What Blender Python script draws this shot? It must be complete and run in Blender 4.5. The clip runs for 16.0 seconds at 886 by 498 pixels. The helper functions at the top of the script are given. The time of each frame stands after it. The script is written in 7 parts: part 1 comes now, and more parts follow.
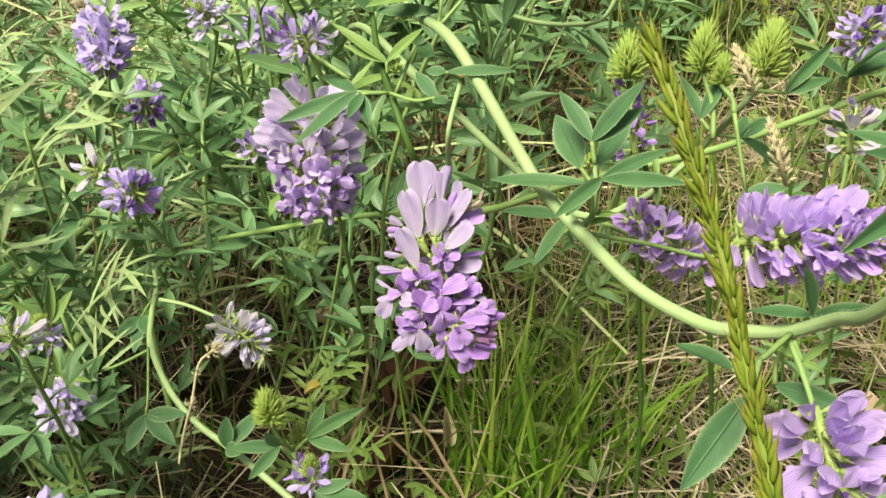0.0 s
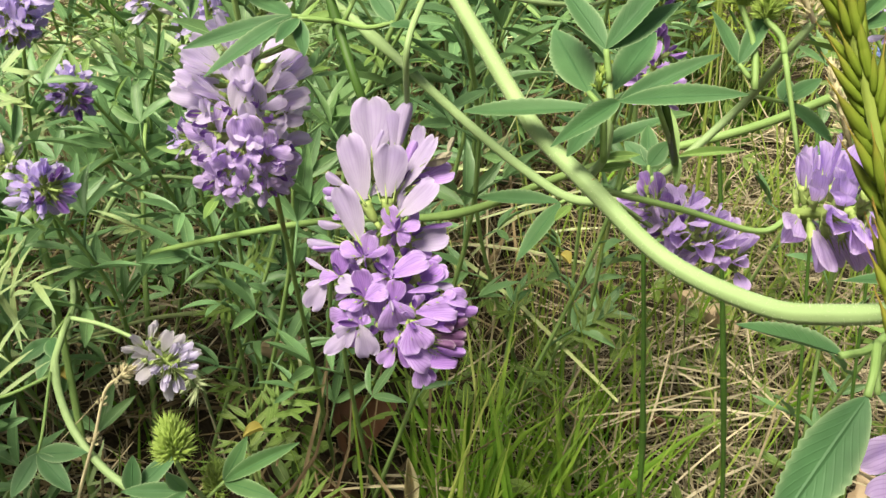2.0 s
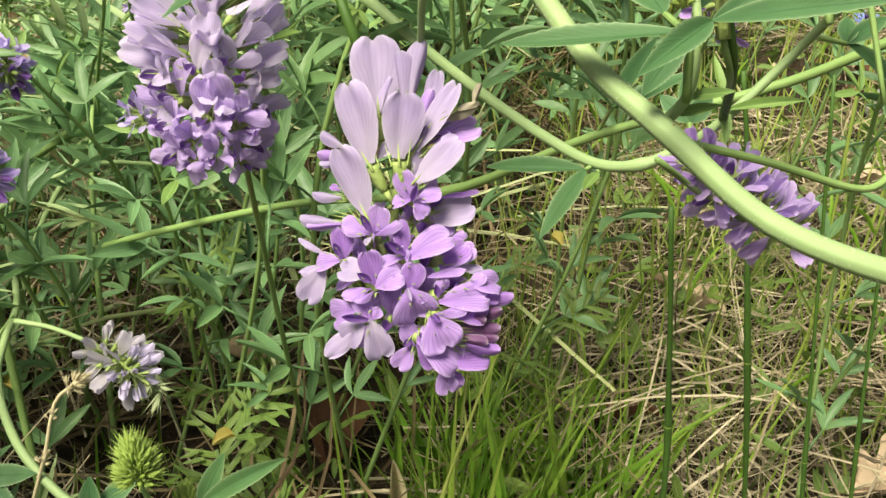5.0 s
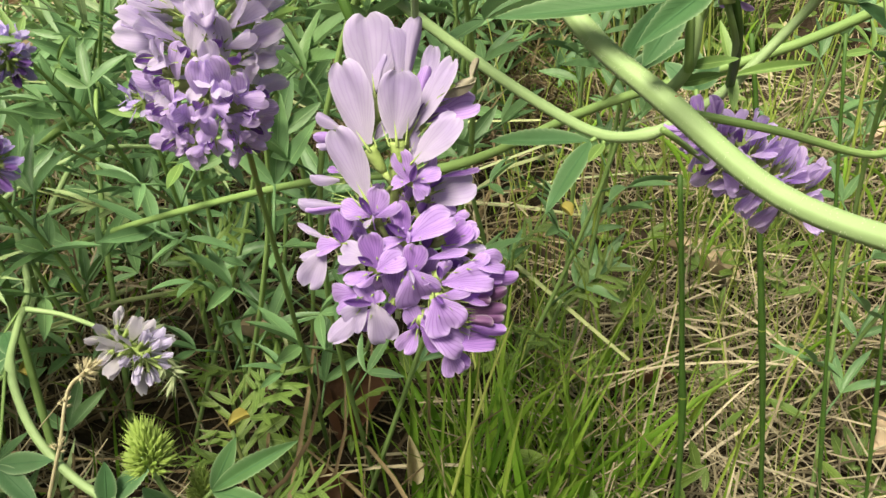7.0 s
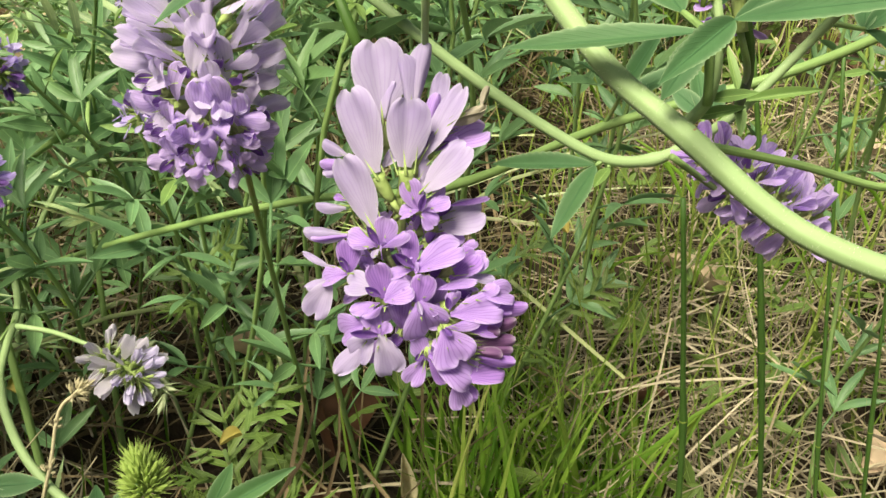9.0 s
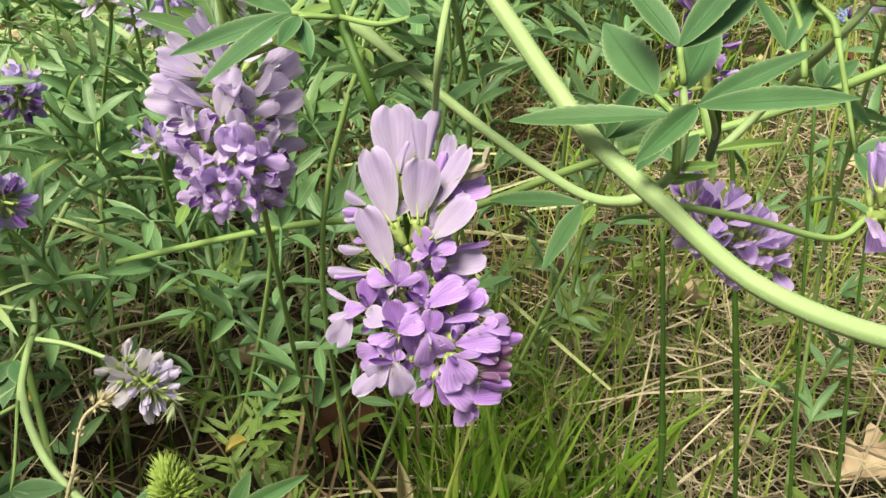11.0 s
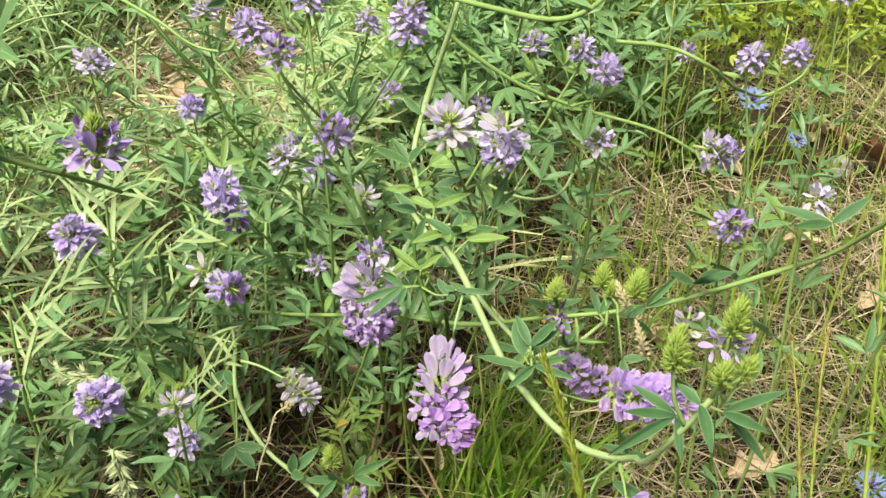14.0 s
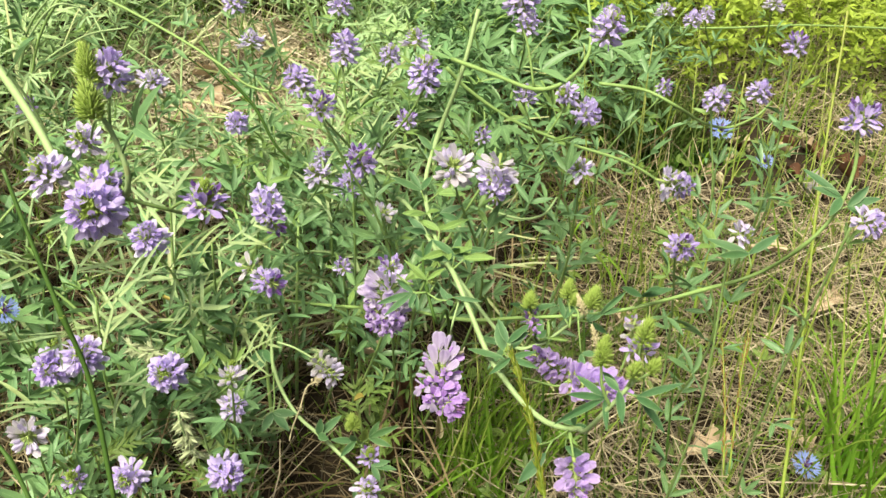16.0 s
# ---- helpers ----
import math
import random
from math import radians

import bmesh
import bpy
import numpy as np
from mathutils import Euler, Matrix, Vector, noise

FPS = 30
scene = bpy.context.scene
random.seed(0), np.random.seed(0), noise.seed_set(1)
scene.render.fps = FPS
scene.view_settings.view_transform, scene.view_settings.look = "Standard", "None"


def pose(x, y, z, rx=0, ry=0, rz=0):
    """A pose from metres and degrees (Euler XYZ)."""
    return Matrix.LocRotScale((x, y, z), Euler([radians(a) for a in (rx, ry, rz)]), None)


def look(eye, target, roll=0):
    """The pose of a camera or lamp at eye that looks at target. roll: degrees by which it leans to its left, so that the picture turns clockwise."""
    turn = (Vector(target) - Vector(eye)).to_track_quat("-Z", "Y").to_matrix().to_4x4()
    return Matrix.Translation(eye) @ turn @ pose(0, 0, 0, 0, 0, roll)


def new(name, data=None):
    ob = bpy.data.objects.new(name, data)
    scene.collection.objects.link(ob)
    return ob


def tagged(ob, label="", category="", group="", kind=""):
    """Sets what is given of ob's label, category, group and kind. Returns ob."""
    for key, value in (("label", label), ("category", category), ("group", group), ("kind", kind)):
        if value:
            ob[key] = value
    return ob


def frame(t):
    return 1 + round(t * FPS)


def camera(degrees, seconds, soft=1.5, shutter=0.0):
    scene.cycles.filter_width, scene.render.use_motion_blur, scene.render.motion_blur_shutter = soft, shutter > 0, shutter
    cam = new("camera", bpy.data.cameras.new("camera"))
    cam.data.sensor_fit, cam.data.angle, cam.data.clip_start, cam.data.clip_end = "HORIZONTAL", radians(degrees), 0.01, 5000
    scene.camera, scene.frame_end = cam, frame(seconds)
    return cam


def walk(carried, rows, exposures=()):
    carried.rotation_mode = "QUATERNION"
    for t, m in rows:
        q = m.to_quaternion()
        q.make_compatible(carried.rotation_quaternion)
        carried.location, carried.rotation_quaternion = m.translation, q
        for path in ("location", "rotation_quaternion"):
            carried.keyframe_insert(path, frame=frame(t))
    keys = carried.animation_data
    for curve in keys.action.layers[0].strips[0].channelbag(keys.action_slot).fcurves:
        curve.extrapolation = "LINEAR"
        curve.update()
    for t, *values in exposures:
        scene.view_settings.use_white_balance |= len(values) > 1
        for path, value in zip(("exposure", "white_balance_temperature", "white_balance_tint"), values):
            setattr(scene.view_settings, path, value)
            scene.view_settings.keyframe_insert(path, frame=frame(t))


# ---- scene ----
cam = camera(52.63, 16.0, soft=1.5)
# seconds, eye, yaw, pitch, lean
PATH = [
    (0.0, 0.0039, 0.0069, 0.2704, 0.51, -28.18, -0.32),
    (0.5, 0.0060, 0.0113, 0.2693, -0.16, -27.99, -0.22),
    (1.0, 0.0072, 0.0165, 0.2619, -0.80, -26.19, 0.64),
    (1.5, 0.0064, 0.0294, 0.2478, -1.11, -25.10, 1.46),
    (2.0, 0.0072, 0.0405, 0.2370, -1.01, -24.04, 1.99),
    (2.5, 0.0053, 0.0464, 0.2340, -1.81, -24.33, 2.20),
    (3.0, 0.0068, 0.0474, 0.2330, -1.87, -24.62, 2.17),
    (5.5, -0.0012, 0.0643, 0.2238, -4.44, -24.70, 1.40),
    (6.0, -0.0004, 0.0645, 0.2232, -3.96, -25.29, 0.66),
    (6.5, 0.0007, 0.0639, 0.2238, -3.36, -25.93, 0.13),
    (7.0, 0.0011, 0.0644, 0.2254, -3.07, -26.50, -0.55),
    (7.5, -0.0002, 0.0663, 0.2272, -3.62, -27.05, -0.76),
    (8.0, -0.0024, 0.0670, 0.2267, -4.60, -26.52, 0.13),
    (8.5, -0.0009, 0.0680, 0.2262, -4.09, -25.95, 0.28),
    (9.0, -0.0010, 0.0673, 0.2266, -3.92, -25.89, 0.13),
    (11.3, -0.0041, 0.0500, 0.2423, -4.71, -25.58, 0.86),
    (11.5, -0.0040, 0.0410, 0.2537, -4.16, -25.83, 0.45),
    (12.0, -0.0049, 0.0097, 0.2864, -3.58, -25.69, 0.87),
    (12.5, -0.0052, -0.0099, 0.2997, -2.45, -25.21, 0.86),
    (13.0, -0.0036, -0.0383, 0.3235, -1.23, -26.43, 1.01),
    (13.5, -0.0006, -0.0620, 0.3553, -0.19, -28.55, 1.61),
    (14.0, -0.0029, -0.0854, 0.3775, -0.28, -29.08, 3.26),
    (14.5, -0.0088, -0.1037, 0.3964, -1.25, -29.26, 4.58),
    (15.0, -0.0110, -0.1198, 0.4116, -0.94, -29.74, 5.46),
    (15.5, -0.0022, -0.1350, 0.4235, 0.14, -30.40, 4.38),
    (16.0, -0.0005, -0.1566, 0.4366, 0.43, -30.52, 4.70),
]
walk(cam, [(t, pose(x, y, z, 90 + pitch, 0, yaw) @ pose(0, 0, 0, 0, 0, lean)) for t, x, y, z, yaw, pitch, lean in PATH],
     exposures=((0.0, 0.90), (9.0, 0.85), (12.5, 0.85), (16.0, 0.93)))

# ---------------------------------------------------------------- light: a bright, thinly clouded sky
world = bpy.data.worlds.new("sky")
scene.world = world
world.use_nodes = True
wn = world.node_tree.nodes
sky = wn.new("ShaderNodeTexSky")
sky.sky_type, sky.sun_disc = "NISHITA", False
sky.sun_elevation, sky.sun_rotation = radians(58), radians(215)
sky.air_density, sky.dust_density, sky.ozone_density = 0.7, 7.0, 0.6
wn["Background"].inputs["Strength"].default_value = 0.05
world.node_tree.links.new(sky.outputs[0], wn["Background"].inputs["Color"])
sun = new("sun", bpy.data.lights.new("sun", "SUN"))
sun.data.energy, sun.data.angle, sun.data.color = 5.0, radians(24), (1.0, 0.945, 0.715)
sun.matrix_world = look((-1.2, -1.7, 3.3), (0, 0, 0))

# ---------------------------------------------------------------- materials


class Nodes:
    """A small hand for building node materials."""

    def __init__(self, name):
        self.mat = bpy.data.materials.new(name)
        self.mat.use_nodes = True
        self.tree = self.mat.node_tree
        self.bsdf = self.tree.nodes["Principled BSDF"]
        self.out = self.tree.nodes["Material Output"]

    def add(self, kind, **values):
        node = self.tree.nodes.new(kind)
        for key, value in values.items():
            node.inputs[key].default_value = value
        return node

    def link(self, a, b):
        self.tree.links.new(a, b)

    def math(self, op, a, b=0.0, c=0.0):
        node = self.tree.nodes.new("ShaderNodeMath")
        node.operation = op
        for slot, value in zip(node.inputs, (a, b, c)):
            if isinstance(value, (int, float)):
                slot.default_value = value
            else:
                self.link(value, slot)
        return node.outputs[0]

    def mix(self, fac, a, b):
        node = self.tree.nodes.new("ShaderNodeMix")
        node.data_type = "RGBA"
        for slot, value in zip((node.inputs[0], node.inputs[6], node.inputs[7]), (fac, a, b)):
            if isinstance(value, (int, float)):
                slot.default_value = value
            elif isinstance(value, tuple):
                slot.default_value = (*value, 1.0)
            else:
                self.link(value, slot)
        return node.outputs[2]

    def noise(self, scale, detail=3.0, vector=None):
        node = self.add("ShaderNodeTexNoise", Scale=scale, Detail=detail)
        if vector is not None:
            self.link(vector, node.inputs["Vector"])
        return node.outputs["Fac"]

    def place(self):
        return self.tree.nodes.new("ShaderNodeNewGeometry").outputs["Position"]

    def uv(self):
        split = self.tree.nodes.new("ShaderNodeSeparateXYZ")
        self.link(self.tree.nodes.new("ShaderNodeUVMap").outputs[0], split.inputs[0])
        return split.outputs[0], split.outputs[1]

    def bump(self, height, strength, distance):
        node = self.add("ShaderNodeBump", Strength=strength, Distance=distance)
        self.link(height, node.inputs["Height"])
        self.link(node.outputs[0], self.bsdf.inputs["Normal"])
        return node.outputs[0]

    def thin(self, colour, share):
        """Lets some light through, as thin plant tissue does."""
        glow = self.tree.nodes.new("ShaderNodeBsdfTranslucent")
        both = self.add("ShaderNodeMixShader", Fac=share)
        self.link(colour, glow.inputs["Color"])
        self.link(self.bsdf.outputs[0], both.inputs[1])
        self.link(glow.outputs[0], both.inputs[2])
        self.link(both.outputs[0], self.out.inputs["Surface"])


def petal_material(name, edge, heart, vein, thin=0.5, veined=0.75, streak=0.0):
    n = Nodes(name)
    u, v = n.uv()
    across = n.math("ABSOLUTE", n.math("SUBTRACT", v, 0.5))
    fan = n.math("DIVIDE", n.math("SUBTRACT", v, 0.5), n.math("ADD", n.math("MULTIPLY", u, 0.9), 0.25))
    wobble = n.math("MULTIPLY", n.noise(900.0, 2.0, n.place()), 1.6)
    lines = n.math("POWER", n.math("ABSOLUTE", n.math("SINE", n.math("ADD", n.math("MULTIPLY", fan, 24.0), wobble))), 12.0)
    lines = n.math("MULTIPLY", n.math("MULTIPLY", lines, n.math("SUBTRACT", 1.0, n.math("MULTIPLY", u, 0.55))), veined)
    base = n.mix(n.math("SMOOTH_MIN", n.math("MULTIPLY", u, 1.25), 1.0, 0.1), heart, edge)
    blotch = n.noise(420.0, 3.0, n.place())
    base = n.mix(n.math("MULTIPLY", n.math("SUBTRACT", blotch, 0.35), 0.7), base, tuple(min(1.0, c * 0.78) for c in edge))
    random_shade = n.tree.nodes.new("ShaderNodeObjectInfo").outputs["Random"]
    base = n.mix(n.math("MULTIPLY", random_shade, 0.25), base, tuple(min(1.0, c * 1.18) for c in edge))
    rim = n.math("MAXIMUM", n.math("POWER", n.math("MULTIPLY", across, 2.0), 9.0), n.math("POWER", u, 16.0))
    base = n.mix(n.math("MULTIPLY", rim, 0.4), base, tuple(0.5 + 0.5 * c for c in edge))
    colour = n.mix(lines, base, vein)
    if streak:
        # the dark flush along the middle of the throat
        flush = n.math("MULTIPLY", n.math("SUBTRACT", 1.0, n.math("SMOOTH_MIN", n.math("MULTIPLY", across, 5.5), 1.0, 0.3)), n.math("SUBTRACT", 1.0, n.math("SMOOTH_MIN", n.math("MULTIPLY", u, 1.5), 1.0, 0.3)))
        colour = n.mix(n.math("MULTIPLY", flush, streak), colour, vein)
    n.link(colour, n.bsdf.inputs["Base Color"])
    n.bsdf.inputs["Roughness"].default_value = 0.6
    n.bsdf.inputs["Specular IOR Level"].default_value = 0.2
    n.bump(n.math("ADD", n.noise(1500.0, 2.0, n.place()), n.math("MULTIPLY", lines, 0.8)), 0.14, 0.0002)
    n.thin(colour, thin)
    return n.mat


def leaf_material(name, face, rib, margin, ribs=11.0, thin=0.28, rough=0.5, edge=0.3):
    n = Nodes(name)
    u, v = n.uv()
    across = n.math("ABSOLUTE", n.math("SUBTRACT", v, 0.5))
    mid = n.math("SUBTRACT", 1.0, n.math("SMOOTH_MIN", n.math("MULTIPLY", across, 22.0), 1.0, 0.1))
    wave = n.math("SINE", n.math("MULTIPLY", n.math("SUBTRACT", n.math("MULTIPLY", u, ribs), n.math("MULTIPLY", across, 7.0)), 6.283))
    side = n.math("MULTIPLY", n.math("POWER", n.math("MAXIMUM", wave, 0.0), 6.0), 0.12)
    rim = n.math("MULTIPLY", n.math("POWER", n.math("MULTIPLY", across, 2.0), 8.0), edge)
    grain = n.noise(260.0, 4.0, n.place())
    blotch = n.noise(35.0, 2.0, n.place())
    dark = tuple(c * 0.62 for c in face)
    light = tuple(min(1.0, c * 1.35) for c in face)
    base = n.mix(grain, dark, light)
    base = n.mix(n.math("MULTIPLY", n.math("SUBTRACT", blotch, 0.4), 1.2), base, (face[0] * 1.5, face[1] * 1.15, face[2] * 0.6))
    random_shade = n.tree.nodes.new("ShaderNodeNewGeometry").outputs["Random Per Island"]
    base = n.mix(n.math("MULTIPLY", random_shade, 0.55), base, tuple(c * 0.48 for c in face))
    base = n.mix(n.math("MAXIMUM", mid, side), base, rib)
    colour = n.mix(rim, base, margin)
    n.link(colour, n.bsdf.inputs["Base Color"])
    n.bsdf.inputs["Roughness"].default_value = rough
    n.bsdf.inputs["Specular IOR Level"].default_value = 0.35
    n.bump(n.math("ADD", n.math("MULTIPLY", grain, 0.4), n.math("MAXIMUM", mid, side)), 0.4, 0.0004)
    n.thin(colour, thin)
    return n.mat


def stem_material(name, light, dark, flush=(0.30, 0.16, 0.08)):
    n = Nodes(name)
    u, v = n.uv()
    ridge = n.math("SINE", n.math("MULTIPLY", v, 6.283 * 7.0))
    streak = n.noise(180.0, 4.0, n.place())
    stain = n.noise(28.0, 3.0, n.place())
    base = n.mix(n.math("ADD", n.math("MULTIPLY", ridge, 0.05), streak), dark, light)
    colour = n.mix(n.math("MULTIPLY", n.math("GREATER_THAN", stain, 0.68), 0.25), base, flush)
    n.link(colour, n.bsdf.inputs["Base Color"])
    n.bsdf.inputs["Roughness"].default_value = 0.55
    n.bsdf.inputs["Specular IOR Level"].default_value = 0.3
    n.bump(n.math("ADD", n.math("MULTIPLY", ridge, 0.3), streak), 0.2, 0.0002)
    n.thin(colour, 0.1)
    return n.mat


def strand_material(name, colours, thin=0.2, rough=0.6, tip=(0.42, 0.34, 0.16), reach=0.3):
    """Blades and straws, every one of its own shade."""
    n = Nodes(name)
    u, v = n.uv()
    ramp = n.tree.nodes.new("ShaderNodeValToRGB")
    for i, c in enumerate(colours):
        el = ramp.color_ramp.elements[i] if i < 2 else ramp.color_ramp.elements.new(0.5)
        el.position, el.color = i / (len(colours) - 1), (*c, 1.0)
    n.link(n.tree.nodes.new("ShaderNodeNewGeometry").outputs["Random Per Island"], ramp.inputs[0])
    streak = n.noise(700.0, 3.0, n.place())
    lines = n.math("MULTIPLY", n.math("ABSOLUTE", n.math("SINE", n.math("MULTIPLY", v, 14.0))), 0.3)
    base = n.mix(n.math("MULTIPLY", n.math("ADD", streak, lines), 0.35), ramp.outputs[0], tuple(c * 0.45 for c in colours[0]))
    colour = n.mix(n.math("MULTIPLY", n.math("POWER", u, 3.0), reach), base, tip)
    n.link(colour, n.bsdf.inputs["Base Color"])
    n.bsdf.inputs["Roughness"].default_value = rough
    n.bsdf.inputs["Specular IOR Level"].default_value = 0.2
    n.bump(n.math("ADD", streak, lines), 0.3, 0.0003)
    n.thin(colour, thin)
    return n.mat


def soil_material():
    n = Nodes("soil")
    place = n.place()
    coarse, fine, clod = n.noise(9.0, 5.0, place), n.noise(160.0, 6.0, place), n.noise(40.0, 4.0, place)
    # browns set near black: the shade between the straws is put into them
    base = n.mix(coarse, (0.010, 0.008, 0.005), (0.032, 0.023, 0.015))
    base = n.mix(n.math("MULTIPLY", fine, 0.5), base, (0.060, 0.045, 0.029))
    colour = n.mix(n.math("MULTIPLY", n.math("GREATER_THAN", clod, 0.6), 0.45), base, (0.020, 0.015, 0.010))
    # short turf of the meadow that lies round the planted spot
    away = n.tree.nodes.new("ShaderNodeVectorMath")
    away.operation = "DISTANCE"
    n.link(place, away.inputs[0])
    away.inputs[1].default_value = (0.05, 0.55, 0.0)
    turf = n.mix(n.noise(55.0, 5.0, place), (0.026, 0.042, 0.011), (0.105, 0.112, 0.042))
    turf = n.mix(n.math("MULTIPLY", n.noise(7.0, 5.0, place), 0.7), turf, (0.105, 0.082, 0.043))
    reach = n.math("SUBTRACT", n.math("ADD", away.outputs["Value"], n.math("MULTIPLY", coarse, 0.5)), 1.1)
    colour = n.mix(n.math("MINIMUM", n.math("MAXIMUM", n.math("MULTIPLY", reach, 3.0), 0.0), 1.0), colour, turf)
    n.link(colour, n.bsdf.inputs["Base Color"])
    n.bsdf.inputs["Roughness"].default_value = 0.95
    n.bsdf.inputs["Specular IOR Level"].default_value = 0.1
    n.bump(n.math("ADD", fine, clod), 0.9, 0.004)
    return n.mat


def plain_material(name, a, b, scale=300.0, rough=0.8, thin=0.0):
    n = Nodes(name)
    colour = n.mix(n.noise(scale, 5.0, n.place()), a, b)
    n.link(colour, n.bsdf.inputs["Base Color"])
    n.bsdf.inputs["Roughness"].default_value = rough
    n.bump(n.noise(scale * 2.0, 4.0, n.place()), 0.5, 0.0006)
    if thin:
        n.thin(colour, thin)
    return n.mat


PALE = petal_material("petal_pale", (0.655, 0.60, 0.82), (0.72, 0.69, 0.80), (0.44, 0.33, 0.64), 0.5)
LILAC = petal_material("petal_lilac", (0.61, 0.52, 0.88), (0.69, 0.63, 0.87), (0.37, 0.24, 0.64), 0.55)
VIOLET = petal_material("petal_violet", (0.49, 0.375, 0.79), (0.60, 0.51, 0.82), (0.25, 0.12, 0.50), 0.5)
DEEP = petal_material("petal_deep", (0.16, 0.07, 0.32), (0.28, 0.15, 0.46), (0.07, 0.02, 0.15))
PLUM = petal_material("petal_plum", (0.13, 0.055, 0.15), (0.24, 0.13, 0.25), (0.05, 0.015, 0.07), 0.25)
MAUVE = petal_material("petal_mauve", (0.425, 0.345, 0.580), (0.47, 0.42, 0.53), (0.28, 0.17, 0.46), 0.42, 0.35)
ORCHID = petal_material("petal_orchid", (0.455, 0.290, 0.675), (0.385, 0.225, 0.59), (0.16, 0.05, 0.36), 0.40, 0.6, 0.6)
PURPLE = petal_material("petal_purple", (0.325, 0.170, 0.520), (0.30, 0.155, 0.485), (0.10, 0.03, 0.25), 0.36, 0.6, 0.5)
MISTY = petal_material("petal_misty", (0.70, 0.60, 0.87), (0.74, 0.68, 0.84), (0.46, 0.33, 0.66), 0.6, 0.4)
HAZY = petal_material("petal_hazy", (0.66, 0.50, 0.90), (0.68, 0.56, 0.87), (0.30, 0.14, 0.54), 0.62, 0.6, 0.15)
WHITE = petal_material("petal_white", (0.58, 0.54, 0.64), (0.64, 0.64, 0.58), (0.40, 0.33, 0.48))
BLUE = petal_material("petal_blue", (0.24, 0.34, 0.72), (0.34, 0.42, 0.76), (0.10, 0.14, 0.46))
CALYX = plain_material("calyx_green", (0.24, 0.34, 0.075), (0.38, 0.47, 0.17), 500.0, 0.6, 0.2)
BUD = plain_material("bud_green", (0.16, 0.27, 0.035), (0.38, 0.48, 0.11), 700.0, 0.6, 0.25)
SPENT = plain_material("spent_floret", (0.27, 0.36, 0.15), (0.60, 0.63, 0.43), 500.0, 0.8, 0.3)
HUSK = plain_material("pale_husk", (0.42, 0.36, 0.20), (0.66, 0.60, 0.40), 600.0, 0.85, 0.2)
DRY = plain_material("withered", (0.15, 0.13, 0.10), (0.46, 0.42, 0.31), 600.0, 0.85, 0.2)
LEAF = leaf_material("alfalfa_leaf", (0.074, 0.178, 0.072), (0.052, 0.135, 0.052), (0.36, 0.47, 0.27), rough=0.6, edge=0.6)
# foliage green with sunlight put into the colour, for the back left
LEAF_FAR_LIT = leaf_material("pale_leaf", (0.39, 0.58, 0.295), (0.49, 0.66, 0.37), (0.52, 0.66, 0.36), 6.0, 0.40)
LEAF_YOUNG = leaf_material("young_leaf", (0.19, 0.33, 0.095), (0.34, 0.48, 0.15), (0.42, 0.53, 0.22))
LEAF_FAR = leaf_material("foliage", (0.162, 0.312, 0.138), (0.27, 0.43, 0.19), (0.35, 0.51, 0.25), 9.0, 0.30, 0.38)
MUGWORT = leaf_material("mugwort_leaf", (0.30, 0.42, 0.21), (0.42, 0.53, 0.25), (0.42, 0.52, 0.27), 3.0, 0.3)
LOBED = leaf_material("lobed_leaf", (0.125, 0.205, 0.045), (0.24, 0.34, 0.10), (0.26, 0.35, 0.12), 5.0, 0.3)
WEED = leaf_material("yellow_green_leaf", (0.34, 0.47, 0.065), (0.46, 0.55, 0.10), (0.46, 0.54, 0.12), 7.0, 0.40)
STEM = stem_material("pale_stem", (0.32, 0.43, 0.20), (0.22, 0.325, 0.135))
STEM_GREEN = stem_material("green_stem", (0.26, 0.38, 0.13), (0.15, 0.25, 0.07))
STEM_DARK = stem_material("dark_stem", (0.075, 0.150, 0.026), (0.034, 0.082, 0.014))
NODE_RED = plain_material("red_node", (0.20, 0.05, 0.03), (0.34, 0.14, 0.08), 900.0, 0.6)
HAIR = plain_material("stem_hair", (0.62, 0.68, 0.50), (0.70, 0.74, 0.58), 500.0, 0.6, 0.3)
GRASS = strand_material("green_grass", ((0.11, 0.28, 0.02), (0.22, 0.43, 0.035), (0.34, 0.49, 0.07)), 0.4)
CULM = strand_material("grass_culm", ((0.14, 0.26, 0.03), (0.27, 0.37, 0.06), (0.38, 0.40, 0.13)), 0.15)
STRAW = strand_material("straw", ((0.06, 0.045, 0.028), (0.62, 0.54, 0.39), (0.95, 0.90, 0.76), (0.25, 0.205, 0.125)), 0.05, 0.7)
BLEACHED = strand_material("bleached_straw", ((0.26, 0.20, 0.13), (0.62, 0.55, 0.40), (0.94, 0.90, 0.80), (0.74, 0.66, 0.50)), 0.1, 0.75, (0.60, 0.54, 0.40))
STRAW_BROWN = strand_material("weathered_straw", ((0.085, 0.060, 0.034), (0.25, 0.185, 0.105), (0.46, 0.37, 0.23), (0.16, 0.125, 0.062)), 0.05, 0.75, (0.30, 0.24, 0.13))
SPIKE = strand_material("seed_spike", ((0.13, 0.22, 0.02), (0.21, 0.31, 0.03), (0.27, 0.34, 0.05)), 0.25, 0.6, (0.34, 0.13, 0.05), 0.75)
EAR_RED = strand_material("reddish_ear", ((0.20, 0.12, 0.04), (0.26, 0.20, 0.05), (0.32, 0.14, 0.06)), 0.2, 0.6, (0.30, 0.11, 0.05), 0.8)
STALK = strand_material("pale_stalk", ((0.36, 0.44, 0.20), (0.52, 0.58, 0.34), (0.24, 0.33, 0.12)), 0.1)
CUSHION = strand_material("dark_grass", ((0.025, 0.08, 0.008), (0.06, 0.15, 0.015), (0.10, 0.21, 0.025)), 0.2)
SOIL = soil_material()
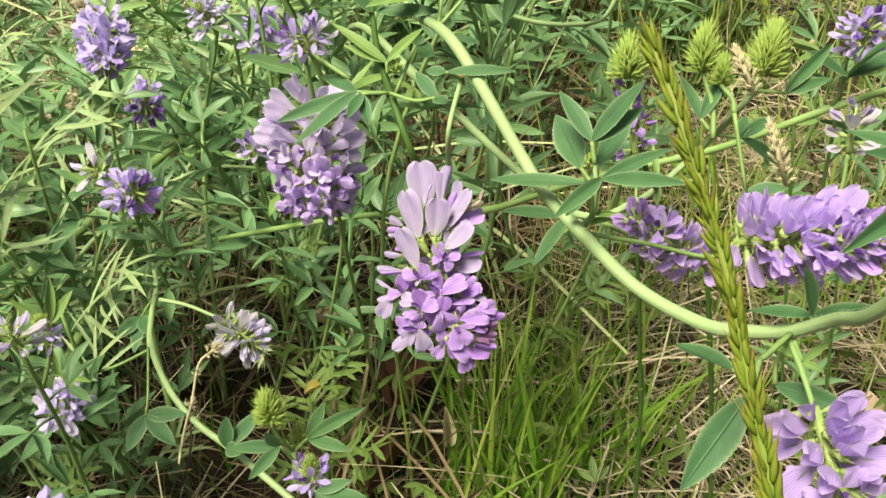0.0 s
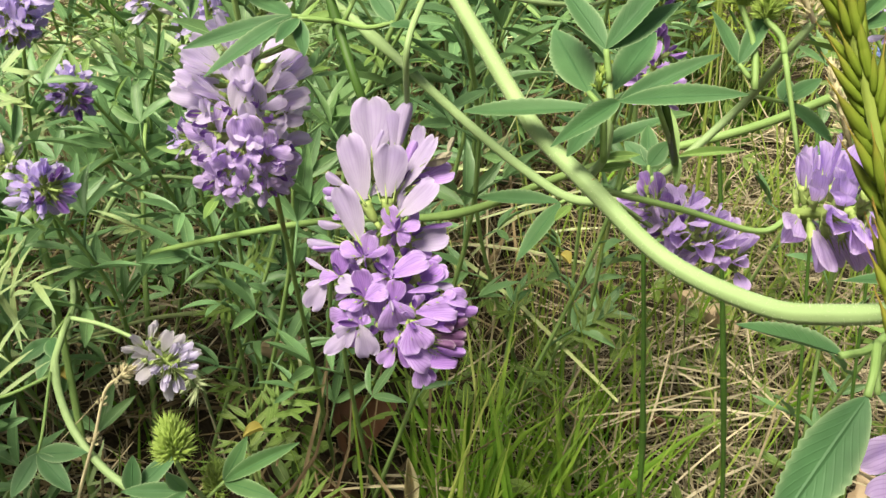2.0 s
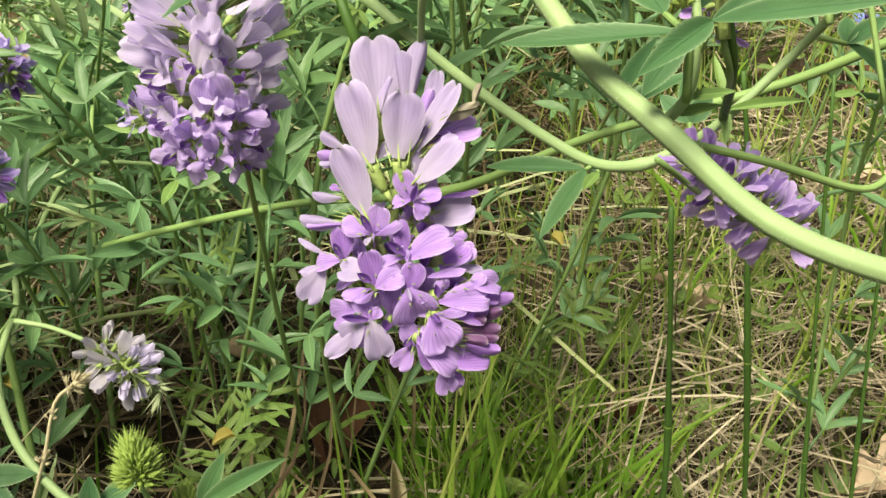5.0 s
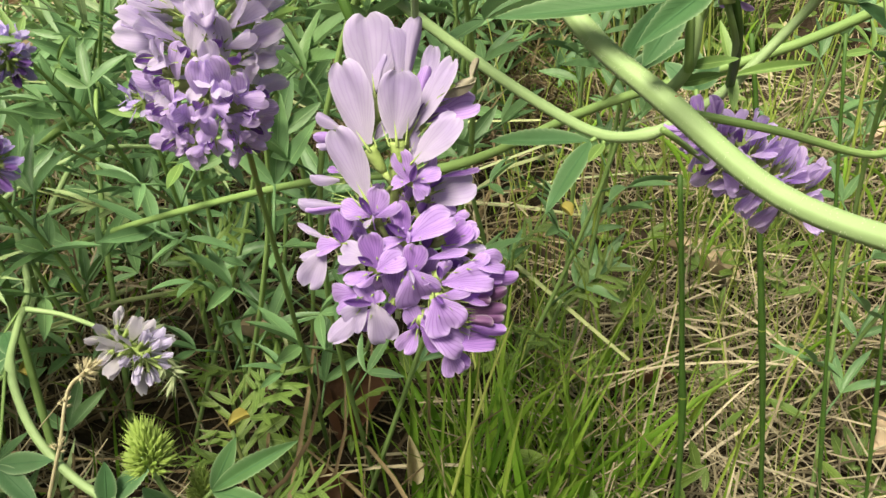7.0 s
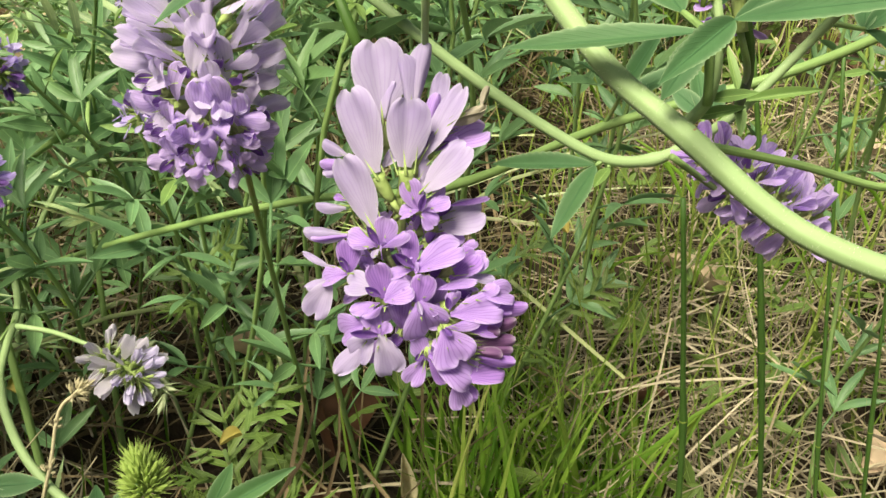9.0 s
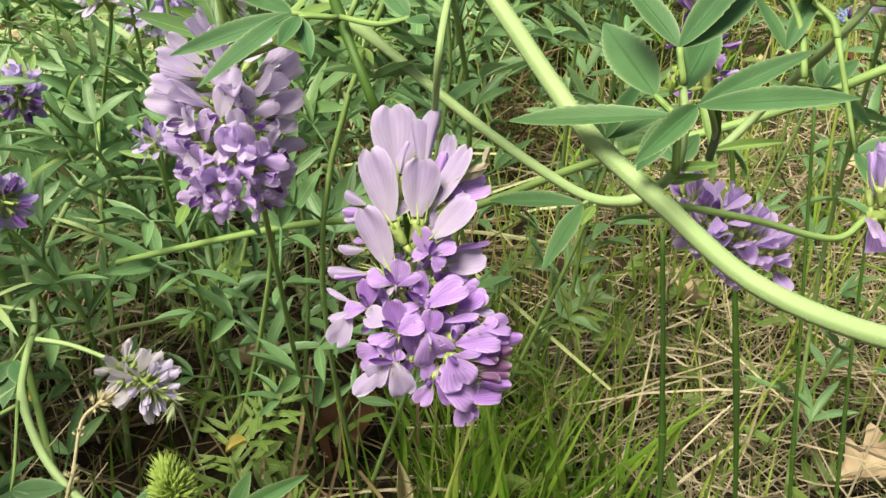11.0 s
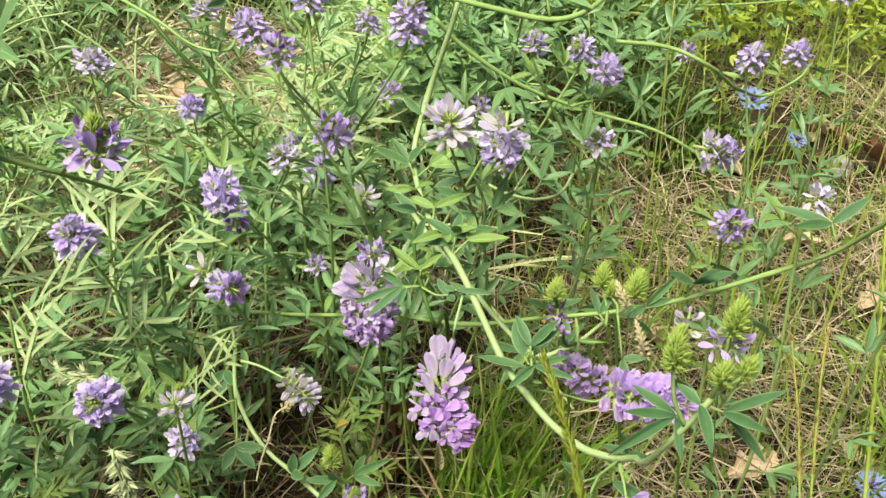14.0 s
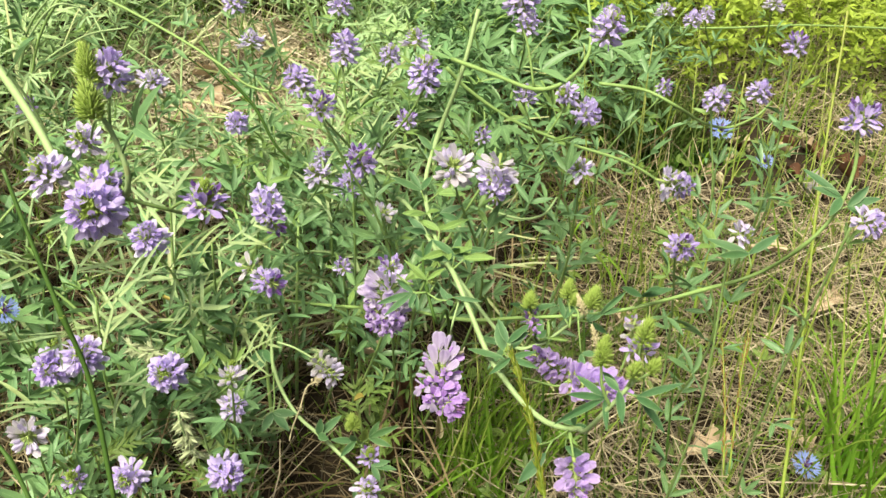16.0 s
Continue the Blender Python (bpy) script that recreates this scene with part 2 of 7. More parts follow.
OAK = plain_material("dry_leaf", (0.42, 0.30, 0.19), (0.62, 0.50, 0.36), 120.0, 0.85, 0.15)
BROWN = plain_material("brown_leaf", (0.06, 0.026, 0.014), (0.15, 0.066, 0.03), 120.0, 0.7, 0.15)
STONE = plain_material("stone", (0.12, 0.12, 0.13), (0.30, 0.29, 0.29), 60.0, 0.9)
YELLOW = plain_material("yellow_leaf", (0.40, 0.32, 0.06), (0.50, 0.44, 0.14), 200.0, 0.7, 0.2)

# ---------------------------------------------------------------- helpers for meshes and things

WORLD = {}


def mesh_of(name, verts, faces, mats, uvs=None, slots=None, smooth=True):
    data = bpy.data.meshes.new(name)
    data.from_pydata([tuple(map(float, v)) for v in verts], [], [tuple(map(int, f)) for f in faces])
    for m in mats:
        data.materials.append(m)
    if uvs is not None:
        layer = data.uv_layers.new(name="UVMap")
        index = np.zeros(len(data.loops), dtype=np.int32)
        data.loops.foreach_get("vertex_index", index)
        layer.data.foreach_set("uv", np.asarray(uvs, dtype=np.float32)[index].ravel())
    if slots is not None:
        data.polygons.foreach_set("material_index", np.asarray(slots, dtype=np.int32))
    if smooth:
        data.polygons.foreach_set("use_smooth", np.ones(len(data.polygons), dtype=bool))
    data.update()
    return data


class Shape:
    """Gathers surfaces, with their UVs and material slots, into one mesh."""

    def __init__(self):
        self.v, self.f, self.uv, self.s = [], [], [], []

    def add(self, verts, faces, uvs, slot=0, m=None):
        base = len(self.v)
        if m is not None:
            verts = [m @ Vector(p) for p in verts]
        self.v += [tuple(p) for p in verts]
        self.f += [tuple(i + base for i in face) for face in faces]
        self.uv += list(uvs)
        self.s += [slot] * len(faces)
        return self

    def mesh(self, name, *mats):
        return mesh_of(name, self.v, self.f, mats, self.uv, self.s)


def thing(name, place, label, category, group="", kind=""):
    ob = new(name)
    ob.empty_display_size = 0.01
    ob.matrix_basis = Matrix.Translation(place)
    WORLD[ob] = Matrix.Translation(place)
    return tagged(ob, label, category, group, kind)


def part(name, data, parent, m=None, label=""):
    ob = new(name, data)
    m = m if m is not None else Matrix()
    ob.parent = parent
    ob.matrix_basis = WORLD[parent].inverted() @ m
    WORLD[ob] = m
    return tagged(ob, label)


def solo(name, data, label, category, group="", kind="", m=None):
    ob = new(name, data)
    m = m if m is not None else Matrix()
    ob.matrix_basis = m
    WORLD[ob] = m
    return tagged(ob, label, category, group, kind)


def frame_of(place, ahead, up, scale=1.0):
    """A pose at place with +Y along ahead and +Z as near up as can be."""
    y = Vector(ahead).normalized()
    x = y.cross(Vector(up))
    if x.length < 1e-5:
        x = y.cross(Vector((1, 0.1, 0)))
    x.normalize()
    z = x.cross(y)
    m = Matrix((x, y, z)).transposed().to_4x4()
    return Matrix.Translation(place) @ m @ Matrix.Scale(scale, 4)


def smooth_path(points, n):
    """Catmull-Rom through the points, n samples to a span."""
    p = [Vector(q) for q in points]
    p = [p[0] * 2 - p[1]] + p + [p[-1] * 2 - p[-2]]
    out = []
    for a, b, c, d in zip(p, p[1:], p[2:], p[3:]):
        for k in range(n):
            t = k / n
            out.append(0.5 * (2 * b + (c - a) * t + (2 * a - 5 * b + 4 * c - d) * t * t + (3 * b - a - 3 * c + d) * t ** 3))
    return out + [p[-2]]


def tube(points, radii, sides=8, knobs=()):
    """Verts, faces and UVs of a round tube along points; knobs swell it at some indices."""
    pts = [Vector(q) for q in points]
    n = len(pts)
    radii = [radii[0] + (radii[1] - radii[0]) * i / (n - 1) for i in range(n)] if len(radii) == 2 else radii
    verts, faces, uvs = [], [], []
    side = None
    for i, q in enumerate(pts):
        along = (pts[min(i + 1, n - 1)] - pts[max(i - 1, 0)]).normalized()
        side = along.orthogonal() if side is None else side - along * side.dot(along)
        side.normalize()
        other = along.cross(side)
        r = radii[i] * (1.0 + sum(k * math.exp(-((i - j) / 1.2) ** 2) for j, k in knobs))
        for s in range(sides):
            a = 2 * math.pi * s / sides
            verts.append(q + (side * math.cos(a) + other * math.sin(a)) * r)
            uvs.append((i / (n - 1), s / sides))
    for i in range(n - 1):
        for s in range(sides):
            a, b = i * sides + s, i * sides + (s + 1) % sides
            faces.append((a, b, b + sides, a + sides))
    faces.append(tuple(range(sides))[::-1])
    faces.append(tuple(range((n - 1) * sides, n * sides)))
    return verts, faces, uvs


def sheet(fn, nu, nv):
    """A grid surface: fn(u, v) with u in 0..1 along and v in -1..1 across."""
    verts, uvs, faces = [], [], []
    for i in range(nu + 1):
        for j in range(nv + 1):
            u, v = i / nu, 2 * j / nv - 1
            verts.append(Vector(fn(u, v)))
            uvs.append((u, 0.5 + v / 2))
    w = nv + 1
    for i in range(nu):
        for j in range(nv):
            faces.append((i * w + j, i * w + j + 1, (i + 1) * w + j + 1, (i + 1) * w + j))
    return verts, faces, uvs


def petal(length, width, rise=1.0, fall=0.5, claw=0.14, curl=0.6, cup=0.3, crease=0.1, notch=0.0, ripple=0.0, twist=0.0, nu=8, nv=6, seed=0):
    """A petal from the origin along +Y that bends towards +Z by curl (radians), cups across and creases along its middle."""
    rng = random.Random(seed)
    ph, skew = rng.uniform(0, 6.28), rng.uniform(-0.12, 0.12)
    peak = rise / (rise + fall)
    top = peak ** rise * (1 - peak) ** fall

    def half(u):
        body = max(0.0, u) ** rise * max(0.0, 1 - u) ** fall / top
        return width / 2 * max(claw * (1 - u), body)

    def fn(u, v):
        k = u * 0.985
        w = half(k)
        u2 = k * (1 - notch * math.exp(-(v / 0.3) ** 2) * k ** 4)
        y = length * (u2 - 0.14 * curl * curl * u2 ** 3)
        z = length * 0.42 * curl * u2 ** 2.1
        a = curl * u2 ** 1.4 + twist * v * u2
        x = v * w * (1 + skew * v)
        wave = ripple * width * (math.sin(v * 4 + u * 6 + ph) + 0.7 * math.sin(v * 9 - u * 11 + ph * 2) * abs(v)) * u
        lift = w * (cup * (v * v - 0.15) + crease * abs(v)) + wave
        return (x, y - lift * math.sin(a), z + lift * math.cos(a))

    return sheet(fn, nu, nv)


def leaflet_surface(seed, nu=12, nv=4, teeth=True):
    """One leaflet of length 1 along +Y and width 1, folded along its midrib, toothed towards the tip."""
    rng = random.Random(seed)
    droop, twist, fold = rng.uniform(-0.12, 0.22), rng.uniform(-0.25, 0.25), rng.uniform(0.08, 0.24)

    def fn(u, v):
        w = 0.5 * (math.sin(math.pi * u ** 0.86) ** 0.8 if 0 < u < 1 else 0.0)
        w = max(w, 0.03)
        if teeth and u > 0.35 and abs(v) > 0.9:
            w *= 1.0 + (0.06 if round(u * nu) % 2 else -0.04)
        x, z = v * w, abs(v) * w * fold * 1.6
        a = twist * (u - 0.3)
        z -= droop * u * u
        return (x * math.cos(a) - z * math.sin(a) * 0.4, u, z + x * math.sin(a))

    return sheet(fn, nu, nv)


LEAFLETS = {}


def leaflet_mesh(mat, kind):
    key = (mat.name, kind)
    if key not in LEAFLETS:
        LEAFLETS[key] = Shape().add(*leaflet_surface(kind * 7 + 1, 30 if kind < 4 else 8, 6)).mesh("leaflet", mat)
    return LEAFLETS[key]


def ribbons(base, way, side, length, width, bend, profile, fold=0.25, sections=5):
    """Many blades at once: (N,3) arrays of foot, direction and side; sag along bend. Gives verts, faces, UVs."""
    n = len(base)
    s = np.linspace(0, 1, sections)
    centre = base[:, None] + way[:, None] * (length[:, None] * s)[..., None] + bend[:, None] * (length[:, None] * s ** 2)[..., None]
    w = (width[:, None] * np.array(profile)[None])[..., None]
    normal = np.cross(side, way)
    left, right = centre - side[:, None] * w, centre + side[:, None] * w
    mid = centre - normal[:, None] * w * fold * 2
    verts = np.stack([left, mid, right], 2).reshape(-1, 3)
    uv = np.stack(np.broadcast_arrays(s[None, :, None], np.array([0.0, 0.5, 1.0])[None, None]), -1)
    uvs = np.broadcast_to(uv, (n, sections, 3, 2)).reshape(-1, 2)
    quads = []
    for i in range(sections - 1):
        for j in range(2):
            a = i * 3 + j
            quads.append((a, a + 1, a + 4, a + 3))
    faces = (np.array(quads)[None] + (np.arange(n) * sections * 3)[:, None, None]).reshape(-1, 4)
    return verts, faces, uvs


def mesh_fast(name, verts, faces, uvs, mat):
    data = bpy.data.meshes.new(name)
    data.vertices.add(len(verts))
    data.vertices.foreach_set("co", np.asarray(verts, dtype=np.float32).ravel())
    data.loops.add(faces.size)
    data.loops.foreach_set("vertex_index", faces.astype(np.int32).ravel())
    data.polygons.add(len(faces))
    data.polygons.foreach_set("loop_start", np.arange(0, faces.size, 4, dtype=np.int32))
    data.polygons.foreach_set("use_smooth", np.ones(len(faces), dtype=bool))
    data.update(calc_edges=True)
    layer = data.uv_layers.new(name="UVMap")
    layer.data.foreach_set("uv", np.asarray(uvs, dtype=np.float32)[faces.ravel()].ravel())
    data.materials.append(mat)
    data.validate()
    return data


def unit(a):
    return a / np.linalg.norm(a, axis=-1, keepdims=True)


# ---------------------------------------------------------------- the ground


def ground_z(x, y):
    """A bank that rises gently away, a little higher under the plants, level in the distance."""
    rise = -0.035 + 0.17 * (y - 0.30)
    if y > 1.6:
        rise = -0.035 + 0.17 * 1.3 + 0.02 * math.log1p(y - 1.6)
    if y < -0.6:
        rise = -0.035 - 0.17 * 0.9 + 0.05 * (y + 0.6) / (1 + abs(y + 0.6))
    left = 0.04 / (1 + math.exp(min(20.0, max(-20.0, (x + 0.02) * 18)))) / (1 + max(0.0, abs(y - 0.5) - 0.6) ** 2)
    lump = 0.010 * noise.noise((x * 9, y * 9, 1)) + 0.004 * noise.noise((x * 40, y * 40, 5))
    return rise + left + lump


def ground_sheet():
    def steps(mid, fine, reach):
        out, d, s = [0.0], 0.0, fine
        while d < reach:
            d += s
            out.append(d)
            if d > 0.75:
                s *= 1.35
        return sorted({mid - q for q in out} | {mid + q for q in out})

    xs, ys = steps(0.05, 0.018, 400.0), steps(0.45, 0.018, 400.0)
    verts = [(x, y, ground_z(x, y)) for y in ys for x in xs]
    w = len(xs)
    faces = [(j * w + i, j * w + i + 1, (j + 1) * w + i + 1, (j + 1) * w + i) for j in range(len(ys) - 1) for i in range(w - 1)]
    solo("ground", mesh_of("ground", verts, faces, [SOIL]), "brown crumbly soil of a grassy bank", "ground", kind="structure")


ground_sheet()
rng_np = np.random.default_rng(4)


def scatter(n, x0, x1, y0, y1, keep=None):
    """Random feet on the ground."""
    x, y = rng_np.uniform(x0, x1, n), rng_np.uniform(y0, y1, n)
    near = ((x - 0.1) / 0.85) ** 2 + ((y - 0.65) / 0.88) ** 2 + rng_np.normal(0, 0.12, n) < 1.0
    x, y = x[near], y[near]
    if keep is not None:
        ok = keep(x, y)
        x, y = x[ok], y[ok]
    z = np.array([ground_z(a, b) for a, b in zip(x, y)])
    return np.stack([x, y, z], 1)


def blades(name, foot, mat, length, width, lean, sag, label, category, profile=(1.0, 0.95, 0.8, 0.5, 0.05), lift=0.0, sections=5):
    n = len(foot)
    turn = rng_np.uniform(0, 2 * np.pi, n)
    tilt = np.abs(rng_np.normal(0, 1, n)) * lean[1] + lean[0]
    way = np.stack([np.cos(turn) * np.sin(tilt), np.sin(turn) * np.sin(tilt), np.cos(tilt)], 1)
    side = unit(np.cross(way, rng_np.normal(0, 1, (n, 3))))
    ln = rng_np.uniform(*length, n)
    wd = rng_np.uniform(*width, n)
    drop = rng_np.uniform(*sag, n)
    bend = np.stack([np.cos(turn) * drop, np.sin(turn) * drop, -drop * 0.7], 1)
    start = foot + np.stack([np.zeros(n), np.zeros(n), rng_np.uniform(-0.004, lift, n)], 1)
    solo(name, mesh_fast(name, *ribbons(start, way, side, ln, wd, bend, profile, sections=sections), mat), label, category, kind="stuff")


def littered(x, y):
    """False on the bare strip of soil below the weeds, and thin where the grass stands in shade."""
    bare = ((x - 0.27) / 0.17) ** 2 + ((y - 0.745) / 0.090) ** 2 > 1.0
    shade = np.minimum(((x + 0.01) / 0.065) ** 2 + ((y - 0.39) / 0.09) ** 2, ((x - 0.08) / 0.06) ** 2 + ((y - 0.53) / 0.09) ** 2)
    return bare & (rng_np.random(len(x)) < np.clip(shade * 0.7, 0.16, 1.0))


def browner(x, y):
    """The ground left of a ragged slanting line, where the straw is browner."""
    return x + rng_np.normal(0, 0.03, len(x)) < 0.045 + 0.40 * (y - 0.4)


LYING = (0.8, 1.0, 1.0, 0.8, 0.3)
BENT = (0.9, 1.0, 1.0, 0.9, 0.6)
blades("straw_litter", scatter(20000, 0.0, 0.95, -0.05, 1.5, lambda x, y: littered(x, y) & ~browner(x, y)), STRAW, (0.015, 0.075), (0.0002, 0.0006), (1.0, 0.4), (-0.35, 0.5),
       "dry pale straw lying tangled over the soil", "straw", LYING, lift=0.014)
blades("rotted_straw", scatter(11000, -0.75, 0.40, -0.05, 1.5, lambda x, y: littered(x, y) & browner(x, y)), STRAW_BROWN, (0.015, 0.075), (0.0003, 0.0009), (0.95, 0.4), (-0.35, 0.5),
       "brown straw lying tangled under the plants", "straw", LYING, lift=0.014)
blades("coarse_straw", scatter(11000, 0.0, 0.95, 0.24, 1.0, lambda x, y: (x > -0.05 + 0.4 * (y - 0.3)) & littered(x, y) & ~browner(x, y)), STRAW, (0.03, 0.10), (0.0003, 0.0006), (0.95, 0.4), (-0.5, 0.6),
       "coarse pale straws lying criss-cross over the litter", "straw", BENT, lift=0.036)
blades("dead_stalks", scatter(3000, -0.05, 0.20, 0.24, 1.0, lambda x, y: littered(x, y) & browner(x, y)), STRAW_BROWN, (0.03, 0.10), (0.0003, 0.0008), (0.70, 0.4), (-0.5, 0.6),
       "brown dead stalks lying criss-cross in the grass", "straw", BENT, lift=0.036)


def under_patch(x, y):
    return ~((abs(x + 0.03) < 0.07) & (abs(y - 0.30) < 0.06)) & ~((x > -0.10) & (y < 0.25)) & ~((x > -0.06) & (y < 0.46) & (rng_np.random(len(x)) < 0.7))


for count, straw, words in ((2400, STRAW, "thin pale dry stalks tangled under the alfalfa"), (1800, STRAW_BROWN, "thin brown dry stalks tangled under the alfalfa")):
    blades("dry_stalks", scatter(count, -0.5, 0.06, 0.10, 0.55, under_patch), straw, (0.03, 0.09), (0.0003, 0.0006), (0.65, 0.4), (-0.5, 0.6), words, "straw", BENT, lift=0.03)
blades("bleached_litter", scatter(9000, -0.42, -0.08, 0.50, 0.90, lambda x, y: ((x + 0.245) / 0.15) ** 2 + ((y - 0.69) / 0.19) ** 2 < 1.0), BLEACHED, (0.012, 0.055), (0.0004, 0.0013), (1.1, 0.3), (-0.3, 0.3),
       "bleached straw and leaf scraps on a bare spot of the patch", "straw", LYING, lift=0.02)
blades("pale_stalks", scatter(900, -0.62, 0.04, 0.42, 1.15, lambda x, y: ((x + 0.225) / 0.08) ** 2 + ((y - 0.67) / 0.13) ** 2 > 1.0), STALK, (0.08, 0.20), (0.0008, 0.0017), (0.15, 0.6), (0.0, 0.6),
       "pale bare stems leaning through the back of the patch", "plant stems", (1.0, 1.0, 0.9, 0.8, 0.5))
blades("standing_straw", scatter(7000, -0.6, 0.95, 0.12, 1.2, littered), STRAW, (0.02, 0.07), (0.0002, 0.0005), (0.15, 0.5), (0.0, 0.35),
       "thin dry grass stalks standing in the litter", "dry grass")
blades("short_grass", scatter(4000, -0.4, 0.75, 0.10, 1.0, littered), GRASS, (0.02, 0.08), (0.0003, 0.0009), (0.05, 0.4), (0.0, 0.35),
       "thin green grass growing through straw", "grass")


blades("thin_culms", scatter(1000, 0.0, 0.75, 0.28, 1.0, lambda x, y: (x > -0.05 + 0.3 * (y - 0.3)) & ~((abs(x - 0.22) < 0.12) & (abs(y - 0.68) < 0.14))), CULM, (0.05, 0.17), (0.0003, 0.0008), (0.02, 0.20), (0.0, 0.22),
       "thin yellow-green grass stalks standing over the straw", "grass")


def tuft(x, y, n, spread, length, width, mat=GRASS, lean=(0.02, 0.22), name="grass_tuft", label="tuft of fine upright green grass blades"):
    foot = rng_np.normal(0, 1, (n, 2)) * spread + (x, y)
    foot = np.array([(a, b, ground_z(a, b)) for a, b in foot])
    blades(name, foot, mat, length, width, lean, (0.0, 0.35), label, "grass", sections=5)


tuft(0.032, 0.300, 150, 0.022, (0.05, 0.11), (0.0008, 0.0018))
tuft(0.072, 0.335, 120, 0.022, (0.05, 0.10), (0.0006, 0.0013))
tuft(0.005, 0.290, 18, 0.012, (0.05, 0.09), (0.0005, 0.001))
tuft(0.300, 0.325, 90, 0.022, (0.10, 0.20), (0.0009, 0.0019), label="tall tuft of broad bright green grass blades")
tuft(0.36, 0.45, 30, 0.04, (0.10, 0.20), (0.0006, 0.0014), label="loose tuft of tall yellow-green grass", mat=CULM)
tuft(0.17, 0.42, 30, 0.06, (0.10, 0.22), (0.0003, 0.0007), label="loose tuft of tall thin grass stalks", mat=CULM)
tuft(0.12, 0.38, 20, 0.06, (0.08, 0.18), (0.0003, 0.0007), label="loose tuft of tall thin grass stalks", mat=CULM)
tuft(0.22, 0.36, 40, 0.07, (0.08, 0.20), (0.0003, 0.0007), label="loose tuft of tall thin grass stalks", mat=CULM)
tuft(0.30, 0.62, 60, 0.10, (0.10, 0.22), (0.0004, 0.0009), label="loose tuft of tall thin grass stalks", mat=CULM)
tuft(0.205, 0.770, 1100, 0.034, (0.035, 0.075), (0.0008, 0.0016), mat=CUSHION, lean=(0.05, 0.4), label="dense dark green cushion of fine feathery growth")

# ---------------------------------------------------------------- alfalfa flowers

PETALS = {}


PETAL_SPECS = {
    "banner": dict(length=0.0060, width=0.0035, rise=0.9, fall=0.42, cup=-0.35, crease=0.65, notch=0.10, ripple=0.06),
    "banner_erect": dict(length=0.0082, width=0.0042, rise=0.62, fall=0.36, claw=0.3, cup=-0.45, crease=0.55, notch=0.06, ripple=0.05),
    "wing": dict(length=0.0054, width=0.0027, rise=1.15, fall=0.52, crease=-0.35, ripple=0.08, twist=0.7),
    "fold": dict(length=0.0068, width=0.0034, rise=0.8, fall=0.5, claw=0.34, curl=0.25, cup=-0.8, crease=-0.3, ripple=0.05),
    "keel": dict(length=0.0036, width=0.0016, rise=0.7, fall=0.6, claw=0.5, curl=0.4, cup=1.3),
}


def petal_mesh(kind, mat, fine, seed=0):
    key = (kind, mat.name, fine, seed)
    if key not in PETALS:
        nu, nv = (14, 10) if fine else (5, 4)
        spec = dict(PETAL_SPECS[kind])
        if kind == "banner":
            spec["curl"] = -0.20 - 0.30 * seed
        elif kind == "banner_erect":
            spec["curl"] = 0.05 + 0.20 * seed
        elif kind == "wing":
            spec["curl"], spec["cup"] = -0.55 + 0.4 * seed, 0.45 - 0.6 * seed
        if not fine:
            spec["width"] *= 0.82
        PETALS[key] = Shape().add(*petal(nu=nu, nv=nv, seed=seed, **spec)).mesh(kind, mat)
    return PETALS[key]


def calyx_shape(fine=True):
    """Short stalk, green tube and five narrow teeth, along +Y."""
    s = Shape()
    s.add(*tube([(0, -0.0018, -0.0003), (0, -0.0006, 0), (0, 0, 0)], (0.0003, 0.0004), 5))
    ys = [0, 0.0004, 0.0012, 0.0024, 0.0030]
    s.add(*tube([(0, y, 0) for y in ys], [0.0003, 0.00052, 0.00068, 0.00080, 0.00082], 8 if fine else 5))
    for k in range(5):
        a = 2 * math.pi * k / 5 + 0.3
        d = Vector((math.cos(a), 0, math.sin(a)))
        root = d * 0.00080 + Vector((0, 0.0026, 0))
        tip = d * 0.0015 + Vector((0, 0.0054, 0))
        across = Vector((-d.z, 0, d.x)) * 0.00020
        s.add([root - across, root + across, tip, root + d * 0.00016], [(0, 1, 2), (1, 3, 2), (3, 0, 2)], [(0, 0), (0, 1), (1, 0.5), (0, 0.5)])
    return s


CALYX_FINE = calyx_shape().mesh("floret", CALYX)


def petal_poses(style, seed):
    """The petals of a floret whose tube runs along +Y with its banner towards +Z."""
    rng = random.Random(seed)
    j = lambda a: rng.uniform(-a, a)
    if style == "open":
        return [("banner", frame_of((0, 0.0022, 0.0006), (j(0.15), 0.35 + j(0.15), 0.95), (j(0.15), 1, -0.3))),
                ("wing", frame_of((-0.0006, 0.0026, -0.0003), (-0.75 + j(0.15), 0.50 + j(0.15), -0.18 + j(0.25)), (-0.15, 1, 0.6 + j(0.3)))),
                ("wing", frame_of((0.0006, 0.0026, -0.0003), (0.75 + j(0.15), 0.50 + j(0.15), -0.18 + j(0.25)), (0.15, 1, 0.6 + j(0.3)))),
                ("keel", pose(0, 0.0028, -0.0001, 6 + j(6), j(8), j(6)))]
    if style == "erect":
        return [("banner_erect", pose(0, 0.0016, 0.0007, 8 + j(5), j(8), j(6))),
                ("fold", pose(0, 0.0018, -0.0003, -5 + j(4), 180 + j(12), j(5)))]
    return [("fold", pose(0, 0.0012, 0.0003, 4, j(8), 0)), ("fold", pose(0, 0.0013, -0.0003, -4, 180 + j(10), 0) @ Matrix.Diagonal((0.9, 0.9, 0.9, 1)))]


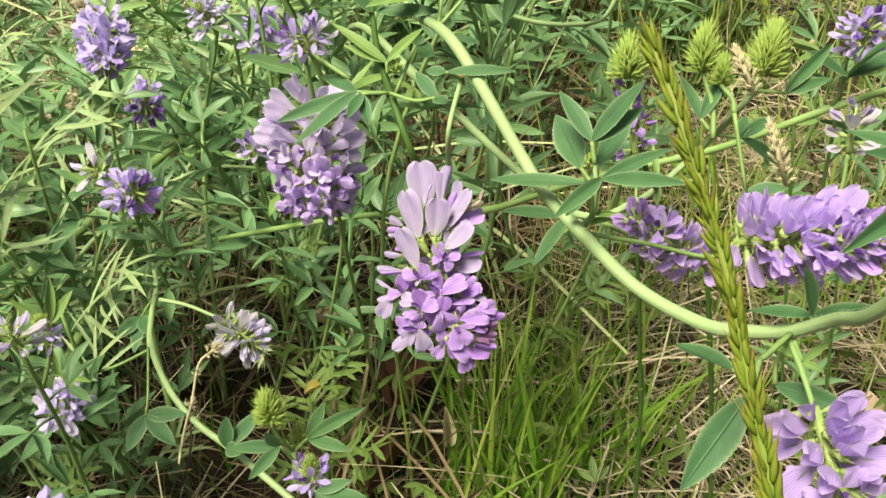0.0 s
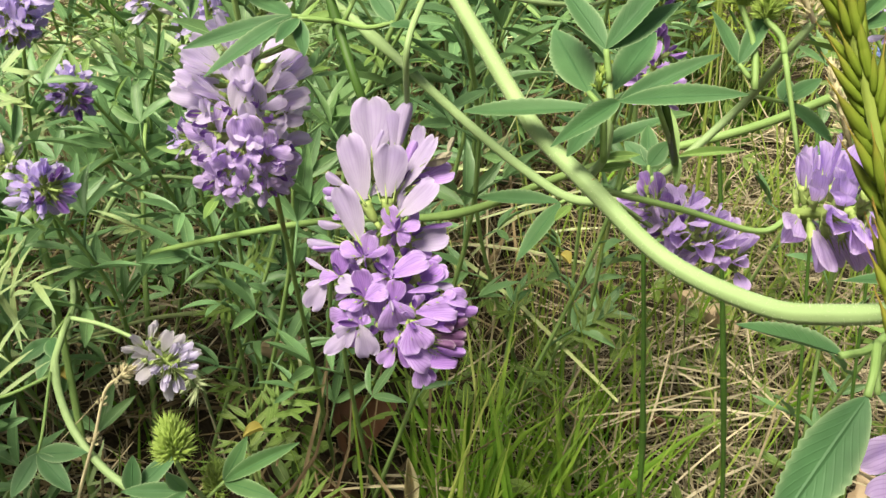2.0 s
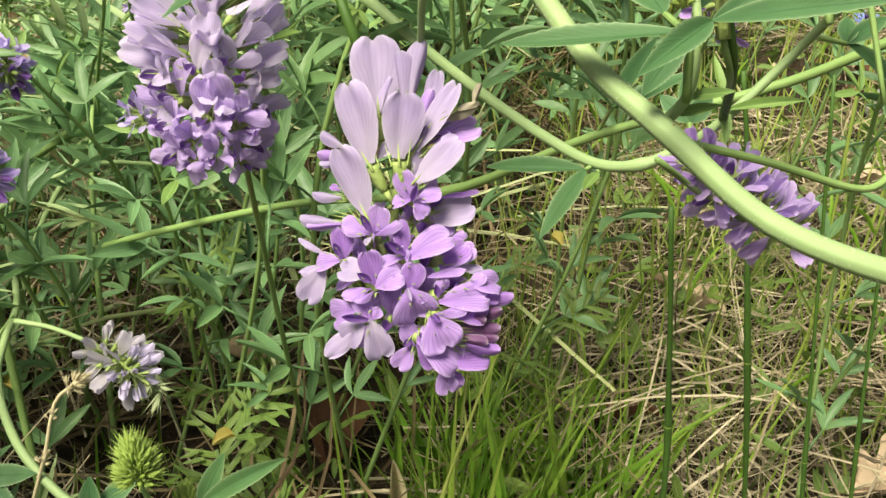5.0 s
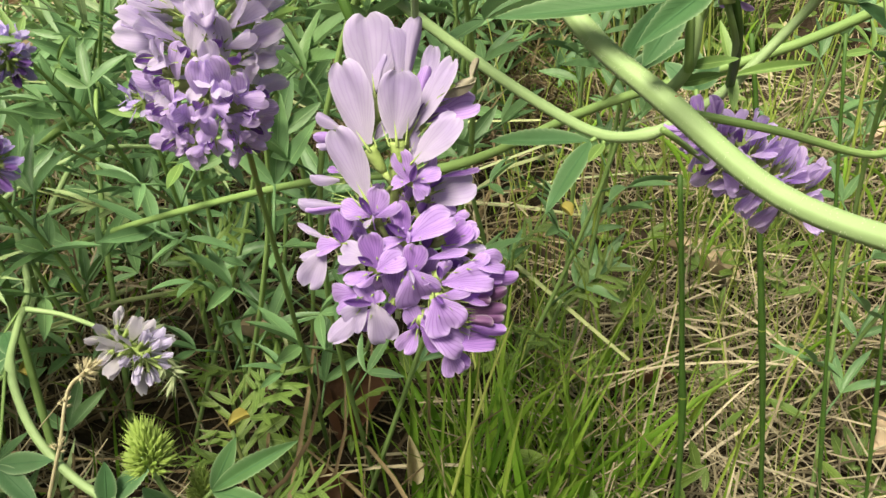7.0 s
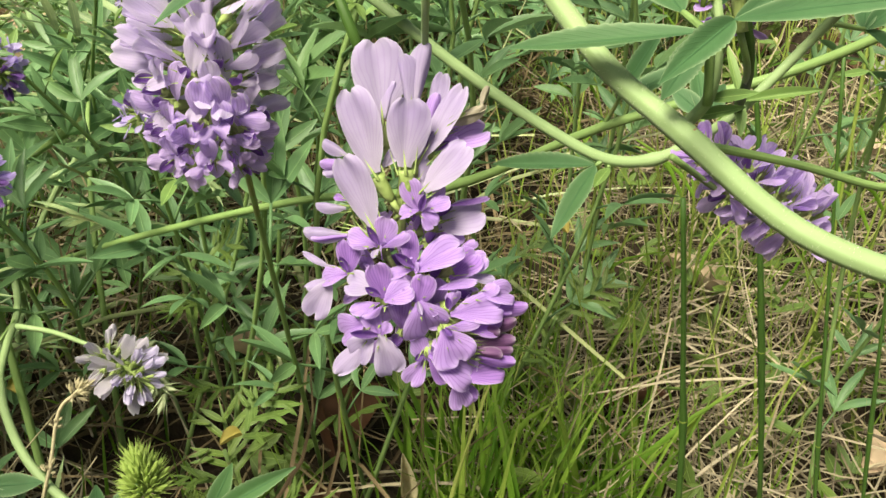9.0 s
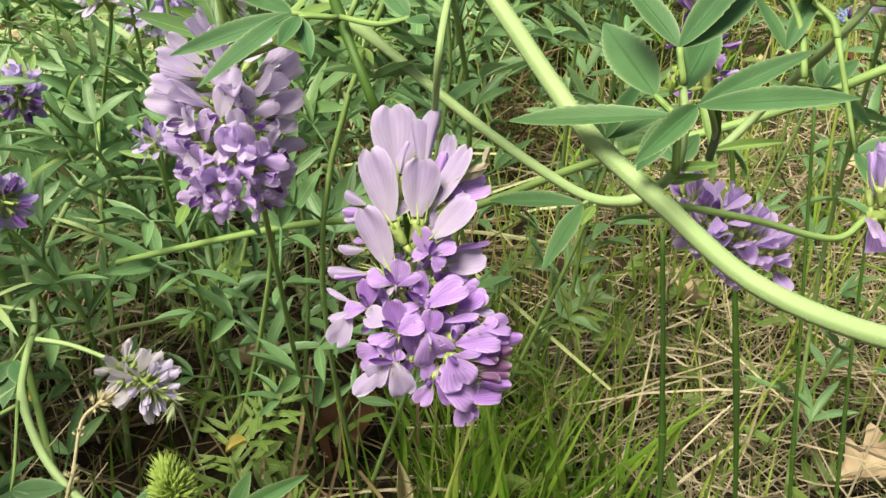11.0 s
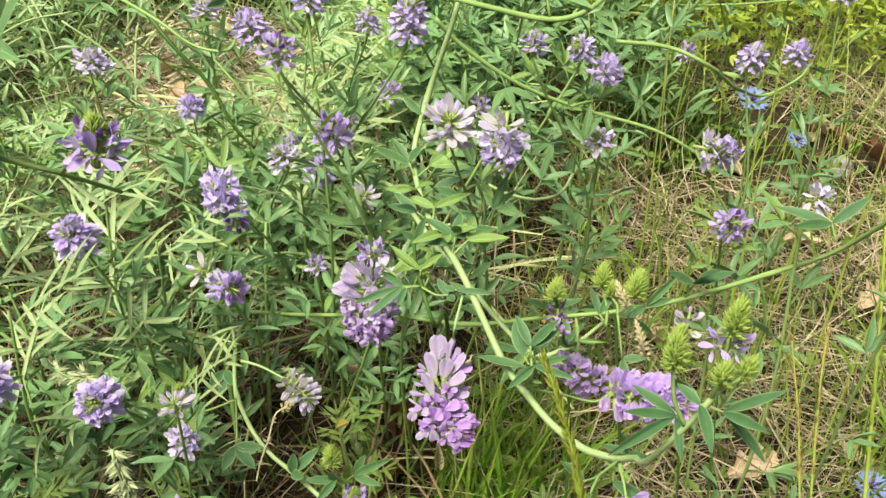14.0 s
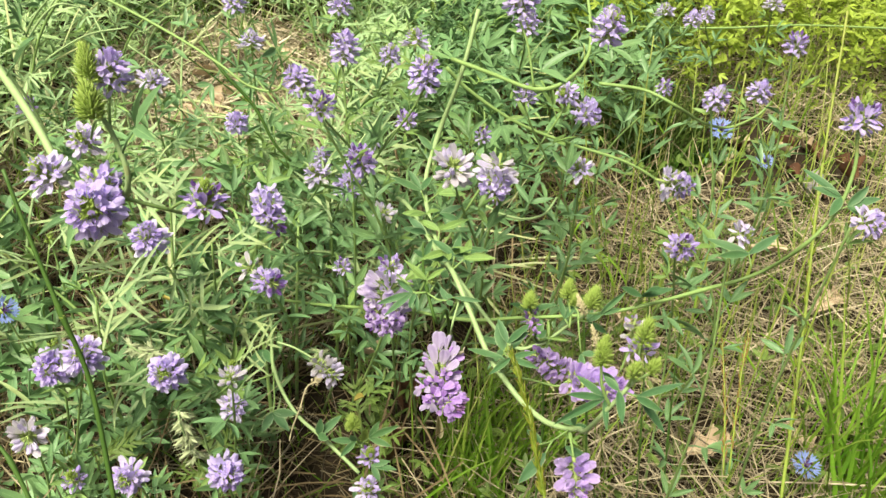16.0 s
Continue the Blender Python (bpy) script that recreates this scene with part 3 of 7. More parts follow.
def floret(parent, m, style, mat, seed):
    """A floret of a near flower: the calyx with each petal as a part of it."""
    mat = {PALE.name: MAUVE, LILAC.name: ORCHID, VIOLET.name: PURPLE}.get(mat.name, mat)
    cup = part("floret", CALYX_FINE, parent, m)
    for kind, pm in petal_poses(style, seed):
        hue = DEEP if kind == "keel" else mat
        k = 0.88 + 0.24 * ((seed * 37 + len(cup.name) * 11 + int(pm[0][3] * 9e6)) % 10) / 10
        part(kind.split("_")[0], petal_mesh(kind, hue, True, seed % 3), cup, m @ pm @ Matrix.Diagonal((k, k * 0.97, k, 1.0)))
    return cup


FAR_FLORETS = {}


def far_floret(style, mat, seed):
    key = (style, mat.name, seed)
    if key not in FAR_FLORETS:
        s = Shape()
        c = calyx_shape(False)
        s.add(c.v, c.f, c.uv, 0)
        for kind, pm in petal_poses(style, seed):
            src = petal_mesh(kind, mat, False, seed % 2)
            verts = [v.co.copy() for v in src.vertices]
            faces = [tuple(p.vertices) for p in src.polygons]
            uv = [(0, 0)] * len(verts)
            for loop, item in zip(src.loops, src.uv_layers[0].data):
                uv[loop.vertex_index] = tuple(item.uv)
            s.add(verts, faces, uv, 2 if kind == "keel" else 1, pm @ Matrix.Diagonal((0.98, 1.05, 1.0, 1.0)))
        FAR_FLORETS[key] = s.mesh("floret", CALYX, mat, VIOLET)
    return FAR_FLORETS[key]


STAGES = {
    # material and style from the foot of the head to its apex
    "fresh": ((LILAC, "open"), (LILAC, "open"), (LILAC, "open"), (LILAC, "open"), (VIOLET, "open")),
    "fading": ((PALE, "erect"), (PALE, "open"), (LILAC, "open"), (LILAC, "open"), (VIOLET, "open")),
    "pale": ((WHITE, "erect"), (PALE, "erect"), (PALE, "open"), (LILAC, "open"), (LILAC, "open")),
    "full": ((HAZY, "erect"), (HAZY, "erect"), (HAZY, "erect"), (HAZY, "open"), (LILAC, "bud")),
    "drooping": ((MISTY, "erect"), (MISTY, "erect"), (MISTY, "open"), (HAZY, "open"), (HAZY, "open")),
    "spent": ((WHITE, "bud"), (WHITE, "bud"), (WHITE, "erect"), (PALE, "bud"), (PALE, "bud")),
    "dark": ((LILAC, "open"), (LILAC, "open"), (VIOLET, "open"), (VIOLET, "bud"), (DEEP, "bud")),
}


def raceme(parent, foot, axis, length, radius, n, stage, seed, near=False, face=None, back=0.25, spread=0.0):
    """Florets in a spiral round an axis; where face is given most of them turn that way."""
    rng = random.Random(seed)
    axis = Vector(axis).normalized()
    foot = Vector(foot)
    spine = [foot + axis * length * k / 4 for k in range(5)]
    core = part("flower_head", Shape().add(*tube(spine, (0.0009, 0.0004), 6)).mesh("flower_head", CALYX), parent)
    side = axis.orthogonal().normalized()
    other = axis.cross(side)
    n = n if near else int(n * 1.6)
    if not near:
        foot, length, radius = foot + axis * length * 0.18, length * 0.64, radius * 1.12
    for i in range(n):
        s = (i + 0.5) / n
        a = i * 2.39996 + rng.uniform(-0.3, 0.3)
        out = side * math.cos(a) + other * math.sin(a)
        if face is not None:
            out = (out + Vector(face) * 0.45).normalized()
        taper = (0.8 + 0.5 * s) if s < 0.4 else (1.0 - 0.40 * ((s - 0.4) / 0.6) ** 2)
        rise = -back + (1.0 + back) * s + rng.uniform(-0.2, 0.2)
        ahead = (out + axis * rise).normalized()
        mat, style = STAGES[stage][min(4, int(s * 5))]
        size = radius * taper / 0.0100 * rng.uniform(0.85, 1.1)
        spot = foot + axis * (length * s) + out * (radius * 0.12 + spread)
        m = frame_of(spot, ahead, axis * 0.6 + Vector((0, 0, 1)) + Vector((0, 0, rng.uniform(-0.3, 0.3))), size)
        if near:
            floret(parent, m, style, mat, rng.randrange(6))
        else:
            part("floret", far_floret(style, mat, rng.randrange(6)), core, m)
    if not near and stage in ("fresh", "fading", "pale") and seed % 3:
        for k in range(9):
            a = k * 2.4
            out = side * math.cos(a) + other * math.sin(a)
            part("bud", bud_mesh(BUD), core, frame_of(foot + axis * length * 0.96 + out * 0.0008, axis + out * (0.15 + 0.09 * k), out, radius * 0.42))
    return core


BUDS = {}


def bud_mesh(mat):
    """One unopened floret, of length 1 along +Y, with fine pointed sepals round it."""
    if mat.name not in BUDS:
        s = Shape()
        s.add(*tube([(0, y, 0) for y in (0, 0.2, 0.5, 0.75, 1.0)], [0.05, 0.13, 0.15, 0.10, 0.02], 6))
        for t in range(5):
            b = t * 1.257
            d = Vector((math.cos(b), 0, math.sin(b)))
            r = d * 0.11 + Vector((0, 0.34, 0))
            w = Vector((-d.z, 0, d.x)) * 0.05
            s.add([r - w, r + w, r + d * 0.30 + Vector((0, 0.85, 0)), r + d * 0.06], [(0, 1, 2), (1, 3, 2), (3, 0, 2)], [(0, 0), (0, 1), (1, 0.5), (0, 0.5)])
        BUDS[mat.name] = s.mesh("bud", mat)
    return BUDS[mat.name]


def bud_head(parent, foot, axis, length, radius, n, seed, name="bud_spike", mat=None):
    """A tight ovoid of hairy green buds with pointed tips."""
    rng = random.Random(seed)
    axis = Vector(axis).normalized()
    side = axis.orthogonal().normalized()
    other = axis.cross(side)
    foot = Vector(foot)
    length, radius = length * 0.92, radius * 0.92
    core = part(name, Shape().add(*tube([foot, foot + axis * length * 0.5, foot + axis * length * 0.9], [radius * 0.12, radius * 0.2, radius * 0.05], 6)).mesh(name, mat or BUD), parent)
    for i in range(n):
        k = (i + 0.5) / n
        a = i * 2.39996 + rng.uniform(-0.2, 0.2)
        out = side * math.cos(a) + other * math.sin(a)
        ahead = (out * (1.15 - k) + axis * (0.35 + k * 1.1)).normalized()
        spot = foot + axis * length * k * 0.8 + out * radius * 0.25 * math.sin(math.pi * min(0.95, 0.25 + 0.7 * k))
        part("bud", bud_mesh(mat or BUD), core, frame_of(spot, ahead, axis, radius * rng.uniform(0.5, 0.72)))
    return core


# ---------------------------------------------------------------- leaves and shoots

TREFOILS = {}


def trefoil_mesh(mat, kind):
    """A leaf of three leaflets on its stalk, of length about 1 along +Y."""
    key = (mat.name, kind)
    if key not in TREFOILS:
        rng = random.Random(kind * 31 + 5)
        s = Shape()
        stalk = 0.36 + 0.1 * rng.random()
        s.add(*tube([(0, 0, 0), (0, stalk * 0.5, 0.03), (0, stalk, 0.02)], (0.016, 0.012), 4))
        wide = 0.085 + 0.06 * rng.random()
        for turn, ln in ((0, 0.62), (48 + rng.uniform(-12, 15), 0.54), (-48 + rng.uniform(-15, 12), 0.54)):
            m = pose(0, stalk, 0.02, rng.uniform(-15, 18), rng.uniform(-25, 25), turn) @ Matrix.Diagonal((wide, ln, 0.4, 1))
            s.add(*leaflet_surface(kind * 3 + int(abs(turn)), 6, 2, False), 0, m)
        TREFOILS[key] = s.mesh("leaf", mat)
    return TREFOILS[key]


def shoot(foot, top, label, n=10, size=(0.022, 0.034), mat=LEAF_FAR, stem=STEM_GREEN, thick=(0.0009, 0.0006), seed=0, bow=0.15, bare=0.15,
          head=None, buds=0, category="alfalfa shoot", group="alfalfa shoots", via=()):
    """A leafy stem from the ground, with a flower head or buds at its end where given."""
    rng = random.Random(seed)
    foot, top = Vector(foot), Vector(top)
    reach = (top - foot).length
    mid = foot.lerp(top, 0.5) + Vector((rng.uniform(-1, 1), rng.uniform(-1, 1), 0.6)) * bow * reach
    path = smooth_path([foot, *(via or [mid]), top], 7)
    ob = thing("alfalfa_shoot", foot, label, category, group)
    part("stem", Shape().add(*tube(path, thick, 6)).mesh("stem", stem), ob)
    for k in range(n):
        s = bare + (1 - bare) * (k + 0.5) / n
        i = min(len(path) - 2, int(s * (len(path) - 1)))
        along = (path[i + 1] - path[i]).normalized()
        a = k * 2.4 + rng.uniform(-0.5, 0.5)
        out = Matrix.Rotation(a, 3, along) @ along.orthogonal().normalized()
        ahead = (out + along * 0.45 + Vector((0, 0, 0.25))).normalized()
        ln = rng.uniform(*size) * (1.0 if s < 0.8 else 0.75)
        part("leaf", trefoil_mesh(mat if s < 0.85 else LEAF_YOUNG, rng.randrange(6)), ob, frame_of(path[i], ahead, along + Vector((0, 0, 0.4)), ln))
    axis = (path[-1] - path[-3]).normalized()
    if head:
        stage, length, radius, count = head[:4]
        way = Vector(head[4]) if len(head) > 4 else axis
        raceme(ob, path[-1], way, length, radius, count, stage, seed + 1)
    if buds:
        bud_head(ob, path[-1], axis, 0.010, 0.005, buds, seed + 2)
    return ob


def near_leaf(parent, stalk, tips, wide, mat=LEAF, up=(0, -0.6, 0.8), seed=0):
    """A leaf of a near stem: its stalk, with each leaflet as a part."""
    joint = Vector(stalk[-1])
    path = smooth_path(stalk, 4)
    leaf = part("leaf", Shape().add(*tube(path, (0.00045, 0.00035), 6)).mesh("leaf", STEM_GREEN), parent)
    for k, tip in enumerate(tips):
        tip = Vector(tip)
        ln = (tip - joint).length
        m = frame_of(joint, tip - joint, Vector(up) + Vector((0.25 * math.sin(seed + k * 2.1), 0, 0.2 * math.cos(seed + k)))) @ Matrix.Diagonal((wide if k < 3 else wide * 0.8, ln, ln * 0.45, 1))
        part("leaflet", leaflet_mesh(mat, (seed + k) % 4), leaf, m)
    return leaf


# ---------------------------------------------------------------- the nodding flower in the middle


def nodding_flower():
    right, up, near = Vector((0.9975, -0.0691, -0.0118)), Vector((0.0419, 0.4530, 0.8905)), Vector((-0.0562, -0.8888, 0.4548))
    hub = Vector((0.0026, 0.1585, 0.1845))
    grid = Matrix((right, up, near)).transposed().to_4x4()
    home = Matrix.Translation(hub) @ grid
    unit_mm = 0.0000625
    flower = thing("alfalfa_flower", hub, "nodding alfalfa flower head, pale lilac above and violet below", "flower", "alfalfa flowers")

    def spot(x, y, z=0.0):
        """A place of the head: across, down and out of the head's own plane."""
        return home @ Vector(((x - 735) * unit_mm, (380 - y) * unit_mm, z * 0.001 - (y - 380) * 0.000012))

    spine = [spot(738, 60, -2), spot(722, 160, -1.5), spot(708, 270, -1.5), spot(700, 380, -2), spot(715, 480, -2.5), spot(770, 570, -2.5), spot(830, 610, -3)]
    part("raceme_axis", Shape().add(*tube(smooth_path(spine, 5), (0.0008, 0.0004), 8)).mesh("raceme_axis", CALYX), flower)
    stalk = [(0.0061, 0.1709, 0.2191), (0.0037, 0.1585, 0.2134), spot(740, 72, -2)]
    part("peduncle", Shape().add(*tube(smooth_path(stalk, 6), (0.00048, 0.00042), 8)).mesh("peduncle", STEM), flower)

    def own(p):
        """A place of the head in millimetres across, up and out of its plane."""
        return home @ (Vector(p) * 0.001)

    def bloom(mouth, ahead, size):
        """The green cup of a floret; ahead is a (right, up, near) direction."""
        way = (grid.to_3x3() @ Vector(ahead)).normalized()
        return part("floret", CALYX_FINE, flower, frame_of(own(mouth) - way * 0.0034 * size, way, near, size))

    def petal_on(cup, kind, mat, base, tip, wide, tilt, seed):
        """A petal from base to tip that faces the viewer's side, tilted sideways and upwards."""
        a, b = own(base), own(tip)
        ln, spec = (b - a).length, PETAL_SPECS[kind]
        kx, ky = wide * 0.001 / spec["width"], ln / spec["length"] / 0.97
        m = frame_of(a, b - a, grid.to_3x3() @ Vector((*tilt, 1.0))) @ Matrix.Diagonal((kx, ky, (kx + ky) / 2, 1.0))
        part(kind.split("_")[0], petal_mesh(kind, mat, True, seed), cup, m)

    # florets at the back of the head
    for x, y, z, ahead, size in ((-2.5, -3.5, 0.4, (-0.4, 0.2, 0.8), 0.9), (2.0, -5.0, 0.3, (0.3, 0.2, 0.9), 0.9), (5.0, -7.5, -0.6, (0.6, 0.0, 0.7), 0.85),
                                 (1.5, -10.0, -0.4, (0.0, -0.3, 0.9), 0.9), (-2.0, -8.5, 0.0, (-0.3, -0.2, 0.9), 0.85), (5.5, -12.0, -1.2, (0.4, -0.5, 0.7), 0.85), (-1.0, 1.5, -1.6, (-0.6, 0.6, 0.4), 0.8),
                                 (-6.0, -6.5, 0.0, (-0.6, -0.1, 0.7), 0.85), (-5.5, -2.0, 0.2, (-0.6, 0.3, 0.7), 0.8), (1.5, -1.0, 1.2, (0.4, 0.2, 0.9), 0.8), (-2.0, -12.5, 0.2, (-0.1, -0.5, 0.8), 0.85),
                                 (3.0, 2.0, 0.6, (0.7, 0.2, 0.6), 0.75)):
        way = (grid.to_3x3() @ Vector(ahead)).normalized()
        floret(flower, frame_of(own((x, y, z)) - way * 0.0045 * size, way, up, size), "open", ORCHID, int(abs(x) * 2) % 6)
    # pale, older florets above, their banners upright
    cup = bloom((-4.16, 12.36, 1.91), (-0.1, 0.95, 0.2), 1.0)
    petal_on(cup, "banner_erect", MAUVE, (-4.18, 12.23, 1.58), (-5.24, 20.82, 2.48), 6.08, (0.05, 0.1), 0)
    petal_on(cup, "fold", MAUVE, (-3.89, 12.31, 2.21), (-3.09, 16.35, 2.19), 1.72, (0.6, 0), 1)
    cup = bloom((-1.06, 13.21, 2.59), (0.05, 0.95, 0.1), 0.8)
    petal_on(cup, "fold", MAUVE, (-1.41, 13.14, 2.99), (-1.89, 18.91, 3.96), 2.64, (-0.5, 0), 0)
    petal_on(cup, "fold", ORCHID, (-1.07, 13.39, 2.32), (-0.75, 18.02, 3.15), 1.98, (0.3, 0), 2)
    petal_on(cup, "fold", MAUVE, (-0.56, 13.29, 2.92), (0.57, 20.21, 3.8), 2.77, (0.6, 0), 1)
    petal_on(cup, "wing", ORCHID, (-2.6, 12.6, 1.2), (-3.4, 17.2, 1.4), 1.9, (0.3, 0), 1)
    petal_on(cup, "banner_erect", MAUVE, (0.9, 11.4, 1.4), (2.9, 17.4, 1.6), 2.4, (-0.4, 0.2), 2)
    cup = bloom((-5.04, 6.18, 2.84), (-0.55, 0.8, 0.25), 1.1)
    petal_on(cup, "banner_erect", MAUVE, (-4.9, 6.16, 3.04), (-7.37, 15.24, 3.65), 4.63, (-0.35, 0.1), 1)
    petal_on(cup, "fold", MAUVE, (-4.75, 6.5, 2.7), (-5.77, 13.11, 2.79), 2.64, (0.4, 0.1), 2)
    petal_on(cup, "wing", MAUVE, (-4.27, 6.64, 2.63), (-2.34, 9.0, 2.68), 1.45, (0.3, 0), 0)
    cup = bloom((-1.53, 6.9, 4.0), (-0.1, 0.95, 0.3), 1.1)
    petal_on(cup, "banner_erect", MAUVE, (-1.69, 6.73, 4.37), (-1.36, 14.09, 5.06), 4.77, (0.1, 0.1), 2)
    petal_on(cup, "fold", MAUVE, (-1.28, 6.9, 4.0), (-0.22, 13.61, 4.54), 1.98, (0.7, 0), 1)
    cup = bloom((0.25, 7.98, 2.78), (0.5, 0.8, 0.2), 1.0)
    petal_on(cup, "banner_erect", MAUVE, (0.26, 7.87, 3.17), (4.77, 15.55, 3.67), 3.18, (-0.5, 0.3), 0)
    petal_on(cup, "fold", ORCHID, (0.4, 9.59, 2.28), (1.73, 15.04, 2.33), 1.85, (0.2, 0), 2)
    petal_on(cup, "keel", DEEP, (0.85, 8.41, 2.86), (1.43, 10.83, 3.14), 0.79, (0, 0), 0)
    cup = bloom((1.64, 8.91, 1.93), (0.8, 0.4, 0.2), 1.0)
    petal_on(cup, "banner", ORCHID, (1.82, 9.16, 1.98), (7.25, 11.56, 1.41), 4.3, (-0.1, 0.5), 0)
    petal_on(cup, "wing", ORCHID, (1.7, 9.18, 2.7), (4.13, 10.13, 3.2), 1.45, (0, 0.4), 1)
    petal_on(cup, "keel", DEEP, (1.58, 8.81, 2.73), (3.28, 9.75, 3.22), 0.79, (0, 0), 0)
    petal_on(cup, "wing", PURPLE, (1.81, 9.72, 1.48), (3.77, 11.47, 1.61), 1.32, (0, 0.2), 2)
    cup = bloom((0.49, 4.48, 2.9), (0.6, 0.6, 0.4), 1.0)
    petal_on(cup, "banner_erect", MAUVE, (0.43, 4.33, 3.27), (5.47, 9.0, 3.58), 3.91, (-0.25, 0.45), 1)
    petal_on(cup, "fold", MAUVE, (0.3, 4.58, 3.12), (0.01, 8.35, 3.26), 1.59, (-0.3, 0), 0)
    cup = bloom((-5.17, 0.51, 2.33), (-0.45, 0.85, 0.3), 1.1)
    petal_on(cup, "banner_erect", MAUVE, (-5.03, 0.44, 2.52), (-8.07, 8.15, 2.84), 4.05, (-0.4, 0.1), 2)
    petal_on(cup, "fold", MAUVE, (-5.19, 0.89, 2.2), (-6.62, 5.8, 2.16), 2.25, (0.4, 0), 0)
    cup = bloom((-7.99, 7.4, -0.18), (-0.9, 0.1, 0.3), 0.75)
    petal_on(cup, "fold", MAUVE, (-8.22, 8.48, 0.24), (-10.87, 9.94, 0.32), 1.59, (0, 0.5), 0)
    petal_on(cup, "fold", ORCHID, (-8.18, 7.51, 0.46), (-11.21, 7.43, 0.25), 1.45, (0, 0.2), 1)
    petal_on(cup, "wing", MAUVE, (-8.2, 7.11, 0.17), (-10.62, 6.1, -0.22), 1.32, (0, -0.3), 2)
    cup = bloom((-8.22, 2.76, -0.66), (-0.95, 0.1, 0.1), 0.7)
    petal_on(cup, "fold", MAUVE, (-8.32, 2.62, -0.49), (-11.72, 2.85, -0.84), 1.45, (0, 0.5), 1)
    petal_on(cup, "wing", PURPLE, (-8.36, 3.4, -0.74), (-9.77, 4.02, -0.82), 0.92, (0, 0.3), 0)
    cup = bloom((-7.94, -0.31, 0.36), (-0.95, 0.05, 0.25), 0.9)
    petal_on(cup, "fold", MAUVE, (-7.79, -0.44, 0.54), (-12.84, -0.13, 0.21), 1.98, (0.1, 0.5), 2)
    petal_on(cup, "fold", ORCHID, (-8.02, -0.7, 0.69), (-12.0, -0.99, 0.24), 1.32, (0, -0.3), 0)
    cup = bloom((2.37, 1.01, -0.42), (0.8, 0.3, 0.1), 1.0)
    petal_on(cup, "banner_erect", MAUVE, (1.94, 0.63, -0.49), (7.12, 2.38, -0.98), 4.63, (0, 0.5), 0)
    petal_on(cup, "wing", PURPLE, (2.78, 2.83, 0.74), (7.53, 4.12, 0.36), 0.92, (0, 0.9), 1)
    petal_on(cup, "fold", ORCHID, (2.38, 0.49, -0.12), (4.94, -1.02, -1.02), 2.25, (0.4, 0.1), 2)
    # violet florets that open towards the viewer
    cup = bloom((0.09, 2.5, 3.11), (0.1, 0.05, 1), 1.0)
    petal_on(cup, "banner_erect", ORCHID, (-0.02, 2.25, 3.27), (-1.63, 5.35, 3.69), 2.6, (0.3, -0.2), 1)
    petal_on(cup, "keel", DEEP, (0.11, 2.1, 3.64), (0.7, 3.97, 4.62), 0.86, (0, 0), 0)
    petal_on(cup, "wing", ORCHID, (0.35, 2.0, 3.42), (3.11, 3.7, 3.95), 2.25, (-0.2, 0.5), 0)
    petal_on(cup, "banner", ORCHID, (-0.02, 2.12, 3.44), (-2.19, 1.95, 3.62), 1.93, (0.1, 0.7), 2)
    petal_on(cup, "banner", ORCHID, (0.35, 1.87, 3.59), (1.77, 0.44, 3.51), 2.52, (0, 0.7), 0)
    cup = bloom((-4.38, -1.69, 2.7), (-0.1, 0.05, 1), 1.0)
    petal_on(cup, "banner_erect", ORCHID, (-4.13, -1.69, 2.7), (-3.3, 1.48, 3.12), 2.75, (-0.2, -0.2), 2)
    petal_on(cup, "wing", ORCHID, (-4.48, -1.82, 2.88), (-7.67, -0.41, 2.96), 2.64, (0.1, 0.4), 1)
    petal_on(cup, "wing", ORCHID, (-4.1, -1.94, 3.05), (-1.3, -0.35, 3.76), 1.45, (-0.1, 0.6), 2)
    petal_on(cup, "keel", DEEP, (-4.34, -1.59, 3.33), (-5.64, 0.42, 4.13), 0.86, (0, 0), 0)
    petal_on(cup, "wing", MAUVE, (-4.21, -2.07, 3.23), (-5.17, -2.94, 3.26), 0.79, (0, 0.4), 0)
    cup = bloom((-0.44, -4.2, 2.4), (0.15, 0.1, 1), 1.0)
    petal_on(cup, "banner_erect", PURPLE, (-0.56, -4.21, 2.2), (-1.47, -0.06, 2.61), 2.17, (0.4, -0.1), 0)
    petal_on(cup, "banner", ORCHID, (-0.42, -4.57, 2.73), (4.28, -1.09, 3.2), 4.16, (-0.3, 0.6), 1)
    petal_on(cup, "wing", ORCHID, (-0.55, -4.33, 2.78), (-3.58, -4.74, 2.9), 1.59, (0.2, 0.6), 0)
    petal_on(cup, "keel", DEEP, (-0.54, -3.96, 3.05), (-2.61, -2.54, 3.53), 0.99, (0, 0), 0)
    cup = bloom((-8.03, -4.81, 1.1), (-0.5, 0, 0.85), 1.0)
    petal_on(cup, "wing", MAUVE, (-9.49, -4.34, 0.4), (-13.02, -2.44, -0.03), 0.92, (0, 0.6), 1)
    petal_on(cup, "banner_erect", PURPLE, (-7.66, -4.68, 1.13), (-8.06, -0.97, 1.44), 2.75, (0.1, -0.2), 1)
    petal_on(cup, "banner", ORCHID, (-7.85, -4.93, 1.68), (-10.96, -5.22, 1.43), 2.52, (0.1, 0.5), 2)
    petal_on(cup, "keel", DEEP, (-7.7, -4.56, 1.95), (-8.66, -2.85, 2.49), 0.86, (0, 0), 0)
    petal_on(cup, "banner", MAUVE, (-9.7, -5.34, 0.61), (-11.92, -9.78, -0.23), 3.27, (-0.2, -0.3), 0)
    petal_on(cup, "wing", MAUVE, (-9.05, -5.2, 0.83), (-12.41, -6.64, -0.23), 1.59, (0, 0.3), 2)
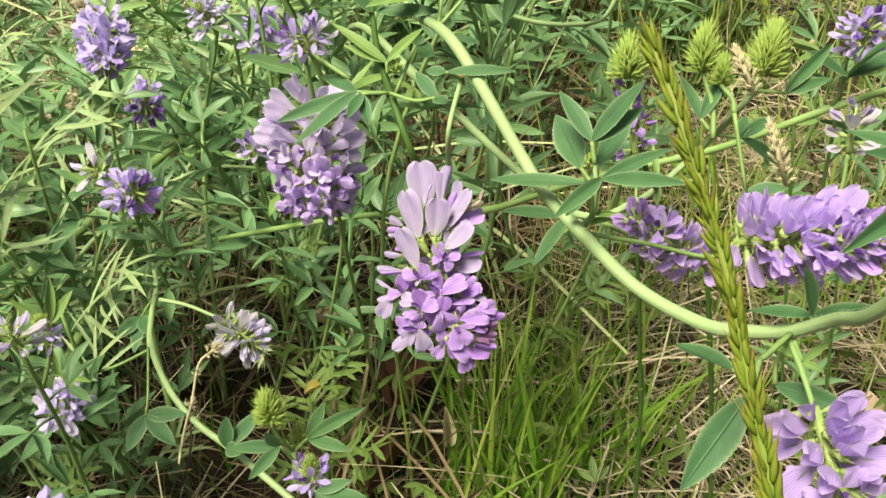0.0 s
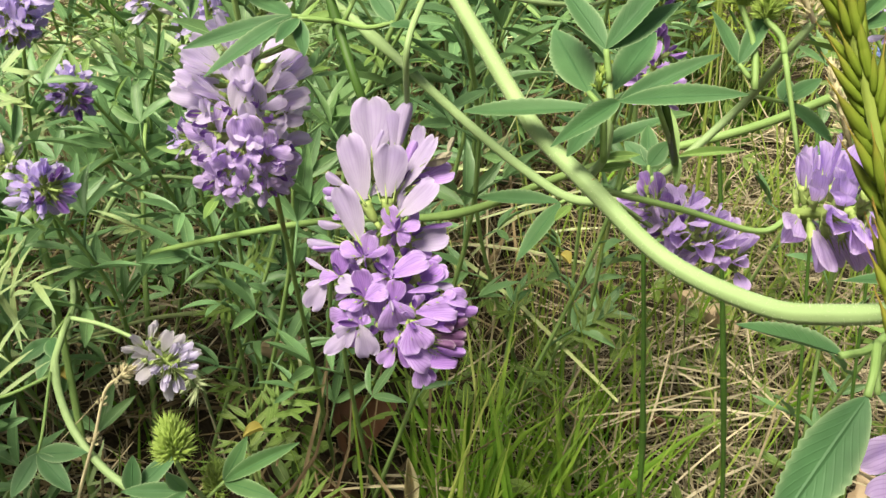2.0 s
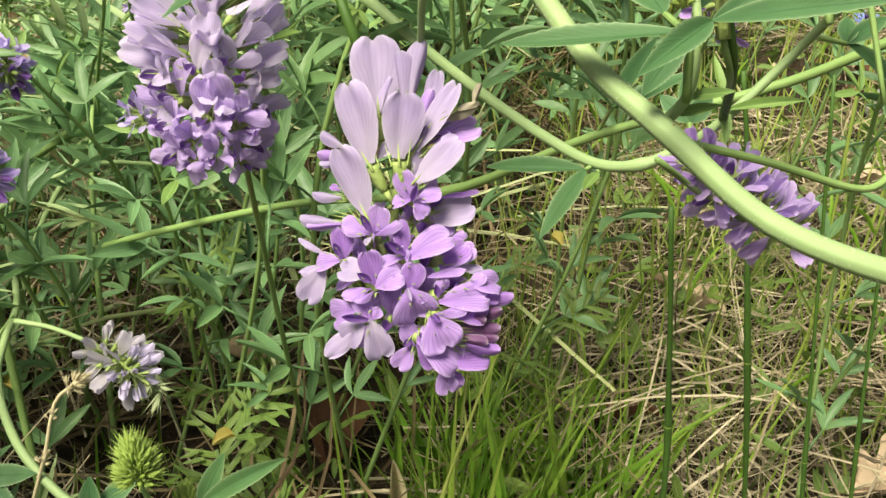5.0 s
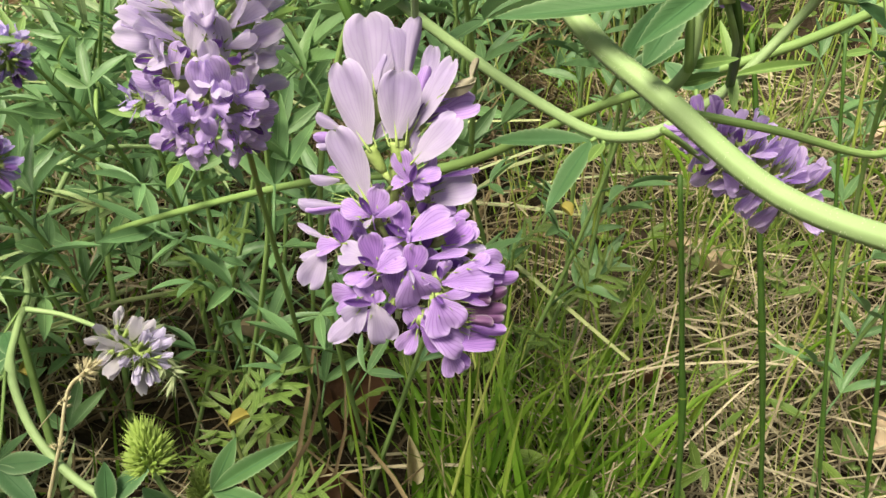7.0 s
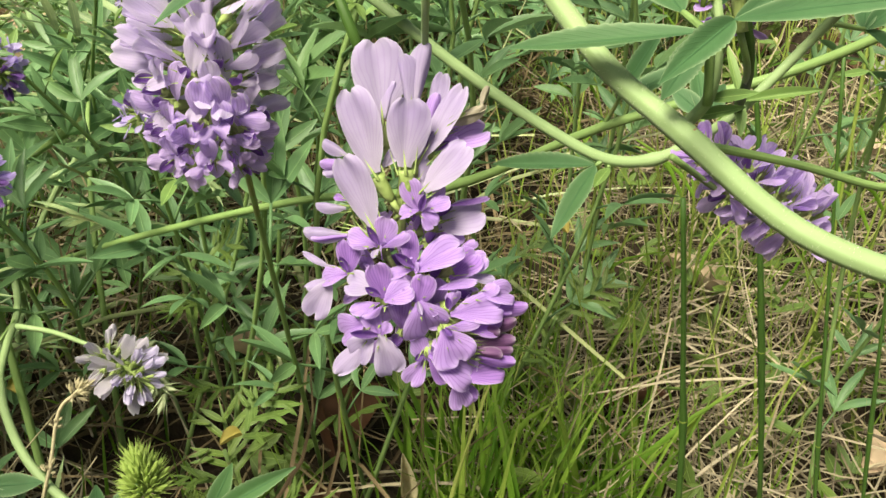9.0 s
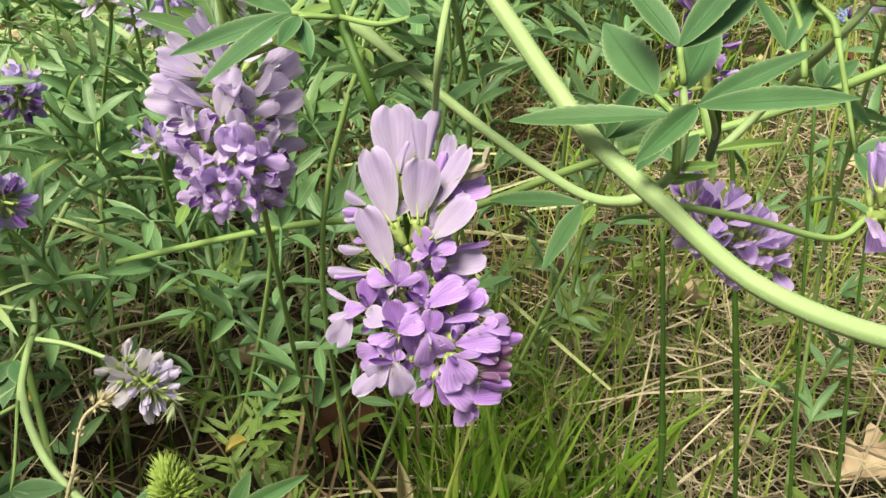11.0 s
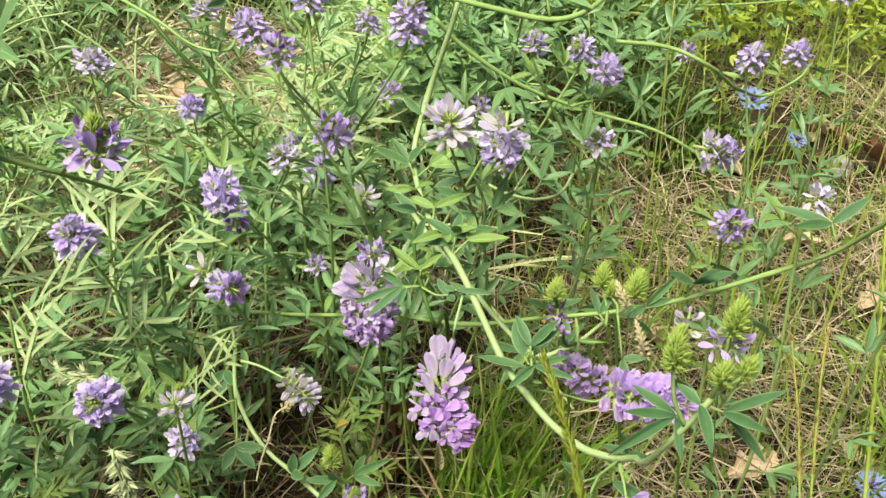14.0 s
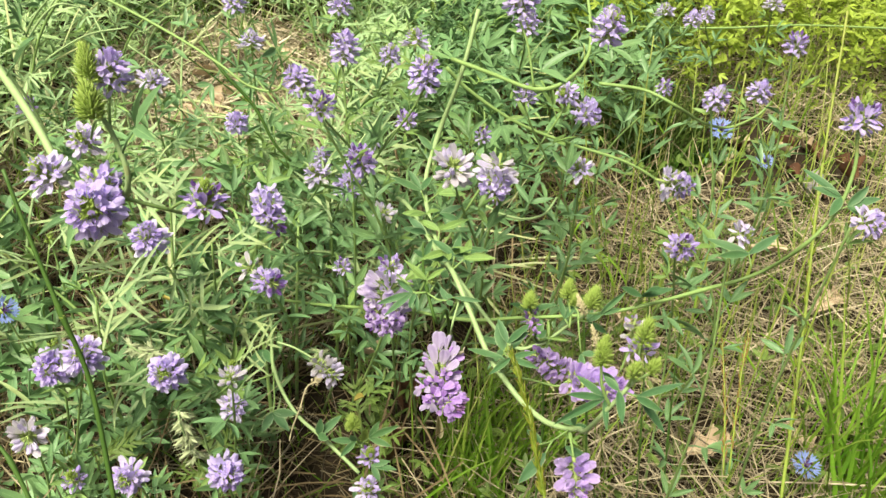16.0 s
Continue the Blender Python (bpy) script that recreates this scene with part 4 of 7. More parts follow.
    cup = bloom((-3.94, -7.56, 2.35), (-0.05, 0, 1), 1.0)
    petal_on(cup, "banner_erect", PURPLE, (-3.71, -7.44, 2.18), (-4.95, -3.54, 2.74), 2.89, (0.1, -0.2), 2)
    petal_on(cup, "banner", MAUVE, (-4.58, -6.6, 2.15), (-7.93, -5.79, 1.91), 3.27, (0.1, 0.5), 0)
    petal_on(cup, "wing", ORCHID, (-4.17, -7.93, 2.48), (-7.49, -8.85, 2.11), 1.85, (0, 0.6), 1)
    petal_on(cup, "banner", ORCHID, (-3.67, -7.79, 2.71), (-0.99, -5.91, 3.46), 3.27, (-0.3, 0.3), 1)
    petal_on(cup, "keel", DEEP, (-4.16, -7.18, 2.83), (-5.83, -6.22, 3.42), 0.92, (0, 0), 0)
    petal_on(cup, "wing", ORCHID, (-3.78, -8.15, 2.83), (-5.71, -9.65, 2.75), 1.06, (0.1, 0.7), 2)
    cup = bloom((0.11, -8.24, 2.41), (0.1, -0.1, 1), 1.0)
    petal_on(cup, "banner_erect", PURPLE, (0.11, -8.12, 2.23), (0.68, -4.8, 2.68), 2.89, (0, -0.2), 0)
    petal_on(cup, "banner", ORCHID, (0.06, -7.73, 2.91), (1.75, -11.38, 2.59), 5.64, (-0.1, 0.5), 2)
    petal_on(cup, "wing", PURPLE, (-0.13, -7.86, 2.68), (-1.73, -6.41, 2.97), 1.32, (0.3, 0.2), 1)
    petal_on(cup, "keel", MAUVE, (0.01, -7.72, 3.31), (0.51, -9.16, 3.42), 0.59, (0, 0), 0)
    petal_on(cup, "wing", ORCHID, (0.25, -8.59, 2.74), (-0.84, -8.96, 2.87), 1.19, (0.2, 0.5), 0)
    cup = bloom((3.74, -8.53, 1.55), (0.45, -0.05, 0.85), 1.0)
    petal_on(cup, "banner", ORCHID, (3.57, -9.2, 1.82), (9.22, -7.89, 1.86), 4.01, (-0.2, 0.5), 1)
    petal_on(cup, "wing", ORCHID, (1.8, -6.51, 1.95), (6.32, -4.97, 2.43), 1.59, (-0.1, 0.9), 0)
    petal_on(cup, "wing", ORCHID, (3.43, -8.69, 2.11), (3.89, -6.65, 2.51), 1.72, (0.1, 0), 2)
    petal_on(cup, "keel", DEEP, (3.43, -8.57, 2.14), (3.16, -7.09, 2.63), 0.79, (0, 0), 0)
    cup = bloom((4.0, -3.89, 0.85), (0.6, 0.3, 0.7), 1.0)
    petal_on(cup, "banner", PURPLE, (3.52, -5.27, 0.58), (6.36, -2.24, 0.56), 3.56, (-0.2, 0.2), 0)
    petal_on(cup, "wing", MAUVE, (5.15, -4.88, 0.26), (8.57, -5.09, -0.19), 1.32, (0, 0.5), 1)
    petal_on(cup, "banner_erect", ORCHID, (4.4, -4.14, -0.0), (7.67, -2.96, -0.39), 2.6, (-0.2, 0.3), 2)
    petal_on(cup, "wing", ORCHID, (4.37, -2.0, 0.01), (6.24, -0.97, -0.0), 1.32, (0, 0.4), 2)
    cup = bloom((6.93, -7.6, 0.53), (0.6, -0.1, 0.75), 1.0)
    petal_on(cup, "banner", ORCHID, (6.65, -6.96, 1.05), (10.78, -6.17, 0.59), 3.27, (-0.2, 0.4), 2)
    petal_on(cup, "fold", PURPLE, (7.2, -8.54, 0.35), (12.16, -8.19, -0.39), 1.85, (0, 0.3), 0)
    petal_on(cup, "wing", ORCHID, (6.65, -7.57, 1.33), (8.48, -5.69, 1.29), 1.72, (-0.2, 0.4), 1)
    cup = bloom((3.1, -11.16, 2.04), (0.2, -0.3, 0.95), 1.0)
    petal_on(cup, "banner", ORCHID, (2.72, -10.76, 2.51), (4.86, -14.43, 2.19), 5.2, (-0.15, 0.4), 0)
    petal_on(cup, "wing", PURPLE, (4.44, -10.28, 2.0), (8.91, -10.75, 1.51), 1.72, (0, 0.7), 1)
    petal_on(cup, "wing", ORCHID, (3.09, -10.51, 2.56), (6.38, -9.74, 2.5), 1.59, (-0.1, 0.7), 2)
    petal_on(cup, "keel", DEEP, (2.96, -10.61, 2.93), (3.82, -11.43, 3.17), 0.79, (0, 0), 0)
    cup = bloom((1.41, -13.74, 0.96), (0, -0.4, 0.9), 1.0)
    petal_on(cup, "banner", ORCHID, (1.28, -13.6, 1.18), (6.53, -15.91, 0.93), 4.75, (-0.1, 0.5), 1)
    petal_on(cup, "wing", PURPLE, (1.16, -14.12, 0.89), (3.57, -17.01, 0.34), 1.98, (0, 0.2), 0)
    cup = bloom((-4.56, -11.43, 1.41), (-0.12, -0.3, 0.95), 1.0)
    petal_on(cup, "wing", MAUVE, (-5.05, -11.57, 1.39), (-9.32, -15.96, 0.18), 2.64, (-0.2, 0.3), 1)
    petal_on(cup, "banner", MAUVE, (-4.78, -11.54, 1.69), (-7.22, -14.3, 1.46), 3.41, (0, 0.4), 2)
    petal_on(cup, "banner", MAUVE, (-4.17, -11.41, 1.61), (-2.41, -16.03, 0.93), 3.56, (0.1, 0.3), 1)
    petal_on(cup, "wing", ORCHID, (-4.04, -11.52, 1.79), (-3.06, -10.26, 2.03), 1.45, (0.3, 0), 0)
    petal_on(cup, "banner_erect", ORCHID, (-4.32, -11.45, 1.21), (-5.97, -8.49, 1.39), 2.31, (0.2, -0.2), 0)
    petal_on(cup, "keel", DEEP, (-4.38, -11.5, 2.19), (-7.4, -11.26, 2.64), 0.99, (0, 0), 0)
    petal_on(cup, "banner", ORCHID, (-5.84, -10.37, 1.03), (-9.26, -11.59, 0.21), 3.71, (0, 0.2), 2)
    cup = bloom((0.65, -14.06, 0.31), (-0.1, -0.4, 0.9), 0.8)
    petal_on(cup, "banner_erect", ORCHID, (1.03, -14.19, 0.29), (-0.73, -12.04, 0.89), 2.6, (0.2, 0.5), 1)
    petal_on(cup, "banner", ORCHID, (0.78, -14.3, 0.46), (-0.94, -17.13, -0.06), 2.67, (0.2, 0.2), 0)
    petal_on(cup, "keel", DEEP, (0.54, -13.75, 0.96), (-0.32, -14.35, 1.24), 0.86, (0, 0), 0)
    petal_on(cup, "wing", ORCHID, (1.16, -14.04, 0.51), (1.64, -12.62, 0.97), 1.32, (0, 0.3), 2)
    cup = bloom((4.58, -16.36, -0.52), (0.2, -0.9, 0.4), 0.9)
    petal_on(cup, "banner", PURPLE, (4.32, -16.31, -0.12), (9.72, -14.64, -0.41), 3.56, (-0.2, 0.3), 2)
    petal_on(cup, "banner", ORCHID, (4.2, -16.83, -0.21), (5.27, -19.81, -0.96), 2.82, (0, 0.3), 0)
    petal_on(cup, "wing", ORCHID, (4.06, -16.52, 0.23), (5.82, -17.24, 0.29), 1.19, (0, 0.6), 1)
    petal_on(cup, "wing", PURPLE, (4.72, -16.9, -0.81), (6.93, -18.74, -1.55), 1.72, (0.1, 0.3), 1)
    # dark plum buds at the apex
    cup = bloom((5.6, -10.25, 0.33), (0.9, -0.1, 0.3), 0.8)
    petal_on(cup, "fold", PURPLE, (5.84, -10.23, 0.63), (9.32, -9.8, 0.7), 1.59, (0, 0.4), 0)
    cup = bloom((6.23, -10.99, 0.38), (0.9, -0.1, 0.3), 0.8)
    petal_on(cup, "fold", PLUM, (6.47, -10.96, 0.68), (10.87, -9.82, 0.1), 1.59, (0, 0.3), 1)
    cup = bloom((5.99, -11.97, 0.59), (0.9, -0.1, 0.3), 0.8)
    petal_on(cup, "fold", PLUM, (6.23, -11.94, 0.89), (10.77, -11.95, 0.09), 1.85, (0, 0.2), 2)
    cup = bloom((6.39, -13.0, 0.2), (0.9, -0.1, 0.3), 0.8)
    petal_on(cup, "fold", PLUM, (6.63, -12.97, 0.5), (10.56, -13.1, -0.12), 1.59, (0, 0.1), 0)
    cup = bloom((6.16, -14.0, 0.21), (0.9, -0.1, 0.3), 0.8)
    petal_on(cup, "fold", PURPLE, (6.4, -13.97, 0.51), (10.83, -14.48, -0.18), 1.72, (0, 0.0), 1)
    cup = bloom((5.84, -11.19, 1.14), (0.9, -0.1, 0.3), 0.8)
    petal_on(cup, "fold", PLUM, (6.07, -11.16, 1.44), (9.04, -11.0, 1.46), 1.59, (0, -0.1), 2)
    cup = bloom((6.25, -13.32, 0.73), (0.9, -0.1, 0.3), 0.8)
    petal_on(cup, "fold", PLUM, (6.49, -13.29, 1.03), (9.37, -13.65, 0.76), 1.45, (0, -0.2), 0)
    cup = bloom((6.74, -9.27, -0.28), (0.9, -0.1, 0.3), 0.8)
    petal_on(cup, "fold", PURPLE, (6.98, -9.25, 0.02), (10.39, -8.97, -0.33), 1.59, (0, -0.3), 1)
    # a withered floret curling off the head
    cup = bloom((2.83, 11.21, 3.21), (0.8, 0.5, 0.2), 0.8)
    tagged(cup, "withered floret curling off the head")
    petal_on(cup, "fold", DRY, (3.01, 11.53, 3.48), (6.87, 13.55, 3.46), 1.5, (0.2, 0.5), 1)
    petal_on(cup, "wing", DRY, (3.72, 12.22, 3.83), (7.22, 13.87, 3.74), 1.0, (-0.3, 0.4), 0)
    petal_on(cup, "fold", DRY, (6.62, 13.39, 3.64), (7.3, 15.65, 4.0), 0.9, (0.5, 0.2), 2)
    petal_on(cup, "keel", CALYX, (2.64, 11.26, 3.63), (5.04, 12.57, 4.0), 0.7, (0, 0.4), 0)


nodding_flower()


def second_flower():
    foot, tip = Vector((-0.0285, 0.2140, 0.1985)), Vector((-0.0285, 0.2040, 0.1765))
    flower = thing("alfalfa_flower", foot, "drooping alfalfa flower head, pale lilac fading to violet", "flower", "alfalfa flowers")
    stalk = [(-0.0158, 0.1992, 0.2061), (-0.0221, 0.2081, 0.2018), foot]
    part("peduncle", Shape().add(*tube(smooth_path(stalk, 6), (0.0006, 0.0006), 8)).mesh("peduncle", STEM_GREEN), flower)
    raceme(flower, foot, tip - foot, (tip - foot).length, 0.0122, 56, "drooping", 11, near=True, face=(0, -0.8, 0.2), back=0.7, spread=0.0026)


second_flower()

# ---------------------------------------------------------------- the stout stem that loops in front


def stem_hairs(path, radius, n, seed, length=0.0005):
    """Short pale hairs that stand off a stem."""
    rng = random.Random(seed)
    s = Shape()
    for _ in range(n):
        i = rng.randrange(1, len(path) - 1)
        along = (path[i + 1] - path[i]).normalized()
        out = Matrix.Rotation(rng.uniform(0, 6.28), 3, along) @ along.orthogonal().normalized()
        root = path[i].lerp(path[i + 1], rng.random()) + out * radius * 0.97
        w = along * 0.000018
        tip = root + out * length * rng.uniform(0.5, 1.2) + along * length * 0.3
        s.add([root - w, root + w, root + out.cross(along) * 0.00002, tip], [(0, 1, 3), (1, 2, 3), (2, 0, 3)], [(0, 0)] * 4)
    return s.mesh("stem_hair", HAIR)


def node_ring(path, i, radius):
    a, b = path[i], path[i + 1]
    way = (b - a).normalized()
    return Shape().add(*tube([a - way * 0.0009, a - way * 0.0004, a + way * 0.0004, a + way * 0.0009], [radius * 1.0, radius * 1.16, radius * 1.14, radius], 10)).mesh("node", NODE_RED)


def looping_stem():
    path = smooth_path([(0.004, 0.285, 0.315), (-0.0017, 0.2754, 0.2849), (-0.0113, 0.2797, 0.2483), (-0.0155, 0.2570, 0.2290), (-0.0075, 0.2150, 0.2240),
                        (0.0032, 0.1790, 0.2253), (0.0095, 0.1667, 0.2191), (0.0163, 0.1561, 0.2100), (0.0207, 0.1499, 0.2046), (0.0261, 0.1438, 0.2005), (0.0350, 0.1362, 0.1938),
                        (0.0436, 0.1267, 0.1928), (0.0488, 0.1211, 0.1949), (0.0534, 0.1162, 0.1983), (0.0560, 0.1094, 0.2046), (0.0560, 0.0990, 0.2130), (0.0610, 0.0900, 0.2330), (0.0670, 0.0900, 0.2450)], 6)
    stem = thing("alfalfa_plant", path[0], "stout pale green hairy alfalfa stem in a wide loop", "plant stem", "alfalfa stems")
    n = len(path)
    radii = [0.0011 if i < 24 else (0.00112 if i < 72 else 0.00112 - 0.0004 * (i - 72) / (n - 72)) for i in range(n)]
    part("stem", Shape().add(*tube(path, radii, 14, knobs=((54, 0.08), (12, 0.3), (78, 0.08)))).mesh("stem", STEM), stem)
    part("stem_hair", stem_hairs(path[26:], 0.00112, 3200, 3, 0.00034), stem, None, "short whitish hairs along the stem")
    part("node", node_ring(path, 12, 0.0011), stem, None, "reddish joint of the stem")
    scar = Shape().add(*tube([(0.0265, 0.1438, 0.2012), (0.0267, 0.1432, 0.2008), (0.0270, 0.1432, 0.2000)], [0.0003, 0.0006, 0.0002], 8))
    part("node", scar.mesh("node", NODE_RED), stem, None, "reddish scar where a branch leaves")
    scar = Shape().add(*tube([(0.0055, 0.1716, 0.2200), (0.0061, 0.1709, 0.2191), (0.0066, 0.1705, 0.2179)], [0.0003, 0.0006, 0.0002], 8))
    part("node", scar.mesh("node", NODE_RED), stem, None, "reddish scar where a branch leaves")
    # side shoot above the bend, with its spray of leaves
    side = smooth_path([(0.0269, 0.1464, 0.2001), (0.0282, 0.1439, 0.2038), (0.0282, 0.1433, 0.2091), (0.0276, 0.1448, 0.2140)], 5)
    part("side_shoot", Shape().add(*tube(side, (0.0006, 0.0004), 8)).mesh("side_shoot", STEM), stem)
    j = (0.0288, 0.1421, 0.2110)
    near_leaf(stem, [(0.0280, 0.1435, 0.2032), (0.0273, 0.1428, 0.2082), (0.0268, 0.1426, 0.2099)], [(0.0112, 0.1519, 0.2063), (0.0231, 0.1418, 0.2043)], 0.0028, seed=1)
    near_leaf(stem, [(0.0282, 0.1440, 0.2062), j], [(0.0205, 0.1329, 0.2089), (0.0389, 0.1310, 0.2157), (0.0392, 0.1397, 0.2171)], 0.0026, seed=2)
    near_leaf(stem, [(0.0278, 0.1441, 0.2128), (0.0272, 0.1450, 0.2164)], [(0.0225, 0.1530, 0.2230), (0.0354, 0.1459, 0.2264), (0.0357, 0.1467, 0.2216)], 0.0032, seed=3)
    near_leaf(stem, [(0.0274, 0.1446, 0.2095), (0.0261, 0.1475, 0.2106)], [(0.0229, 0.1593, 0.2157)], 0.0050, seed=5)
    near_leaf(stem, [(0.0284, 0.1451, 0.2103), (0.0290, 0.1476, 0.2108)], [(0.0360, 0.1579, 0.2172)], 0.0040, seed=6)
    bud_head(stem, (0.0268, 0.1446, 0.2116), (0.05, 0, 1), 0.0030, 0.0018, 10, 4, "leaf_bud")
    for a, b in (((0.0277, 0.1459, 0.2013), (0.0316, 0.1434, 0.2029)), ((0.0284, 0.1448, 0.2033), (0.0321, 0.1421, 0.2046))):
        part("stipule", leaflet_mesh(LEAF_YOUNG, 0), stem, frame_of(a, Vector(b) - Vector(a), (0, -0.8, 0.5)) @ Matrix.Diagonal((0.0012, (Vector(b) - Vector(a)).length, 0.002, 1)))
    # tufts of leaves where the stem turns forward
    rng = random.Random(8)
    for i in (15, 18, 20, 22, 25, 27, 29):
        p = path[i]
        for turn in range(2):
            a = rng.uniform(0, 6.28)
            joint = p + Vector((math.cos(a), math.sin(a) * 0.6, 0.9)) * 0.006
            tips = [joint + Vector((math.cos(a + b), math.sin(a + b) * 0.8, rng.uniform(-0.1, 0.6))).normalized() * rng.uniform(0.011, 0.017) for b in (0, 0.9, -0.9)]
            near_leaf(stem, [p, joint], tips, 0.0036, LEAF_YOUNG if turn else LEAF, seed=i + turn)
    # leaves at the bottom of the loop and on the rising tip
    near_leaf(stem, [(0.0552, 0.1139, 0.2003), (0.0548, 0.1138, 0.2023)], [(0.0483, 0.1213, 0.1995), (0.0511, 0.1119, 0.2115), (0.0587, 0.1024, 0.2105)], 0.0028, seed=7)
    near_leaf(stem, [(0.0530, 0.1152, 0.1985), (0.0457, 0.1074, 0.1990), (0.0411, 0.1036, 0.2003)], [(0.0366, 0.1150, 0.1963)], 0.0036, seed=8)
    near_leaf(stem, [(0.0461, 0.1076, 0.1993), (0.0443, 0.1039, 0.1988), (0.0432, 0.1020, 0.1974)], [(0.0336, 0.0946, 0.1879)], 0.0050, seed=9)
    near_leaf(stem, [(0.0534, 0.1160, 0.1980), (0.0535, 0.1190, 0.1908), (0.0532, 0.1174, 0.1878)], [(0.0643, 0.1082, 0.1875)], 0.0040, seed=10)
    near_leaf(stem, [(0.0609, 0.0919, 0.2290), (0.0594, 0.0940, 0.2332)], [(0.0497, 0.1057, 0.2340), (0.0406, 0.0815, 0.2295), (0.0450, 0.0903, 0.2364), (0.0602, 0.0849, 0.2261)], 0.0028, seed=11)
    near_leaf(stem, [(0.0622, 0.0840, 0.2428), (0.0613, 0.0848, 0.2443)], [(0.0579, 0.0979, 0.2413), (0.0563, 0.0894, 0.2466), (0.0612, 0.0707, 0.2427)], 0.0030, seed=12)
    near_leaf(stem, [(0.0650, 0.0900, 0.2400), (0.0690, 0.0890, 0.2390)], [(0.0860, 0.0950, 0.2420), (0.0800, 0.0820, 0.2300), (0.0740, 0.0760, 0.2450)], 0.0028, seed=13)
    near_leaf(stem, [(0.0537, 0.1156, 0.1972), (0.0550, 0.1141, 0.1943)], [(0.0493, 0.1155, 0.1971), (0.0574, 0.1122, 0.1993), (0.0566, 0.1100, 0.1953)], 0.0012, LEAF_YOUNG, seed=14)
    # the tip: a tall bud spike on its own shoot, a second above fading dark florets, and two round clusters
    for way in ([(0.0610, 0.0900, 0.2330), (0.0568, 0.0899, 0.2410), (0.0550, 0.0905, 0.2500)], [(0.0670, 0.0900, 0.2450), (0.0676, 0.0930, 0.2510), (0.0674, 0.0925, 0.2590)],
                [(0.0655, 0.0900, 0.2425), (0.0652, 0.0880, 0.2460), (0.0655, 0.0868, 0.2490)], [(0.0668, 0.0900, 0.2446), (0.0700, 0.0908, 0.2465), (0.0722, 0.0914, 0.2478)]):
        part("side_shoot", Shape().add(*tube(smooth_path(way, 4), (0.0007, 0.0005), 6)).mesh("side_shoot", STEM_GREEN), stem)
    bud_head(stem, (0.0550, 0.0905, 0.2500), (0.0, 0.05, 1), 0.0135, 0.0052, 58, 6)
    raceme(stem, (0.0676, 0.0950, 0.2525), (0.0, -0.2, 1), 0.0060, 0.0070, 6, "dark", 9)
    bud_head(stem, (0.0674, 0.0922, 0.2590), (0.1, 0, 1), 0.0125, 0.0050, 50, 5)
    bud_head(stem, (0.0655, 0.0868, 0.2488), (0.1, 0, 0.9), 0.0070, 0.0046, 32, 7)
    bud_head(stem, (0.0722, 0.0914, 0.2476), (0.3, 0, 0.9), 0.0070, 0.0046, 30, 8)
    return stem


looping_stem()


def near_head(foot, tip, radius, n, stage, stalk, seed, label, face=(0, -0.8, 0.3), name_category="flower", thick=0.00042):
    """A flower close enough for its petals to be told apart."""
    foot, tip = Vector(foot), Vector(tip)
    flower = thing("alfalfa_flower", foot, label, name_category, "alfalfa flowers")
    part("peduncle", Shape().add(*tube(smooth_path([*stalk, foot], 6), (thick * 1.1, thick), 8)).mesh("peduncle", STEM_GREEN), flower)
    raceme(flower, foot, tip - foot, (tip - foot).length, radius, n, stage, seed, near=True, face=face)
    return flower


def dried_stalk():
    """A bleached seed stalk that stands among the low leaves."""
    path = smooth_path([(-0.0814, 0.2227, 0.0782), (-0.0801, 0.2264, 0.0857), (-0.0762, 0.2291, 0.0981), (-0.0733, 0.2325, 0.1097), (-0.0678, 0.2327, 0.1147)], 5)
    ob = thing("dried_seed_stalk", path[0], "bleached cream dried seed stalk among green leaves", "seed stalk")
    part("stalk", Shape().add(*tube(path, (0.0005, 0.0004), 6)).mesh("stalk", HUSK), ob)
    for i, size, n in ((9, 0.0030, 9), (13, 0.0026, 7), (18, 0.0042, 16)):
        bud_head(ob, path[i], path[i + 1] - path[i - 1] + Vector((0.001, 0, 0.001)), size * 1.4, size, n, 400 + i, "dried_spike", HUSK)
    return ob


dried_stalk()

# flower that hangs from the long stalk at the bend
near_head((0.0560, 0.1523, 0.1937), (0.0761, 0.1403, 0.2005), 0.0104, 58, "full", [(0.0275, 0.1468, 0.1986), (0.0396, 0.1486, 0.1954), (0.0510, 0.1502, 0.1919)], 21,
          "violet alfalfa flower head held sideways on a long stalk", face=(0, -0.5, 0.7))
near_head((0.0625, 0.1862, 0.1699), (0.0431, 0.1823, 0.1841), 0.0090, 40, "full", [(0.0358, 0.1740, 0.1870), (0.0505, 0.1847, 0.1754)], 22,
          "violet alfalfa flower head behind the looping stem", face=(0, -0.5, 0.7))
near_head((0.0554, 0.1086, 0.1904), (0.0580, 0.0973, 0.1800), 0.0090, 30, "full", [(0.0531, 0.1156, 0.1972), (0.0546, 0.1125, 0.1935)], 23,
          "lilac alfalfa flower head hanging below the loop", face=(0, -0.7, 0.5))
near_head((0.0396, 0.1670, 0.2044), (0.0377, 0.1697, 0.2180), 0.0060, 12, "dark", [(0.0470, 0.1810, 0.1930), (0.0423, 0.1700, 0.1995)], 24,
          "dark violet alfalfa flower with tight green buds above", face=(0, -0.4, 0))
near_head((0.0856, 0.1789, 0.2006), (0.0864, 0.1814, 0.2094), 0.0070, 10, "spent", [(0.0834, 0.1760, 0.1825), (0.0853, 0.1775, 0.1936)], 25,
          "spent whitish alfalfa flower head, partly dried", face=(0, -0.4, 0))


